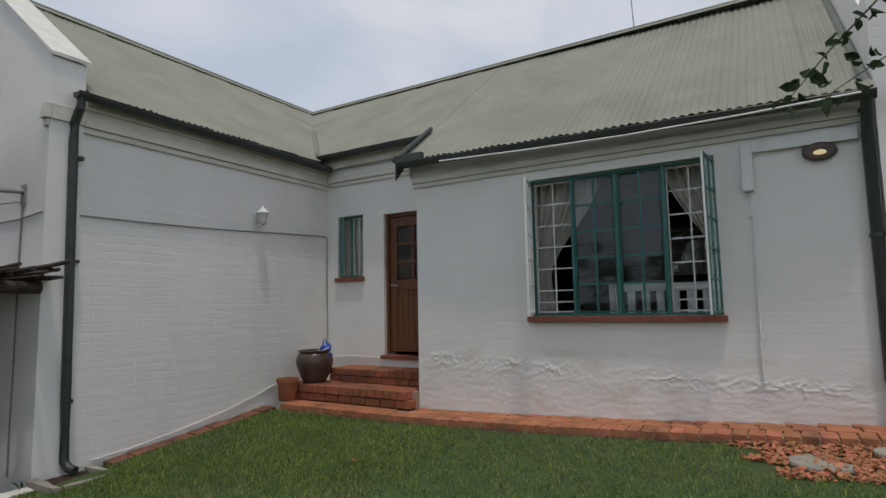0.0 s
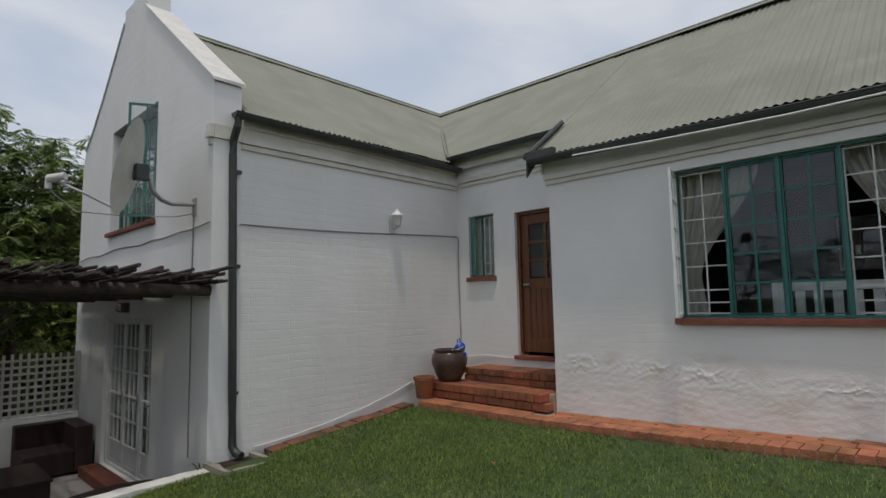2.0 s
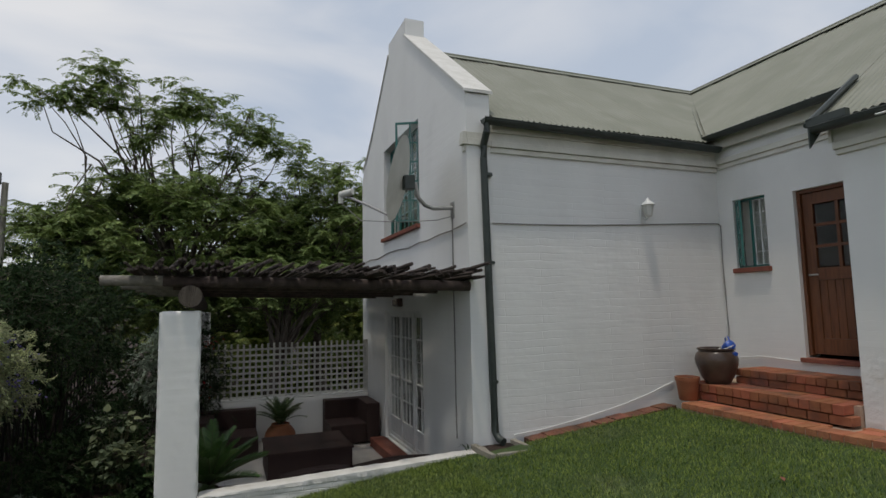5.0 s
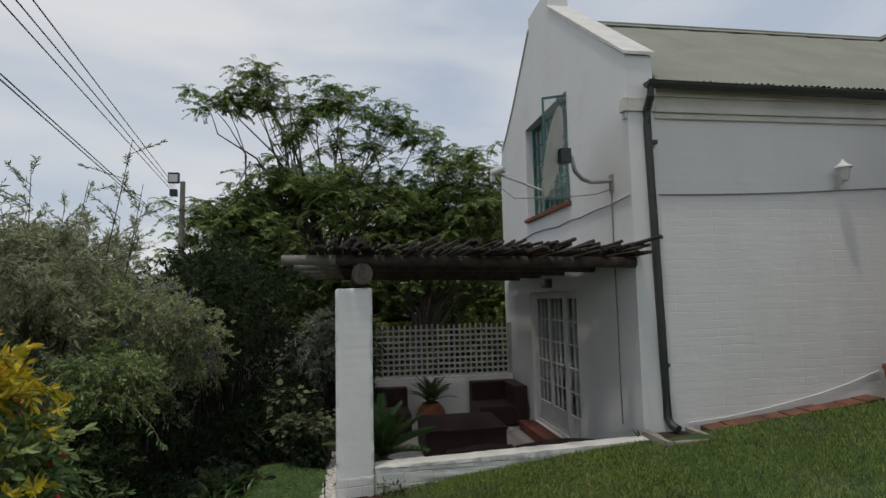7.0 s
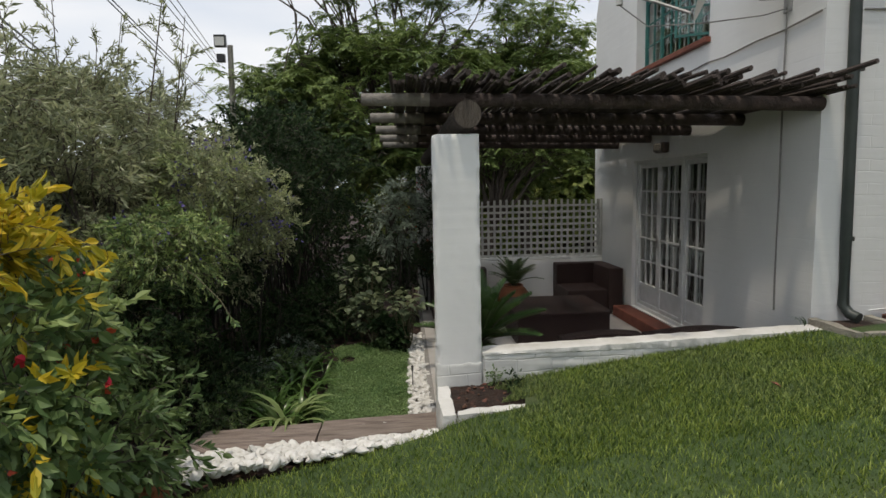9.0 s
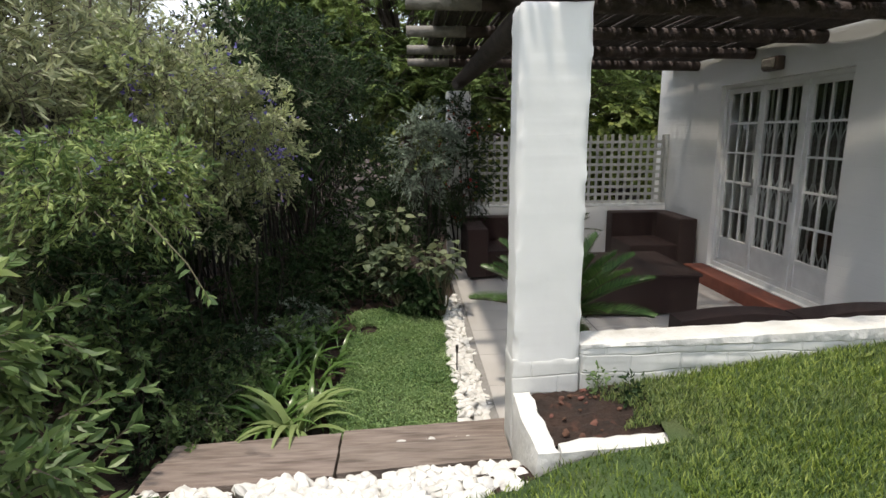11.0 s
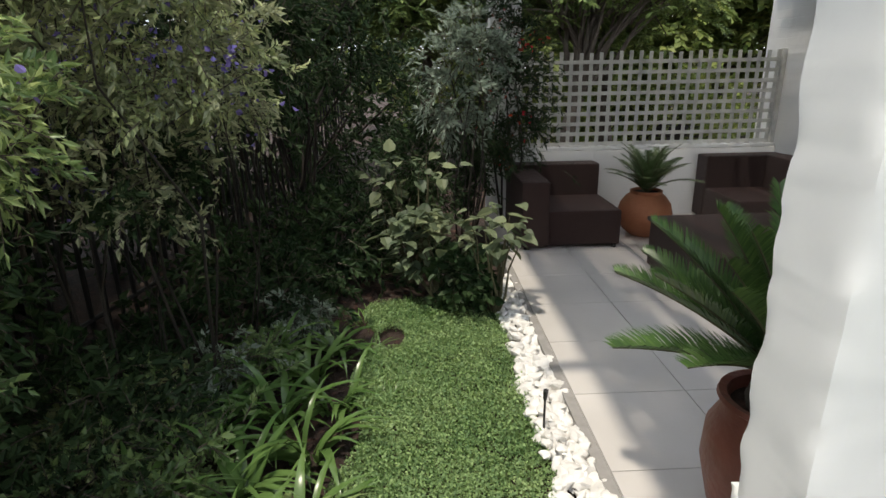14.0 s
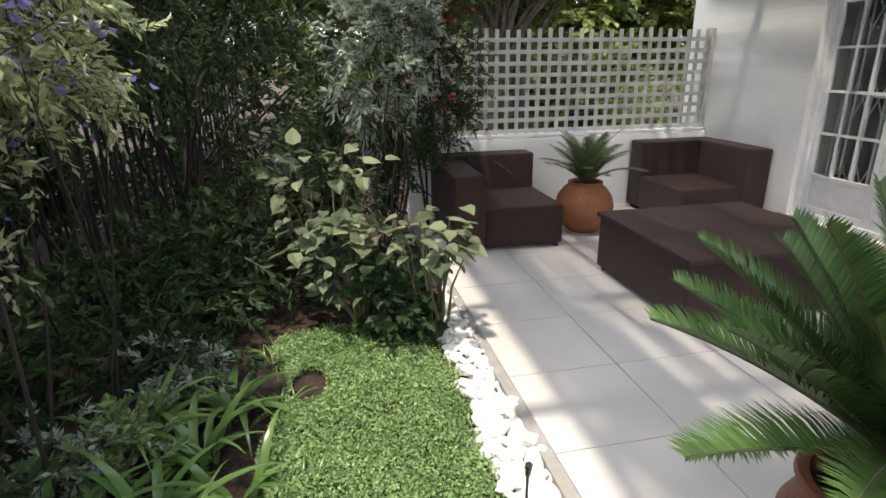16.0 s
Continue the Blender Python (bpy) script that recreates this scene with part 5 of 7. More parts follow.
cable([(0.0, -0.012, 3.165), (-0.15, -0.012, 3.155), (-0.46, -0.012, 3.135), (-0.8, -0.012, 3.14), (-1.3, -0.012, 3.115), (-1.62, -0.012, 3.13), (-2.1, -0.012, 3.10), (-2.6, -0.012, 3.13), (-3.17, -0.012, 3.135), (-3.9, -0.012, 3.09), (-4.4, -0.012, 3.12), (-5.0, -0.012, 3.08)], "grey cable sagging across the gable wall")
cable([(-0.40, -0.012, 3.33), (-0.41, -0.012, 2.6), (-0.40, -0.012, 1.8), (-0.405, -0.012, 1.0), (-0.40, -0.012, 0.75)], "grey cable down the gable wall")
cable([(2.6, 2.77, 3.84), (3.6, 2.768, 3.80), (4.6, 2.768, 3.775), (5.6, 2.768, 3.78), (6.4, 2.768, 3.80)], "white cable slung under the front gutter", 0.009, M_WHITE_STEEL)
cable([(1.95, 3.738, 1.52), (1.4, 3.738, 1.535), (0.95, 3.738, 1.53), (0.5, 3.738, 1.55), (0.1, 3.735, 1.50)], "white cable along the foot of the wall", 0.007, M_WHITE_STEEL)
cable([(0.012, 2.78, 1.25), (0.012, 2.4, 1.13), (0.012, 2.0, 1.03), (0.012, 1.4, 0.92), (0.012, 0.9, 0.85), (0.012, 0.5, 0.82)], "white hose line along the wall base", 0.006, M_WHITE_STEEL)

# satellite dish
dish = thing("satellite_dish", (-0.4, -0.02, 3.40), "off-white satellite dish on a bent steel arm", "satellite dish")
part("wall_plate", nbox(-0.45, -0.35, -0.014, -0.002, 3.27, 3.47, 0.003), M_METAL, dish)
bm = bmesh.new()
tube(bm, [(-0.40, -0.014, 3.40), (-0.39, -0.25, 3.38), (-0.37, -0.36, 3.41), (-0.35, -0.45, 3.49), (-0.36, -0.48, 3.66)], 0.024, 10)
part("support_arm", bm, M_METAL, dish, smooth=True)
bm = bmesh.new()
R, S = 0.47, 14
rings = []
for i in range(S + 1):
    rr = R * i / S
    rings.append([bm.verts.new((rr * math.cos(a), rr * 1.08 * math.sin(a), 0.075 * ((rr / R) ** 2 - 1)+ 0.075)) for a in np.linspace(0, 2 * math.pi, 40, endpoint=False)])
for a, b in zip(rings[1:], rings[2:]):
    for k in range(40):
        bm.faces.new((a[k], a[(k + 1) % 40], b[(k + 1) % 40], b[k]))
c0 = bm.verts.new((0, 0, 0))
for k in range(40):
    bm.faces.new((c0, rings[1][k], rings[1][(k + 1) % 40]))
for v in rings[0]:
    bm.verts.remove(v)
bmesh.ops.solidify(bm, geom=list(bm.faces), thickness=0.008)
aim = Vector((-0.453, -0.864, 0.220)).normalized()
turn = aim.to_track_quat("Z", "Y").to_matrix().to_4x4()
bmesh.ops.transform(bm, matrix=Matrix.Translation((-0.455, -0.575, 3.721)) @ turn, verts=bm.verts)
part("reflector", bm, M_DISH, dish, smooth=True)
bm = bmesh.new()
box(bm, -0.42, -0.30, -0.62, -0.50, 3.58, 3.74, 0.008)
rod(bm, (-0.36, -0.56, 3.60), (-0.40, -0.66, 3.80), 0.02)
part("bracket", bm, M_GUTTER, dish, "dark steel mounting bracket")
bm = bmesh.new()
tube(bm, [(-0.60, -0.74, 3.32), (-0.78, -0.97, 3.47), (-0.94, -1.18, 3.59)], 0.014, 8)
part("feed_arm", bm, M_METAL, dish)
bm = bmesh.new()
rod(bm, (-0.97, -1.22, 3.60), (-0.86, -1.10, 3.63), 0.045, 0.04, 12)
rod(bm, (-0.97, -1.22, 3.62), (-0.97, -1.22, 3.50), 0.03, n=10)
part("feed_horn", bm, M_DISH, dish)
bm = bmesh.new()
tube(bm, [(-0.97, -1.22, 3.50), (-0.85, -1.0, 3.28), (-0.6, -0.6, 3.24), (-0.42, -0.2, 3.25), (-0.40, -0.02, 3.30)], 0.006, 6)
part("dish_cable", bm, M_CABLE, dish, smooth=True)

# radio mast behind the ridge
bm = bmesh.new()
rod(bm, (4.1, 6.3, 5.9), (3.95, 6.3, 9.5), 0.012, 0.006, 6)
solo("aerial_mast", bm, M_METAL, "thin aerial rod rising behind the ridge", "aerial")


# ---- sleepers and pebbles ----
def sleeper(x0, x1, y0, y1, z0, z1, seed):
    bm = bmesh.new()
    nx, ny = 4, 16
    r = np.random.default_rng(seed)

    def h(i, j):
        return z1 - (0.006 if i in (0, nx) else 0) + 0.004 * noise.noise(Vector((i * 1.9 + seed, j * 0.5, 0)))
    top = [[bm.verts.new((x0 + (x1 - x0) * i / nx + (0.006 * noise.noise(Vector((j * 0.6, i + seed, 2))) if i in (0, nx) else 0), y0 + (y1 - y0) * j / ny, h(i, j))) for j in range(ny + 1)] for i in range(nx + 1)]
    low = [[bm.verts.new((v.co.x, v.co.y, z0)) for v in (row[0], row[-1])] for row in (top[0], top[-1])]
    for i in range(nx):
        for j in range(ny):
            bm.faces.new((top[i][j], top[i + 1][j], top[i + 1][j + 1], top[i][j + 1]))
    bm.faces.new([low[0][0], low[0][1]] + top[0][::-1])
    bm.faces.new([low[1][1], low[1][0]] + top[-1])
    bm.faces.new([low[1][0], low[0][0]] + [row[0] for row in top])
    bm.faces.new([low[0][1], low[1][1]] + [row[-1] for row in top][::-1])
    for v in bm.verts:
        v.co.x += 0.085 * (-2.95 - v.co.y)
    return solo("sleeper", bm, M_SLEEPER, "weathered grey-brown railway sleeper set as a garden step", "sleeper", "sleeper steps", at=((x0 + x1) / 2, (y0 + y1) / 2, z0))


sleeper(-0.15, 0.075, -3.90, -2.99, -0.12, 0.075, 1)
sleeper(-0.14, 0.09, -4.78, -3.915, -0.12, 0.07, 2)
sleeper(0.11, 0.34, -3.88, -3.035, -0.1, 0.135, 3)
sleeper(0.12, 0.35, -4.76, -3.895, -0.1, 0.13, 4)


def pebble_mesh(seed, mat=None):
    bm = bmesh.new()
    bmesh.ops.create_icosphere(bm, subdivisions=2, radius=1.0)
    for v in bm.verts:
        k = 1 + 0.5 * noise.noise(v.co * 1.1 + Vector((seed * 7.1, 0, 0)))
        v.co = Vector((v.co.x * 1.15, v.co.y * 0.85, v.co.z * 0.62)) * k
    return finish(bm, "pebble", mat or M_PEBBLE, True)


PEBBLES = [pebble_mesh(k) for k in range(7)]
PEBBLES_RED = [pebble_mesh(k + 20, STONES) for k in range(3)]


def pebbles(name, count, place, label, seed, size=(0.022, 0.042)):
    r = np.random.default_rng(seed)
    t = thing(name, place(r)[:3], label, "pebbles")
    for _ in range(count):
        x, y, z = place(r)
        ob = new("pebble", PEBBLES[r.integers(7)])
        ob.parent = t
        ob.location = Vector((x, y, z)) - BASE[t]
        ob.rotation_euler = (r.normal(0, 0.35), r.normal(0, 0.35), r.uniform(0, 6.28))
        s = r.uniform(*size)
        ob.scale = (s, s, s)
    return t


pebbles("pebble_strip", 300, lambda r: (-0.17 - 1.45 * r.random(), -3.125 + r.uniform(-0.095, 0.095), -0.05 + r.uniform(-0.015, 0.03)), "strip of white pebbles beside the patio edge", 31)
pebbles("pebble_strip", 230, lambda r: (-1.6 - 1.35 * r.random(), -3.115 + r.uniform(-0.09, 0.09), -0.05 + r.uniform(-0.015, 0.03)), "strip of white pebbles running on beside the patio", 32)


def bank(r):
    v = r.random()
    y = -3.04 - 1.72 * v
    u = r.random()
    x = 0.40 + 0.14 * v + (0.50 + 0.16 * v) * u
    return x, y, 0.115 + 0.215 * u - 0.05 * v * u + r.uniform(-0.01, 0.03)


pebbles("pebble_bank", 300, bank, "bank of white pebbles between lawn and sleepers", 33, (0.028, 0.046))
pebbles("pebble_bank", 200, bank, "bank of white pebbles between lawn and sleepers", 36, (0.026, 0.042))
pebbles("pebble_row", 26, lambda r: (0.115 + r.uniform(-0.012, 0.012), -3.05 - 0.55 * r.random(), 0.075 + r.uniform(0, 0.012)), "a few white pebbles between two sleepers", 34, (0.018, 0.03))

edge = thing("terracotta_edging", (0.9, -4.6, 0.3), "orange clay edging at the lawn corner", "edging")
for k in range(3):
    part("edging_brick", nbox(0.80 + k * 0.19, 0.975 + k * 0.19, -4.82 + k * 0.07, -4.70 + k * 0.07, 0.08, 0.27 + k * 0.03, 0.01), M_BRICK, edge)


# ---- plants ----
def leaf_arrays(pos, length, width, dirs, seed, fold=0.25, shape=0.45, ups=None):
    """Pointed leaves with a folded midrib; broad ones get a rounder outline. pos, dirs, ups: n x 3."""
    r = np.random.default_rng(seed)
    n = len(pos)
    d = dirs / np.linalg.norm(dirs, axis=1, keepdims=True)
    ref = r.normal(size=(n, 3)) if ups is None else ups + r.normal(size=(n, 3)) * 0.35
    s = np.cross(d, ref)
    s /= np.linalg.norm(s, axis=1, keepdims=True)
    up = np.cross(s, d)
    k = r.uniform(0.65, 1.25, n)[:, None]
    L, W = length * k, width * k
    if width > 0.024 and ups is None:
        curl = r.uniform(-0.1, 0.35, n)[:, None]
        a, b = pos + d * L * 0.28, pos + d * L * 0.62 - up * L * 0.05 * curl
        tip = pos + d * L - up * L * curl * 0.5
        v = np.stack([pos, a + s * W * 0.44 + up * W * fold, b + s * W * 0.42 + up * W * fold, tip, b - s * W * 0.42 + up * W * fold, a - s * W * 0.44 + up * W * fold, a, b], 1)
        q = np.arange(n)[:, None] * 8
        f = np.concatenate([q + t for t in ([0, 6, 1], [6, 7, 2], [6, 2, 1], [7, 3, 2], [0, 5, 6], [6, 5, 4], [6, 4, 7], [7, 4, 3])], 0)
        return v, f
    mid = pos + d * L * shape
    if ups is not None:
        v = np.stack([pos, mid + s * W / 2 + up * W * fold, pos + d * L, mid - s * W / 2 + up * W * fold], 1)
        b = np.arange(n)[:, None] * 4
        return v, np.concatenate([b + [0, 2, 1], b + [0, 3, 2]], 0)
    v = np.stack([pos, mid + s * W / 2 + up * W * fold, pos + d * L - up * W * fold * 0.8, mid - s * W / 2 + up * W * fold, mid], 1)
    b = np.arange(n)[:, None] * 5
    f = np.concatenate([b + [0, 4, 1], b + [4, 2, 1], b + [0, 3, 4], b + [4, 3, 2]], 0)
    return v, f


def sticks(rings, radii):
    """Thin three-sided twigs. rings: a list of n x 3 points along them."""
    n = len(rings[0])
    axis = rings[-1] - rings[0]
    axis = axis / (np.linalg.norm(axis, axis=1, keepdims=True) + 1e-9)
    s = np.cross(axis, np.array([0.31, 0.17, 0.93]))
    s /= np.linalg.norm(s, axis=1, keepdims=True) + 1e-9
    u = np.cross(axis, s)
    cols = []
    for p, rad in zip(rings, radii):
        for k in range(3):
            a = 2 * math.pi * k / 3
            cols.append(p + (s * math.cos(a) + u * math.sin(a)) * rad)
    m = len(cols)
    v = np.stack(cols, 1)
    b = np.arange(n)[:, None] * m
    f = []
    for i in range(len(rings) - 1):
        for k in range(3):
            q0, q1, q2, q3 = i * 3 + k, i * 3 + (k + 1) % 3, i * 3 + 3 + (k + 1) % 3, i * 3 + 3 + k
            f += [b + [q0, q1, q2], b + [q0, q2, q3]]
    return v, np.concatenate(f, 0)


def twiggy(count, centre, radii, clumps, spread, seed, hollow, zmin, pick, leaf, per=13):
    """Leaves in rows along short arching twigs that spring from uneven clumps."""
    r = np.random.default_rng(seed + 911 + pick)
    base, out = clumped(max(4, count // per), centre, radii, clumps, spread, seed, hollow, zmin, pick)
    n = len(base)
    rel = (base - np.array(centre)) / np.array(radii)
    u = rel * 0.8 + r.normal(size=(n, 3)) * 0.55 + np.array([0, 0, 0.25])
    u /= np.linalg.norm(u, axis=1, keepdims=True)
    L = leaf * 3.4 * r.uniform(0.55, 1.35, n)[:, None]
    sag = L * r.uniform(0.1, 0.5, n)[:, None]
    base = base - u * L * 0.55
    down = np.array([0, 0, -1.0])

    def at(t):
        return base + u * L * t + down * sag * t * t
    pos, dirs = [], []
    for k in range(per):
        t = 0.12 + 0.88 * k / (per - 1)
        side = r.normal(size=(n, 3))
        side -= u * (side * u).sum(1, keepdims=True)
        side /= np.linalg.norm(side, axis=1, keepdims=True)
        pos.append(at(t))
        dirs.append((u * L + 2 * t * sag * down) / L * 0.8 + side * (0.75 if k < per - 2 else 0.3))
    return np.concatenate(pos), np.concatenate(dirs), sticks([at(0.0), at(0.5), at(1.0)], (0.0035, 0.0025, 0.001))


def clumped(n, centre, radii, clumps, spread, seed, hollow=0.75, zmin=None, pick=0):
    """Points gathered in uneven clumps near the surface of an ellipsoid, with gaps between."""
    r = np.random.default_rng(seed)
    c = r.normal(size=(clumps, 3))
    c /= np.linalg.norm(c, axis=1, keepdims=True)
    c *= r.uniform(hollow ** 2, 1.0, (clumps, 1)) ** 0.5
    weight = r.uniform(0.3, 1.0, clumps)
    who = r.choice(clumps, n, p=weight / weight.sum())
    size = spread * r.uniform(0.5, 1.3, clumps)
    if pick:
        r = np.random.default_rng(seed + 7000 * pick)
        who = r.choice(clumps, n, p=weight / weight.sum())
    p = c[who] * np.array(radii) + r.normal(size=(n, 3)) * size[who][:, None] * np.array([1, 1, 0.7])
    out = p / np.array(radii) + r.normal(size=(n, 3)) * 0.8 + np.array([0, 0, 0.15])
    p = p + np.array(centre)
    if zmin is not None:
        k = p[:, 2] > zmin
        p, out = p[k], out[k]
    return p, out


def limbs(parent, name, mat, root, tips, r0, seed, bend=0.2):
    """Bent tapering limbs from one root, each a part of its own."""
    r = np.random.default_rng(seed)
    root = Vector(root)
    for tip in tips:
        bm = bmesh.new()
        tip = Vector(tip)
        L = (tip - root).length
        pts = [root]
        for k in (0.3, 0.6, 0.85):
            pts.append(root.lerp(tip, k) + Vector(r.normal(0, bend * L * 0.12, 3)) + Vector((0, 0, bend * L * 0.25 * math.sin(k * math.pi))))
        pts.append(tip)
        tube(bm, pts, [r0, r0 * 0.75, r0 * 0.5, r0 * 0.3, r0 * 0.14], 6)
        part(name, bm, mat, parent, smooth=True)


def shrub(name, label, centre, radii, n, leaf, mat, seed, clumps=40, spread=0.16, stems=9, hollow=0.6, category="shrub", zmin=None, stem_mat=None, extra=()):
    root = (centre[0], centre[1], ground_z(centre[0], centre[1]) - 0.02)
    t = thing(name, root, label, category)
    r = np.random.default_rng(seed + 500)
    tips = [Vector(centre) + Vector((r.normal() * radii[0] * 0.5, r.normal() * radii[1] * 0.5, abs(r.normal()) * radii[2] * 0.5)) for _ in range(stems)]
    for k, tip in enumerate(tips):
        limbs(t, "stem", stem_mat or M_TWIG, (root[0] + r.normal() * 0.1 * radii[0], root[1] + r.normal() * 0.1 * radii[1], root[2]), [tip], 0.002 + 0.014 * radii[2], seed + k, 0.45)
    for k, (count, size, material_) in enumerate(((n, leaf, mat), *extra)):
        petals = size[0] < 0.046 and size[1] > 0.02
        p, d = clumped(count, centre, radii, max(6, clumps // 2) if petals else clumps, spread * (0.7 if petals else 1), seed + (13 if petals else 0), hollow, zmin, k)
        twigs = None
        if not petals and count > 400:
            p, d, twigs = twiggy(count, centre, radii, clumps, spread, seed, hollow, zmin, k, size[0])
        if twigs is not None and k == 0:
            tv, tf = twigs
            ob = tagged(new("twig_mass", mesh_from_arrays("twig_mass", tv - np.array(root), tf, stem_mat or M_BARK)), kind="stuff")
            ob.parent = t
        v, f = leaf_arrays(p, size[0], size[1], d, seed + k)
        ob = new("foliage" if k == 0 else "blossom" if petals else "young_foliage", mesh_from_arrays("foliage", v - np.array(root), f, material_))
        ob.parent = t
    return t


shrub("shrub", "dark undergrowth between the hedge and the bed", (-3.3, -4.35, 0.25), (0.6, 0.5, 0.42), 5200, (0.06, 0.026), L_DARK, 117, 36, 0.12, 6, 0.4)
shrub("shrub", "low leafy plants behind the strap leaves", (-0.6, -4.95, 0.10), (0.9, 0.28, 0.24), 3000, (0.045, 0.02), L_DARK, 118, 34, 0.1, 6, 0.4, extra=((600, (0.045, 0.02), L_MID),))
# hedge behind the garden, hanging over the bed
# two hedges added to fill the darkness behind the fence with shade-dark leaves
shrub("shrub", "dense added hedge in shade-dark leaves closing the view behind the fence", (-2.4, -7.55, 0.9), (3.1, 0.35, 1.05), 13000, (0.10, 0.055), L_DARK, 134, 260, 0.16, 3, 0.2)
shrub("shrub", "tall added hedge in shade-dark leaves closing the view behind the fence", (-4.4, -7.2, 1.8), (2.2, 0.4, 1.0), 9000, (0.11, 0.058), L_DARK, 135, 200, 0.16, 3, 0.2)
shrub("shrub", "loose grey-green shrub with narrow leaves over the garden bed", (-0.9, -6.25, 1.95), (1.4, 1.05, 1.3), 32000, (0.085, 0.019), L_OLIVE, 101, 240, 0.115, 5, 0.6)
shrub("shrub", "loose grey-green shrub with narrow leaves over the garden bed", (-2.4, -6.5, 2.15), (1.4, 1.0, 1.1), 28000, (0.085, 0.019), L_OLIVE, 102, 220, 0.115, 5, 0.6)
shrub("shrub", "leafy light green shrub arching over the bed", (-0.30, -5.10, 1.48), (0.62, 0.46, 0.34), 7600, (0.046, 0.014), L_BRIGHT, 103, 150, 0.058, 4, 0.35, extra=((3600, (0.046, 0.015), L_MID), (130, (0.03, 0.026), L_VIOLET)))
shrub("shrub", "drooping dark green twigs beneath the arching shrub", (-0.25, -5.15, 0.95), (0.55, 0.35, 0.35), 2600, (0.046, 0.018), L_DARK, 119, 60, 0.055, 3, 0.4, extra=((1300, (0.048, 0.018), L_MID), (1000, (0.05, 0.02), L_DARK)))
shrub("shrub", "broad-leaved green shoots leaning out of the hedge", (0.0, -5.05, 0.62), (0.36, 0.22, 0.32), 900, (0.052, 0.025), L_MID, 120, 34, 0.06, 4, 0.4, extra=((450, (0.05, 0.024), L_DARK),))
shrub("shrub", "olive green shrub hung with violet flowers", (-1.52, -4.80, 1.72), (0.66, 0.50, 0.50), 6500, (0.042, 0.016), L_LIME, 104, 120, 0.06, 4, 0.4, extra=((420, (0.026, 0.022), L_VIOLET), (4200, (0.048, 0.02), L_OLIVE)))
shrub("shrub", "upper twigs of the violet-flowered shrub", (-1.05, -5.0, 2.05), (0.7, 0.45, 0.38), 5000, (0.042, 0.016), L_OLIVE, 124, 100, 0.06, 4, 0.4, extra=((200, (0.026, 0.022), L_VIOLET), (2600, (0.048, 0.02), L_LIME)))
shrub("shrub", "olive twigs reaching out beside the violet flowers", (-1.95, -4.72, 1.42), (0.36, 0.3, 0.3), 1700, (0.042, 0.016), L_OLIVE, 129, 40, 0.055, 3, 0.4, extra=((90, (0.032, 0.028), L_VIOLET), (500, (0.048, 0.02), L_LIME)))
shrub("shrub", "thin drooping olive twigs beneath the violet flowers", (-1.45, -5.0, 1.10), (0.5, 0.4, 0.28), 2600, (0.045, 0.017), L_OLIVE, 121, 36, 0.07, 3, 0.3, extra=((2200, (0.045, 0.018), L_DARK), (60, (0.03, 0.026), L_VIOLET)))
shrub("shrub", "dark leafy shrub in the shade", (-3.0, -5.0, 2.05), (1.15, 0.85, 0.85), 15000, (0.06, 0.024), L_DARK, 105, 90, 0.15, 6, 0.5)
# more added bushes, coloured for the darkness behind the bars
shrub("shrub", "added bushes in shade-dark leaves behind the fence bars", (-1.8, -6.75, 0.45), (1.8, 0.4, 0.6), 8000, (0.07, 0.03), L_DARK, 126, 60, 0.16, 3, 0.4)
shrub("shrub", "added bushes in shade-dark leaves behind the fence bars", (-4.6, -6.3, 0.5), (1.3, 0.4, 0.7), 7000, (0.07, 0.03), L_DARK, 127, 50, 0.16, 3, 0.4)
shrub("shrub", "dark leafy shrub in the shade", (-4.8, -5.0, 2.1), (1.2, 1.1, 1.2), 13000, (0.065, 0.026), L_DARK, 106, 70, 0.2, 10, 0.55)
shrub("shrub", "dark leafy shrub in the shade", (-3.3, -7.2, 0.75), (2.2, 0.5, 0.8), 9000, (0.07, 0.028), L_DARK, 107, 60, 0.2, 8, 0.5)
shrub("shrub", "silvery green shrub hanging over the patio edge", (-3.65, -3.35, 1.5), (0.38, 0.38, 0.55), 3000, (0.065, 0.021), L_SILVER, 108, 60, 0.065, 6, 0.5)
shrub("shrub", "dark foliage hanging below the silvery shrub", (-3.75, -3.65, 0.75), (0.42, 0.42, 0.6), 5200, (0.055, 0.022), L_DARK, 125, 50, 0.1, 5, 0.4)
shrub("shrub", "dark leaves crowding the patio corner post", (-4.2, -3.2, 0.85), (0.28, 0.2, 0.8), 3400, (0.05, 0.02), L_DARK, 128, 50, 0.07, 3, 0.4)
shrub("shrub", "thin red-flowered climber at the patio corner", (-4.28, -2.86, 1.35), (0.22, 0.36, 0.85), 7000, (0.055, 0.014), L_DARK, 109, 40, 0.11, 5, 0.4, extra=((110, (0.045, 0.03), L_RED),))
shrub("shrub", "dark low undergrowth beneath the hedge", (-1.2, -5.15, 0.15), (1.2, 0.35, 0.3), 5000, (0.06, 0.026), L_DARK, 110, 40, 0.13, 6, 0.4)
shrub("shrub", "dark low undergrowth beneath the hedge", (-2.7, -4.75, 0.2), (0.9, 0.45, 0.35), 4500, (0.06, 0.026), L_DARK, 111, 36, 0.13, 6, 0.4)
shrub("shrub", "bright green leafy shrub beside the lawn", (0.75, -5.45, 0.95), (0.6, 0.5, 0.6), 3800, (0.075, 0.032), L_MID, 112, 36, 0.13, 7, 0.5)
shrub("shrub", "dark round-leaved plant at the end of the pebbles", (-2.55, -3.42, 0.16), (0.24, 0.22, 0.2), 900, (0.075, 0.06), L_DARK, 113, 22, 0.06, 6, 0.5)
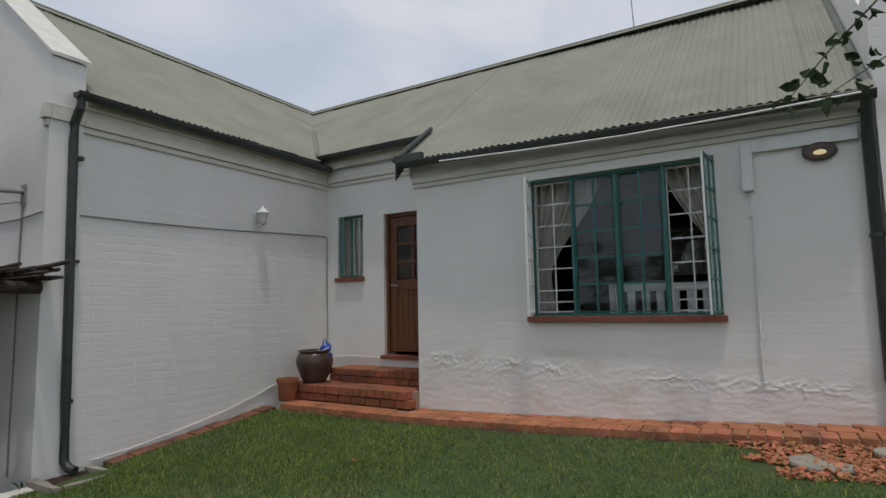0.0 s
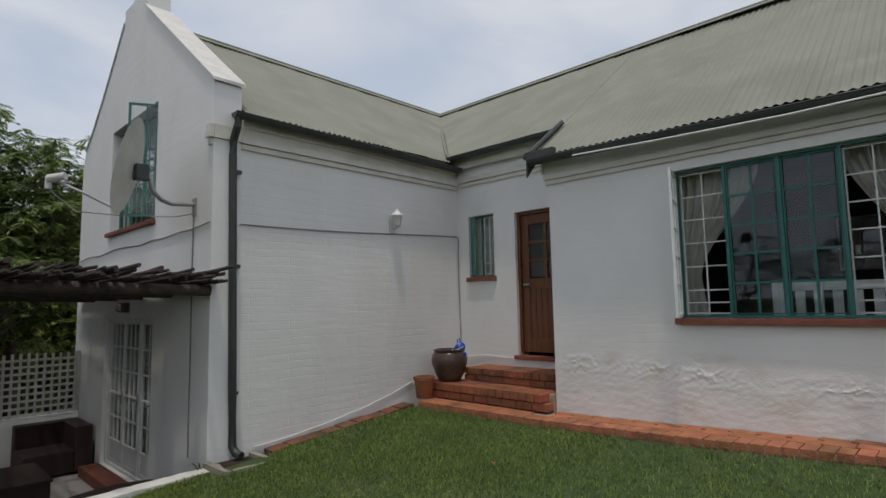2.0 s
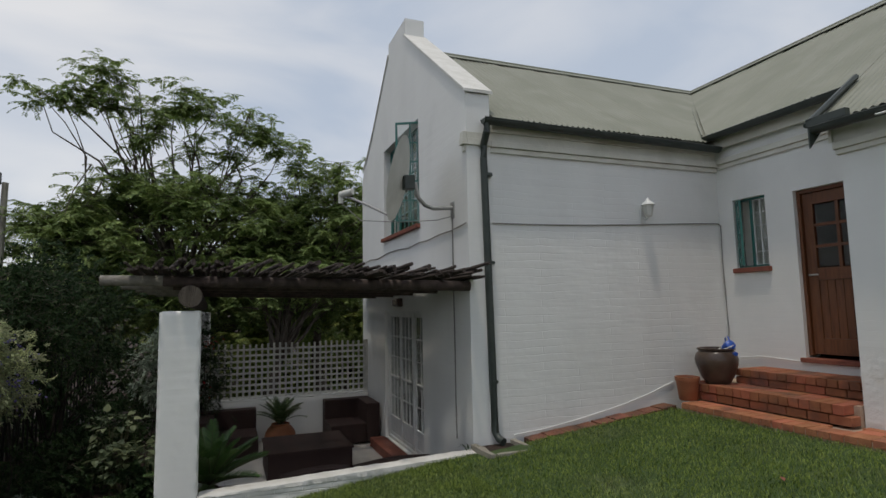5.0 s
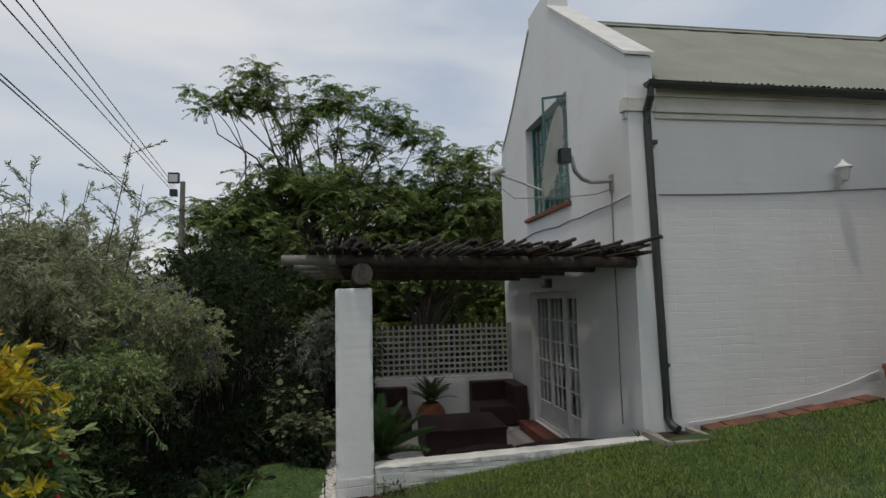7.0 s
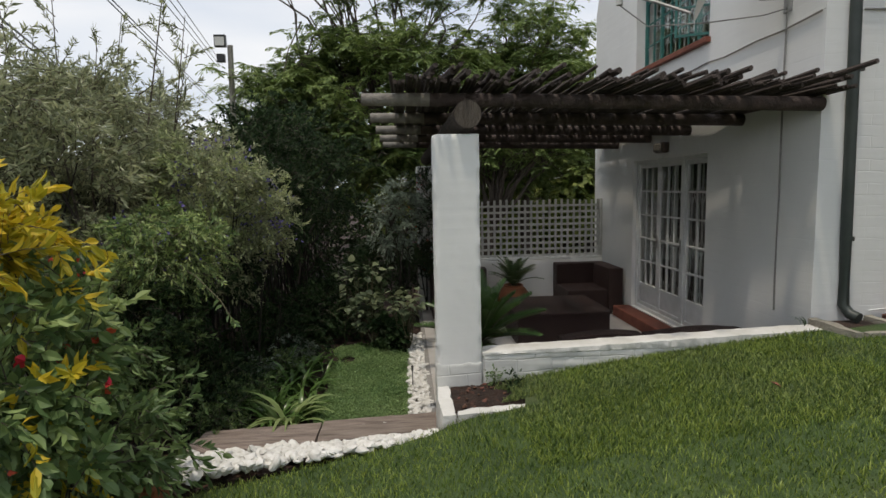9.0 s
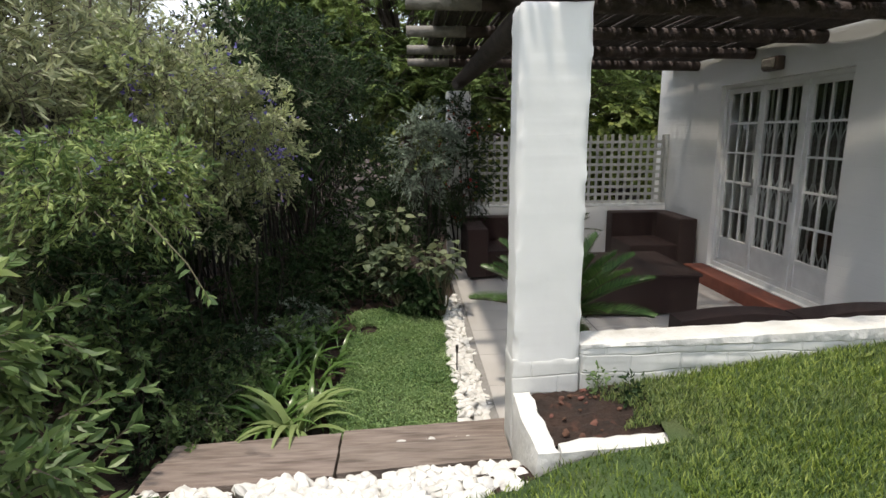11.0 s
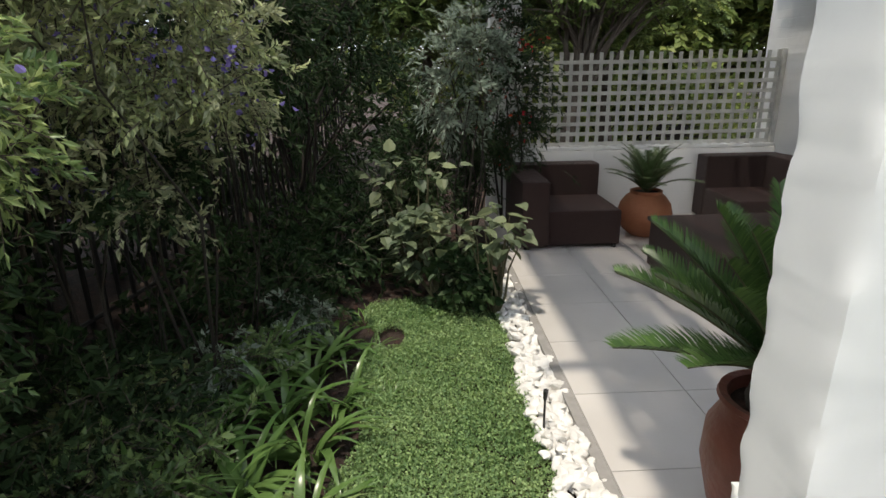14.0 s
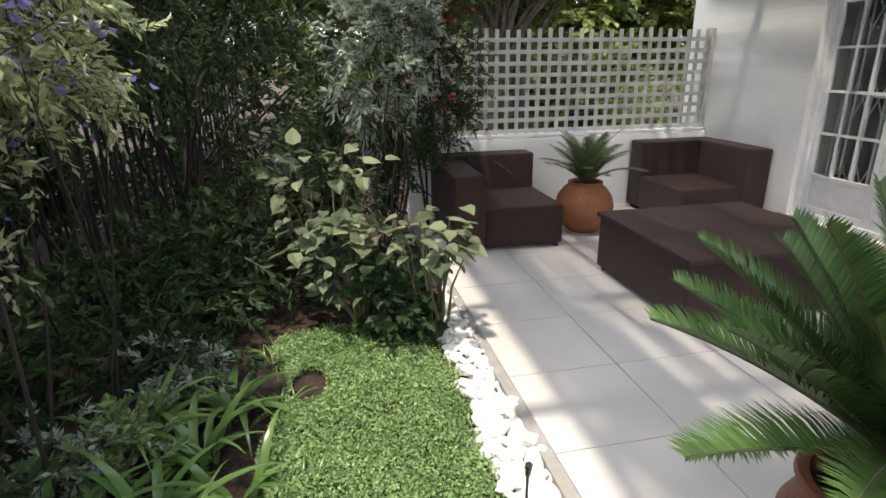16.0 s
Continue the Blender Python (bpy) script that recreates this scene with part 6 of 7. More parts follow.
shrub("golden_shrub", "leafy green shrub with yellow tips and red flowers", (1.78, -4.98, 1.08), (0.55, 0.44, 0.58), 2600, (0.075, 0.042), L_MID, 114, 44, 0.09, 9, 0.5, extra=((900, (0.075, 0.036), L_BRIGHT), (420, (0.08, 0.03), L_YELLOW), (60, (0.045, 0.04), L_RED)))
shrub("golden_shrub", "golden yellow crown of a leafy shrub", (1.85, -5.12, 1.72), (0.40, 0.34, 0.17), 1500, (0.085, 0.032), L_YELLOW, 115, 22, 0.09, 6, 0.5)
shrub("shrub", "leafy green shrub low beside the lawn", (1.4, -5.0, 0.6), (0.6, 0.42, 0.45), 2600, (0.075, 0.03), L_MID, 116, 34, 0.11, 7, 0.5)


def coleus(centre, radii, n, seed, label):
    """Large pale heart-shaped leaves on branching stems."""
    r = np.random.default_rng(seed)
    root = Vector((centre[0], centre[1], -0.12))
    t = thing("pale_leaf_plant", root, label, "plant", "pale leafed plants")
    p, d = clumped(n, centre, radii, 16, 0.075, seed, 0.45)
    limbs(t, "stem", M_STEM, root, [Vector(q) for q in p[:14]], 0.012, seed)
    d = d * np.array([1, 1, 0.25]) + np.array([0.25, 0.0, -0.35])
    d /= np.linalg.norm(d, axis=1, keepdims=True)
    s = np.cross(d, np.array([0, 0, 1.0]) + r.normal(size=(n, 3)) * 0.25)
    s /= np.linalg.norm(s, axis=1, keepdims=True)
    u = np.cross(s, d)
    L = (r.uniform(0.05, 0.125, n))[:, None]
    outline = [(0.0, 0.0, 0.0), (0.12, 0.36, 0.10), (0.45, 0.40, 0.10), (0.8, 0.18, 0.02), (1.0, 0.0, -0.12), (0.8, -0.18, 0.02), (0.45, -0.40, 0.10), (0.12, -0.36, 0.10), (0.5, 0.0, 0.0)]
    v = np.stack([p + d * L * a + s * L * b + u * L * c for a, b, c in outline], 1)
    base = np.arange(n)[:, None] * 9
    f = np.concatenate([base + [i, (i + 1) % 8, 8] for i in range(8)], 0)
    ob = new("foliage", mesh_from_arrays("foliage", v - np.array(root), f, L_COLEUS))
    ob.parent = t
    return t


coleus((-2.55, -3.60, 0.32), (0.36, 0.34, 0.30), 210, 121, "pale green heart-leaved plant spilling over the bed")
coleus((-2.95, -3.80, 0.68), (0.36, 0.36, 0.36), 120, 122, "pale green heart-leaved plant in the shade")
coleus((-2.35, -3.25, 0.52), (0.18, 0.16, 0.16), 70, 123, "pale green heart-leaved shoot by the patio")


def straps(centre, n, length, width, seed, label, mat=None, upright=1.12, name="strap_leaf_plant", category="plant"):
    """A clump of arching strap leaves, each a part of its own."""
    r = np.random.default_rng(seed)
    c = Vector(centre)
    t = thing(name, centre, label, category, "strap leaved plants" if name == "strap_leaf_plant" else "")
    for _ in range(n):
        bm = bmesh.new()
        a = r.uniform(0, 2 * math.pi)
        L = length * r.uniform(0.55, 1.15)
        w = width * r.uniform(0.7, 1.2)
        e0 = upright * r.uniform(0.75, 1.25)
        out = Vector((math.cos(a), math.sin(a), 0))
        side = Vector((-math.sin(a), math.cos(a), 0))
        p = c + out * r.uniform(0.0, 0.05) + side * r.normal(0, 0.03)
        ang = min(e0, 1.45)
        prev = None
        seg = 8
        for k in range(seg + 1):
            v = k / seg
            ww = w * (1 - v ** 3) * (0.75 + 0.5 * math.sin(math.pi * min(v * 1.3, 1)))
            cur = [bm.verts.new(p - side * ww / 2 + Vector((0, 0, ww * 0.12))), bm.verts.new(p), bm.verts.new(p + side * ww / 2 + Vector((0, 0, ww * 0.12)))]
            if prev:
                for q in range(2):
                    bm.faces.new((prev[q], prev[q + 1], cur[q + 1], cur[q]))
            prev = cur
            p = p + (out * math.cos(ang) + Vector((0, 0, math.sin(ang)))) * (L / seg)
            ang -= r.uniform(0.15, 0.32)
        part("leaf", bm, mat or L_STRAP, t, smooth=True)
    return t


r = np.random.default_rng(77)
for k, (x, y, n, L) in enumerate(((-0.35, -4.35, 22, 0.42), (-0.55, -4.15, 16, 0.36), (-0.75, -4.45, 20, 0.42), (-1.0, -4.22, 18, 0.40), (-1.25, -4.40, 20, 0.42), (-1.35, -4.15, 14, 0.36), (-1.6, -4.32, 18, 0.38), (-1.75, -4.6, 18, 0.42), (-1.15, -4.7, 20, 0.44), (-1.95, -4.25, 14, 0.36), (-1.5, -4.85, 16, 0.42), (-0.6, -4.75, 18, 0.42))):
    straps((x, y, -0.11), n + 6, L * 1.15, 0.031, 200 + k, "clump of glossy arching green strap leaves in the bed")
straps((-0.30, -4.22, -0.08), 26, 0.50, 0.046, 229, "clump of pale yellow-green strap leaves beside the sleepers", L_BRIGHT)
for k, (x, y) in enumerate(((-1.9, -4.02), (-2.35, -4.1), (-2.45, -3.75), (-1.35, -3.92))):
    straps((x, y, -0.10), 26, 0.24, 0.007, 230 + k, "tuft of thin grassy leaves in the bed", L_STRAP, 1.1, "grass_tuft", "grass tuft")

# pale shoot hanging out of the arching shrub
shoot = thing("hanging_shoot", (0.0, -4.95, 1.3), "drooping shoot with large pale green leaves", "shoot")
bm = tube(bmesh.new(), [(-0.1, -5.0, 1.35), (0.1, -4.75, 1.28), (0.28, -4.52, 1.12), (0.38, -4.40, 0.98)], [0.006, 0.005, 0.004, 0.002], 6)
part("stem", bm, M_STEM, shoot, smooth=True)
r = np.random.default_rng(351)
way = np.array([(-0.1, -5.0, 1.35), (0.1, -4.75, 1.28), (0.28, -4.52, 1.12), (0.38, -4.40, 0.98)])
tt = np.concatenate([r.uniform(0.8, 2.6, 16), r.uniform(2.6, 3.0, 9)])
idx = np.minimum(tt.astype(int), 2)
hang = way[idx] + (way[idx + 1] - way[idx]) * (tt - idx)[:, None]
v, f = leaf_arrays(hang, 0.055, 0.026, r.normal(size=(25, 3)) * 0.6 + np.array([0.3, 0.3, -0.7]), 352)
ob = new("foliage", mesh_from_arrays("foliage", v - np.array((0.0, -4.95, 1.3)), f, L_MID))
ob.parent = shoot

# small leafy plants in front of the hedge
for k, (x, y, mat_, lab) in enumerate(((-0.15, -4.72, L_MID, "low grey-green leafy plant among the strap leaves"), (-1.5, -4.75, L_SILVER, "low grey-green leafy plant among the strap leaves"), (-0.8, -4.98, L_LIME, "low yellow-green leafy plant at the foot of the hedge"), (-0.62, -4.72, L_MID, "low grey-green leafy plant among the strap leaves"), (-1.15, -5.25, L_MID, "low grey-green leafy plant among the strap leaves"), (-1.04, -5.13, L_LIME, "low yellow-green leafy plant at the foot of the hedge"), (-1.23, -5.04, L_LIME, "low yellow-green leafy plant at the foot of the hedge"), (-0.87, -4.67, L_MID, "low fresh green leafy plant at the foot of the hedge"), (-0.87, -5.08, L_LIME, "low yellow-green leafy plant at the foot of the hedge"), (-2.1, -4.45, L_SILVER, "low grey-green leafy plant among the strap leaves"), (-1.55, -4.6, L_MID, "low grey-green leafy plant among the strap leaves"))):
    shrub("bed_plant", lab, (x, y, 0.08), (0.2, 0.16, 0.15), 900, (0.042, 0.02), mat_, 340 + k, 18, 0.06, 4, 0.4, "plant")

# creeping ground cover
r = np.random.default_rng(41)
n = 84000
gx_ = -0.16 - 2.45 * r.random(n)
gy_ = -3.20 - (0.86 + 0.05 * np.sin(gx_ * 7)) * r.random(n) ** 0.9
keep = ~(((gx_ + 2.05) / 0.16) ** 2 + ((gy_ + 3.92) / 0.09) ** 2 < 1)
gx_, gy_ = gx_[keep], gy_[keep]
n = len(gx_)
hump = np.array([0.022 * noise.noise(Vector((x * 4, y * 4, 0))) + 0.012 * noise.noise(Vector((x * 13, y * 13, 4))) for x, y in zip(gx_, gy_)])
p = np.stack([gx_, gy_, -0.085 + hump + r.uniform(0, 0.05, n)], 1)
d = r.normal(size=(n, 3)) + np.array([0, 0, 0.9])
v, f = leaf_arrays(p, 0.0135, 0.0115, d, 42, 0.1, 0.45, r.normal(size=(n, 3)) * 0.5 + np.array([0, 0, 1.0]))
tagged(new("ground_cover", mesh_from_arrays("ground_cover", v, f, L_COVER)), "dense creeping green ground cover beside the pebbles", "ground cover", kind="stuff")


# palms
def frond(bm_stem, verts, faces, root, heading, rise, length, leaflet, width, droop, r, vee=0.35):
    """One feather leaf: a bending rib with two rows of leaflets."""
    out = Vector((math.cos(heading), math.sin(heading), 0))
    side = Vector((-math.sin(heading), math.cos(heading), 0))
    seg = 60
    p, ang = Vector(root), rise
    pts = [p.copy()]
    for k in range(seg):
        p = p + (out * math.cos(ang) + Vector((0, 0, math.sin(ang)))) * (length / seg)
        ang -= droop / seg
        pts.append(p.copy())
        v = (k + 1) / seg
        if v < 0.14:
            continue
        tang = out * math.cos(ang) + Vector((0, 0, math.sin(ang)))
        up = side.cross(tang)
        if up.z < 0:
            up = -up
        ll = leaflet * (0.35 + 0.75 * math.sin(math.pi * min(1, 0.12 + v * 0.88)) ** 0.7)
        for s in (-1, 1):
            for half in (0.0, 0.5):
                q = pts[-2].lerp(pts[-1], half)
                d = (side * s * 0.82 + tang * (0.45 + 0.5 * v) + up * vee + Vector(r.normal(0, 0.05, 3))).normalized()
                w = tang * width
                b = len(verts)
                tip = q + d * ll - Vector((0, 0, 0.12 * ll))
                mid = q + d * ll * 0.5
                verts.extend([q - w / 2, q + w / 2, mid + w * 0.4, mid - w * 0.4, tip])
                faces.extend([(b, b + 1, b + 2), (b, b + 2, b + 3), (b + 3, b + 2, b + 4)])
    tube(bm_stem, pts[::4] + [pts[-1]], [0.007 * (1 - 0.8 * i / 17) for i in range(len(pts[::4]) + 1)], 5)


def palm(name, centre, label, fronds, length, leaflet, width, mat, seed, rises=(0.35, 1.25), droop=0.9, trunk=0.0, vee=0.35, headings=None):
    t = thing(name, centre, label, "palm")
    r = np.random.default_rng(seed)
    if trunk:
        part("trunk", lathe(bmesh.new(), centre, [(0.09, -0.02), (0.10, 0.03), (0.085, trunk * 0.7), (0.04, trunk)], 14), M_BARK, t)
    for k in range(fronds):
        bm = bmesh.new()
        verts, faces = [], []
        heading = headings[k % len(headings)] + r.normal(0, 0.12) if headings else 2 * math.pi * k * 0.381966 + r.normal(0, 0.1)
        rise = rises[0] + (rises[1] - rises[0]) * ((k + 0.5) / fronds) + r.normal(0, 0.05)
        frond(bm, verts, faces, Vector(centre) + Vector((0, 0, trunk * 0.9)), heading, rise, length * r.uniform(0.85, 1.1), leaflet, width, droop * r.uniform(0.8, 1.2), r, vee)
        st = part("frond", bm, M_STEM, t)
        me = bpy.data.meshes.new("frond_blade")
        me.from_pydata([tuple(Vector(q) - Vector(centre)) for q in verts], [], faces)
        me.materials.append(mat)
        lf = new("frond_blade", me)
        lf.parent = st
    return t


palm("sago_palm", (-0.42, -2.60, 0.46), "dark green sago palm with stiff feathery fronds in a jar", 32, 0.58, 0.125, 0.009, L_PALM, 61, (0.30, 1.40), 0.42, 0.12, 0.6)
palm("small_palm", (-3.93, -1.63, 0.39), "small bushy palm in a round terracotta pot", 30, 0.50, 0.10, 0.0045, L_PALM2, 62, (0.8, 1.6), 0.9, 0.0, 0.1)

# seedlings in the kerbed bed, path spikes and fallen leaves
shrub("seedling", "small dark leafy seedling in the kerbed bed", (0.31, -2.60, 0.50), (0.035, 0.035, 0.07), 60, (0.035, 0.018), L_MID, 301, 10, 0.02, 3, 0.3, "seedling")
shrub("seedling", "small dark leafy seedling in the kerbed bed", (0.42, -2.50, 0.51), (0.05, 0.045, 0.075), 90, (0.035, 0.018), L_DARK, 302, 14, 0.025, 3, 0.3, "seedling")
straps((0.10, -0.08, 0.74), 8, 0.16, 0.012, 303, "thin dark weed at the wall corner", L_DARK, 1.3, "seedling", "seedling")
r = np.random.default_rng(88)
for k in range(18):
    x, y = r.uniform(0.27, 0.70), r.uniform(-2.91, -2.56)
    ob = tagged(new("soil_stone", PEBBLES_RED[k % 3]), "red-brown stone lying on the bed", "stone", "bed stones")
    ob.location = (x, y, 0.425 + 0.05 * (y + 2.93))
    ob.rotation_euler = (r.normal(0, 0.4), r.normal(0, 0.4), r.uniform(0, 6.28))
    s = r.uniform(0.005, 0.018)
    ob.scale = (s, s, s)


def spike(x, y, z):
    t = thing("garden_spike_light", (x, y, z), "slim black garden spike light", "garden light", "spike lights")
    bm = bmesh.new()
    rod(bm, (x, y, z - 0.05), (x, y, z + 0.17), 0.005, n=8)
    part("stake", bm, M_BLACK, t)
    bm = bmesh.new()
    rod(bm, (x, y, z + 0.17), (x + 0.01, y, z + 0.22), 0.009, 0.012, 10)
    part("lamp_head", bm, M_BLACK, t)


spike(-1.05, -3.19, -0.05)
r = np.random.default_rng(91)
for k, (x, y) in enumerate(((3.2, -2.1), (2.6, 1.3), (2.9, 2.0), (4.6, 1.8), (3.6, 0.6), (1.2, -1.1))):
    bm = bmesh.new()
    z = lawn_z(x, y) + 0.03
    m = pose(x, y, z, r.uniform(-20, 20), r.uniform(-20, 20), r.uniform(0, 360))
    q = [bm.verts.new(m @ Vector(c)) for c in ((-0.035, 0, 0), (0, 0.02, 0.008), (0.035, 0, 0), (0, -0.02, 0.008), (0, 0, -0.002))]
    for i in range(4):
        bm.faces.new((q[i], q[(i + 1) % 4], q[4]))
    solo("fallen_leaf", bm, M_SILL, "dry red-brown fallen leaf on the lawn", "leaf", "fallen leaves", at=(x, y, z))

# stepping stones and bark chips at the corner of the lawn
r = np.random.default_rng(93)
for x, y, s in ((5.93, 2.06, 0.2), (6.42, 2.32, 0.2), (6.75, 1.9, 0.2)):
    bm = bmesh.new()
    lathe(bm, (x, y, lawn_z(x, y) - 0.02), [(s * 0.97, 0), (s, 0.03), (s * 0.98, 0.045), (s * 0.9, 0.05)], 22)
    solo("stepping_stone", bm, M_CONCRETE, "round pale concrete stepping stone among bark chips", "stepping stone", "stepping stones", at=(x, y, lawn_z(x, y)))
n = 1500
pts = np.stack([r.uniform(5.35, 7.4, n), r.uniform(1.75, 2.49, n)], 1)
pts = pts[(pts[:, 0] - 5.35) > (2.49 - pts[:, 1]) * 0.6 + 0.1 * np.sin(pts[:, 1] * 20)]
bm = bmesh.new()
for x, y in pts:
    m = pose(x, y, lawn_z(x, y) + r.uniform(0.0, 0.03), r.uniform(-40, 40), r.uniform(-40, 40), r.uniform(0, 360))
    a, b, c = r.uniform(0.012, 0.03), r.uniform(0.008, 0.018), 0.006
    vs = [bm.verts.new(m @ Vector((sx * a, sy * b, sz * c))) for sz in (-1, 1) for sy in (-1, 1) for sx in (-1, 1)]
    for q in ((0, 2, 3, 1), (4, 5, 7, 6), (0, 1, 5, 4), (2, 6, 7, 3), (0, 4, 6, 2), (1, 3, 7, 5)):
        bm.faces.new([vs[i] for i in q])
tagged(part("bark_chips", bm, material("orange_bark_chip", (0.34, 0.12, 0.055), (0.48, 0.22, 0.12), 14, 0.9, island=0.35)), "orange bark chips round the stepping stones", "bark chips", kind="stuff")


# ---- trees ----
def fern_tree(name, label, base, height, crown, n, leaf, mat, seed, branches=12, clumps=60, spread=0.4, top=None):
    """A tree whose twigs end in rosettes of feathered leaves, open between. crown: (centre, radii)."""
    t = thing(name, base, label, "tree")
    r = np.random.default_rng(seed)
    c, rad = Vector(crown[0]), crown[1]
    trunk = bmesh.new()
    b = Vector(base)
    fork = b.lerp(Vector((c.x, c.y, b.z + height * 0.45)), 0.8)
    tube(trunk, [b, b.lerp(fork, 0.5) + Vector((r.normal(0, 0.1), r.normal(0, 0.1), 0)), fork], [0.16, 0.13, 0.10], 9)
    part("trunk", trunk, M_BARK, t, smooth=True)
    cen = r.normal(size=(clumps, 3))
    cen /= np.linalg.norm(cen, axis=1, keepdims=True)
    cen *= r.uniform(0.35, 1.0, (clumps, 1)) ** 0.6
    cen = cen * np.array(rad) + np.array(c)
    if top is not None:
        cen = np.concatenate([cen, np.array(top)])
    ends = [Vector(q) for q in cen[:branches]] + [Vector(q) for q in (top or [])]
    limbs(t, "limb", M_BARK, fork, ends, 0.05, seed, 0.3)
    k = len(cen)
    # side twigs: from the nearest limb to every clump
    tips = np.array([tuple(q) for q in ends])
    root_ = np.array(tuple(fork))
    near = np.argmin(((cen[:, None] - (root_ + (tips - root_) * 0.6)[None]) ** 2).sum(2), 1)
    start = root_ + (tips[near] - root_) * r.uniform(0.45, 0.7, (k, 1)) + np.array([0, 0, 0.06]) * height * 0.3
    tv1, tf1 = sticks([start, (start + cen) / 2 + r.normal(0, 0.06, (k, 3)), cen], (0.02, 0.014, 0.008))
    # rosettes
    pairs, leaves = 8, 7
    m = max(8, n // (pairs * 2 * leaves))
    w = r.uniform(0.4, 1.0, k)
    w[clumps:] *= 2.6
    who = r.choice(k, m, p=w / w.sum())
    hub = cen[who] + r.normal(size=(m, 3)) * (spread * r.uniform(0.7, 1.4, k))[who][:, None] * np.array([1, 1, 0.5])
    tv2, tf2 = sticks([cen[who], (cen[who] + hub) / 2 - np.array([0, 0, 0.03]), hub], (0.007, 0.005, 0.003))
    tv, tf = np.concatenate([tv1.reshape(-1, 3), tv2.reshape(-1, 3)]), np.concatenate([tf1, tf2 + tv1.shape[0] * tv1.shape[1]])
    ob = tagged(new("twig_mass", mesh_from_arrays("twig_mass", tv - np.array(base), tf, M_BARK)), kind="stuff")
    ob.parent = t
    P, D, U = [], [], []
    reach = leaf[0] * 2.1 * r.uniform(0.7, 1.2, m)[:, None]
    for a in range(leaves):
        ang = 2 * np.pi * a / leaves + r.uniform(0, 6.28, m)
        lift = r.uniform(-0.15, 0.75, m)[:, None]
        out = np.stack([np.cos(ang), np.sin(ang), 0 * ang], 1)
        side = np.stack([-np.sin(ang), np.cos(ang), 0 * ang], 1)
        for q in range(pairs):
            f_ = 0.15 + 0.85 * q / (pairs - 1)
            p = hub + out * reach * f_ + np.array([0, 0, 1.0]) * reach * (lift * f_ - 0.5 * f_ * f_)
            tang = out + np.array([0, 0, 1.0]) * (lift - 1.0 * f_)
            for sgn in (-1, 1):
                P.append(p)
                D.append(tang * (0.45 + 0.5 * f_) + side * sgn + np.array([0, 0, -0.2]))
                U.append(np.tile([0, 0, 1.0], (m, 1)) + out * 0.4)
    v, f = leaf_arrays(np.concatenate(P), leaf[0] * 0.62, leaf[1] * 0.8, np.concatenate(D), seed + 1, 0.12, 0.45, np.concatenate(U))
    ob = new("crown", mesh_from_arrays("crown", v - np.array(base), f, mat))
    ob.parent = t
    return t


fern_tree("feathery_tree", "tall feathery green tree behind the patio", (-9.2, -3.6, -0.2), 7.5, ((-9.3, -3.5, 3.8), (2.0, 3.1, 2.0)), 200000, (0.145, 0.044), L_TREE, 401, 20, 260, 0.30, [(-8.8, -6.45, 7.15), (-8.8, -6.0, 7.05), (-8.8, -5.5, 7.35), (-8.9, -5.2, 7.9), (-8.9, -4.9, 7.65), (-8.9, -5.1, 7.05), (-8.9, -4.5, 7.05), (-8.9, -4.1, 6.65), (-8.9, -3.7, 7.15), (-8.9, -3.2, 7.5), (-8.9, -2.9, 7.05), (-8.9, -2.4, 6.85), (-8.9, -2.0, 7.2), (-9.0, -1.7, 6.65), (-9.0, -1.2, 6.35), (-9.0, -4.5, 6.15), (-9.0, -3.5, 6.35), (-9.0, -2.5, 6.05)])
fern_tree("feathery_tree", "feathery green tree beyond the gable", (-10.0, 0.0, -0.2), 6.0, ((-9.6, -0.2, 3.7), (1.9, 2.0, 2.1)), 110000, (0.145, 0.044), L_TREE, 402, 16, 160, 0.30, [(-8.9, 0.3, 6.1), (-8.9, 0.2, 5.7), (-9.0, -0.9, 5.9), (-9.0, -0.4, 5.6), (-9.1, 0.9, 5.4)])
fern_tree("feathery_tree", "dark green tree filling in behind the hedge", (-9.9, -6.2, -0.2), 4.9, ((-9.8, -5.8, 3.1), (1.5, 1.5, 2.3)), 100000, (0.14, 0.046), L_TREE, 403, 16, 150, 0.30)
fern_tree("feathery_tree", "sparse tree with open branches behind the lattice", (-7.4, -1.6, -0.2), 3.6, ((-7.4, -1.3, 2.75), (0.9, 1.6, 0.6)), 20000, (0.12, 0.042), L_TREE, 404, 20, 60, 0.26)
fern_tree("feathery_tree", "sunlit yellow-green tree far behind the lattice", (-16, 1.0, -0.2), 4.0, ((-16, 0.6, 2.6), (2.0, 6.5, 2.8)), 60000, (0.36, 0.15), L_BACK, 405, 16, 110, 0.6)
shrub("shrub", "sunlit hedge beyond the lattice screen", (-11.5, 1.0, 0.4), (1.2, 4.5, 0.9), 14000, (0.12, 0.05), L_BACK, 130, 70, 0.3, 8, 0.5)
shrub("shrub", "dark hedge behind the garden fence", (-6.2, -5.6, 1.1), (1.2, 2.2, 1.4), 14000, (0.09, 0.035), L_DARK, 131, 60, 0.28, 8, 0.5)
shrub("shrub", "grey-green hedge along the far side of the garden", (-3.5, -9.0, 1.3), (3.4, 1.2, 1.5), 16000, (0.11, 0.028), L_OLIVE, 132, 80, 0.3, 10, 0.6)
shrub("shrub", "grey-green hedge along the far side of the garden", (1.2, -7.4, 1.0), (1.6, 0.9, 1.1), 9000, (0.10, 0.025), L_OLIVE, 133, 50, 0.24, 10, 0.6)

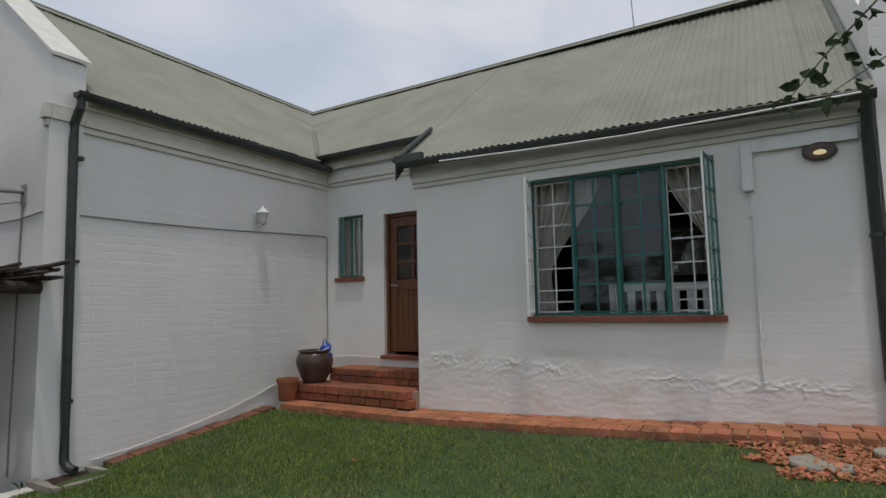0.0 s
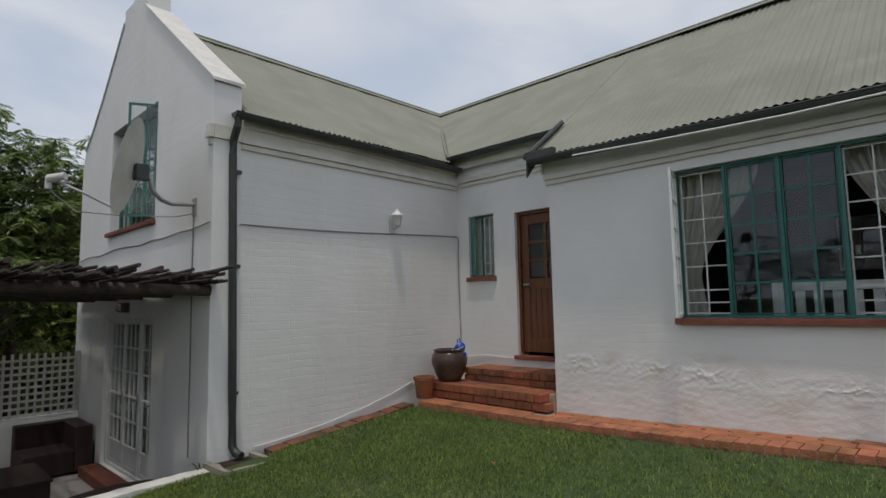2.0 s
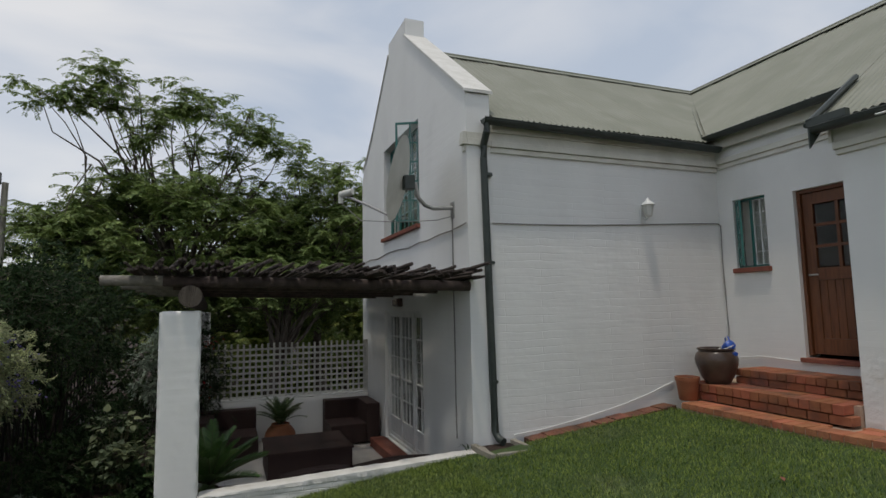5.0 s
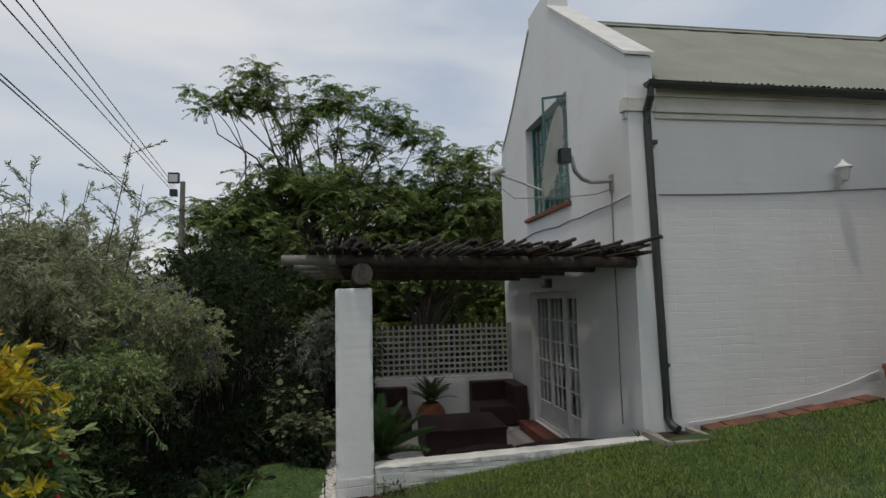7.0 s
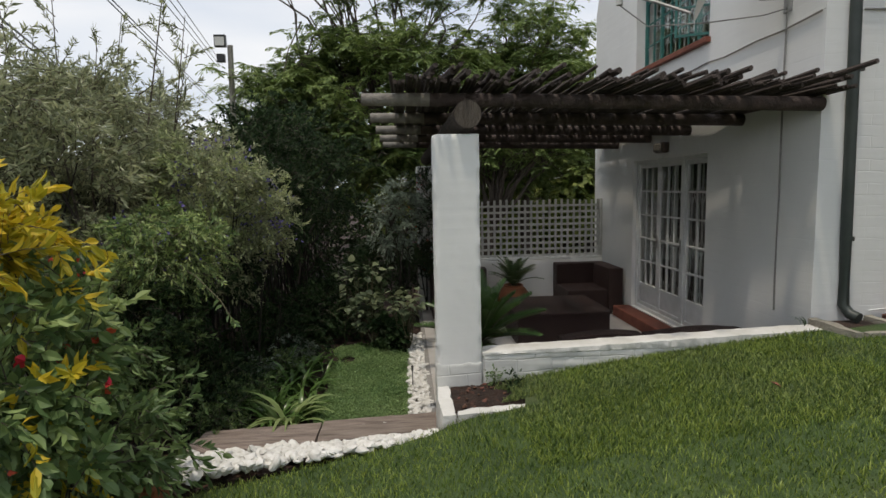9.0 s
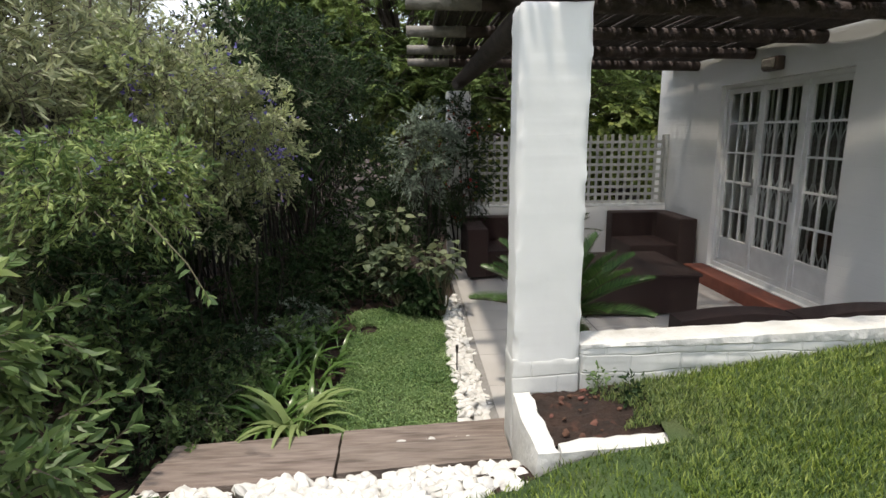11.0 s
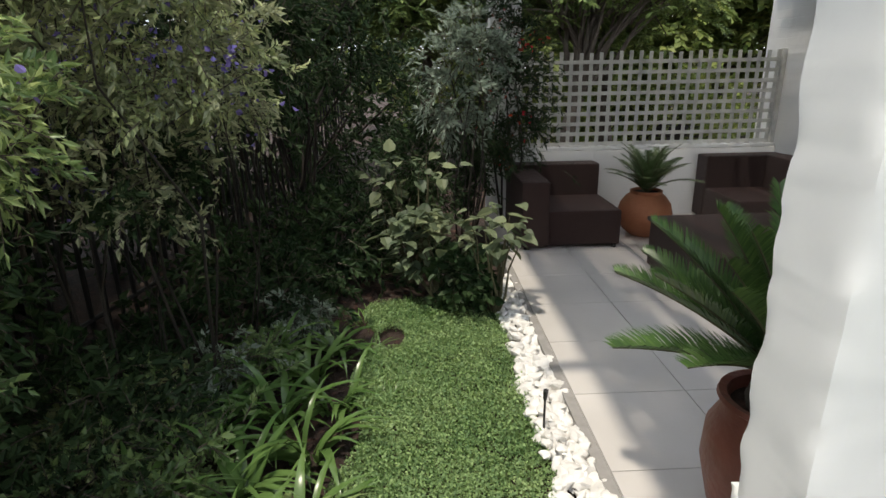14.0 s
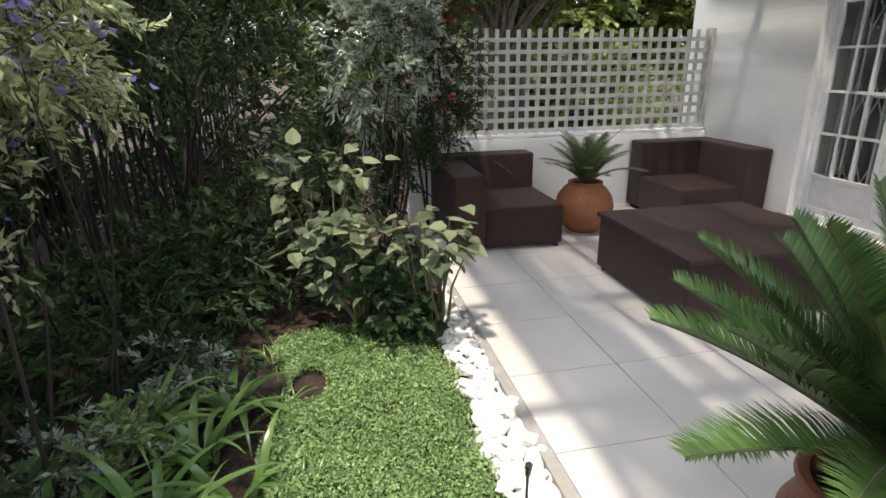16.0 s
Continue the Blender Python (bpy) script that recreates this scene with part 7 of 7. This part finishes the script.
fern_tree("feathery_tree", "sunlit yellow-green tree far behind the lattice", (-14, 4.5, -0.2), 4.5, ((-14, 4.2, 3.0), (1.5, 3.0, 3.0)), 36000, (0.34, 0.14), L_BACK, 406, 12, 80, 0.5)

# tall whippy shoots above the hedge
shoots = thing("whippy_shoots", (-1.2, -6.8, 0.0), "thin pale shoots standing up from the hedge", "shoots")
r = np.random.default_rng(55)
bm = bmesh.new()
lp, ld = [], []
for x, y, z, lx, ly in ((-1.2, -5.7, 3.95, 0.1, 0.45), (-1.6, -6.2, 3.6, 0.0, 0.3), (-0.8, -6.5, 3.4, -0.1, -0.2), (-0.2, -6.4, 3.2, 0.2, -0.1), (0.3, -6.0, 3.0, 0.1, 0.2), (-2.2, -7.0, 3.4, 0.1, 0.2), (-1.4, -5.5, 3.5, 0.1, 0.3), (-1.0, -6.0, 3.7, -0.1, -0.25), (-1.3, -6.1, 3.3, 0.0, 0.1), (-0.6, -5.9, 3.3, 0.1, -0.4), (-1.9, -5.8, 3.4, 0.0, 0.4), (-0.4, -6.8, 3.3, 0.1, 0.3), (-1.1, -6.9, 3.6, 0.0, -0.3), (-2.6, -6.1, 3.3, 0.1, 0.2)):
    a, b = Vector((x, y, 0.6)), Vector((x + lx, y + ly, z))
    tube(bm, [a, a.lerp(b, 0.5) + Vector((0.05, -0.08, 0)), b], [0.014, 0.009, 0.003], 5)
    for k in range(13):
        q = a.lerp(b, 0.45 + 0.042 * k)
        e = q + Vector((r.normal(0, 0.14), r.normal(0, 0.2), r.uniform(0.06, 0.26)))
        tube(bm, [q, e], [0.004, 0.002], 4)
        for _ in range(34):
            lp.append(q.lerp(e, r.uniform(0.2, 1.0)))
            ld.append((e - q) + Vector(r.normal(0, 0.15, 3)))
part("shoot_stem", bm, M_BARK, shoots)
v, f = leaf_arrays(np.array([tuple(q) for q in lp]), 0.065, 0.013, np.array([tuple(q) for q in ld]), 56)
ob = new("shoot_foliage", mesh_from_arrays("shoot_leaves", v - np.array(shoots.location), f, L_OLIVE))
ob.parent = shoots

# overhanging twig at the front roof
twig = thing("overhanging_branch", (6.4, 1.4, 4.0), "leafy branch hanging in front of the front roof", "branch")
bm = bmesh.new()
lp, ld = [], []
for pts in (((6.9, 0.6, 4.2), (6.4, 0.7, 3.75), (6.05, 0.85, 3.45), (5.85, 0.95, 3.25)), ((6.9, 0.7, 4.1), (6.6, 0.7, 3.6), (6.35, 0.7, 3.38), (6.0, 0.8, 3.20)), ((6.8, 0.6, 4.4), (6.2, 0.6, 4.2), (5.75, 0.6, 4.05))):
    tube(bm, pts, [0.008, 0.006, 0.004, 0.002][:len(pts)], 5)
    for a, b in zip(pts, pts[1:]):
        for k in range(16):
            lp.append(Vector(a).lerp(Vector(b), k / 16) + Vector(r.normal(0, 0.03, 3)))
            ld.append(Vector(r.normal(0, 1, 3)) + Vector((-0.2, 0, -0.6)))
for _ in range(150):
    lp.append(Vector((6.55, 0.65, 3.95)) + Vector(r.normal(0, 0.16, 3)))
    ld.append(Vector(r.normal(0, 1, 3)))
part("twig", bm, M_BARK, twig)
v, f = leaf_arrays(np.array([tuple(q) for q in lp]), 0.085, 0.05, np.array([tuple(q) for q in ld]), 57)
ob = new("foliage", mesh_from_arrays("foliage", v - np.array(twig.location), f, L_DARK))
ob.parent = twig

# ---- fence, floodlight pole, overhead wires ----
fence = thing("palisade_fence", (-4, -6.0, -0.2), "black steel palisade fence behind the planting", "fence")
fa, fb = Vector((1.5, -6.35, -0.2)), Vector((-8.0, -4.9, -0.2))
for k in range(70):
    q = fa.lerp(fb, k / 69)
    bm = bmesh.new()
    rod(bm, q, q + Vector((0, 0, 1.75)), 0.015, n=6)
    part("fence_bar", bm, M_FENCE, fence)
for z in (0.25, 1.35):
    bm = bmesh.new()
    rod(bm, fa + Vector((0, 0, z)), fb + Vector((0, 0, z)), 0.016, n=6)
    part("fence_rail", bm, M_FENCE, fence)

fl = thing("floodlight_pole", (-8.6, -6.95, -0.2), "grey pole carrying a black floodlight and camera box", "floodlight")
bm = bmesh.new()
rod(bm, (-8.64, -6.98, -0.2), (-8.64, -6.92, 5.05), 0.075, 0.06, 12)
part("pole", bm, M_CONCRETE, fl)
bm = bmesh.new()
box(bm, -8.62, -8.5, -7.22, -6.98, 5.0, 5.25, 0.01)
part("lamp_housing", bm, M_BLACK, fl)
part("lamp_glass", nbox(-8.498, -8.492, -7.20, -7.0, 5.02, 5.2), M_DISH, fl)
part("camera_box", nbox(-8.62, -8.5, -7.18, -7.02, 4.68, 4.85, 0.01), M_BLACK, fl)
for a, b in (((-4.1, -8.39, 7.01), (-22.8, -11.6, 7.6)), ((-4.18, -8.2, 7.07), (-22.8, -11.5, 7.66)), ((-4.27, -8.0, 7.13), (-22.8, -11.4, 7.74)), ((-4.48, -8.56, 5.96), (-22.95, -11.93, 6.11)), ((-4.5, -8.58, 5.88), (-22.95, -11.95, 6.0)), ((-4.91, -8.73, 4.12), (-20.95, -16.6, 6.45)), ((-4.93, -8.75, 4.04), (-20.97, -16.6, 6.35))):
    bm = bmesh.new()
    a, b = Vector(a), Vector(b)
    d = (a - b).normalized()
    rod(bm, a + d * 9, b, 0.014, n=5)
    solo("overhead_wire", bm, M_BLACK, "thin black overhead power wire", "wire", "overhead wires")

# trees on the far side of the garden, mirrored in the window panes
for k, (x, y) in enumerate(((-1.0, -14.0), (4.0, -13.0), (9.0, -12.5), (13.5, -9.0))):
    fern_tree("garden_tree", "broad green garden tree across the lawn", (x, y, -0.2), 5.0, ((x, y, 2.6), (2.6, 1.6, 2.2)), 22000, (0.15, 0.055), L_DARK, 420 + k, 8, 70, 0.5)
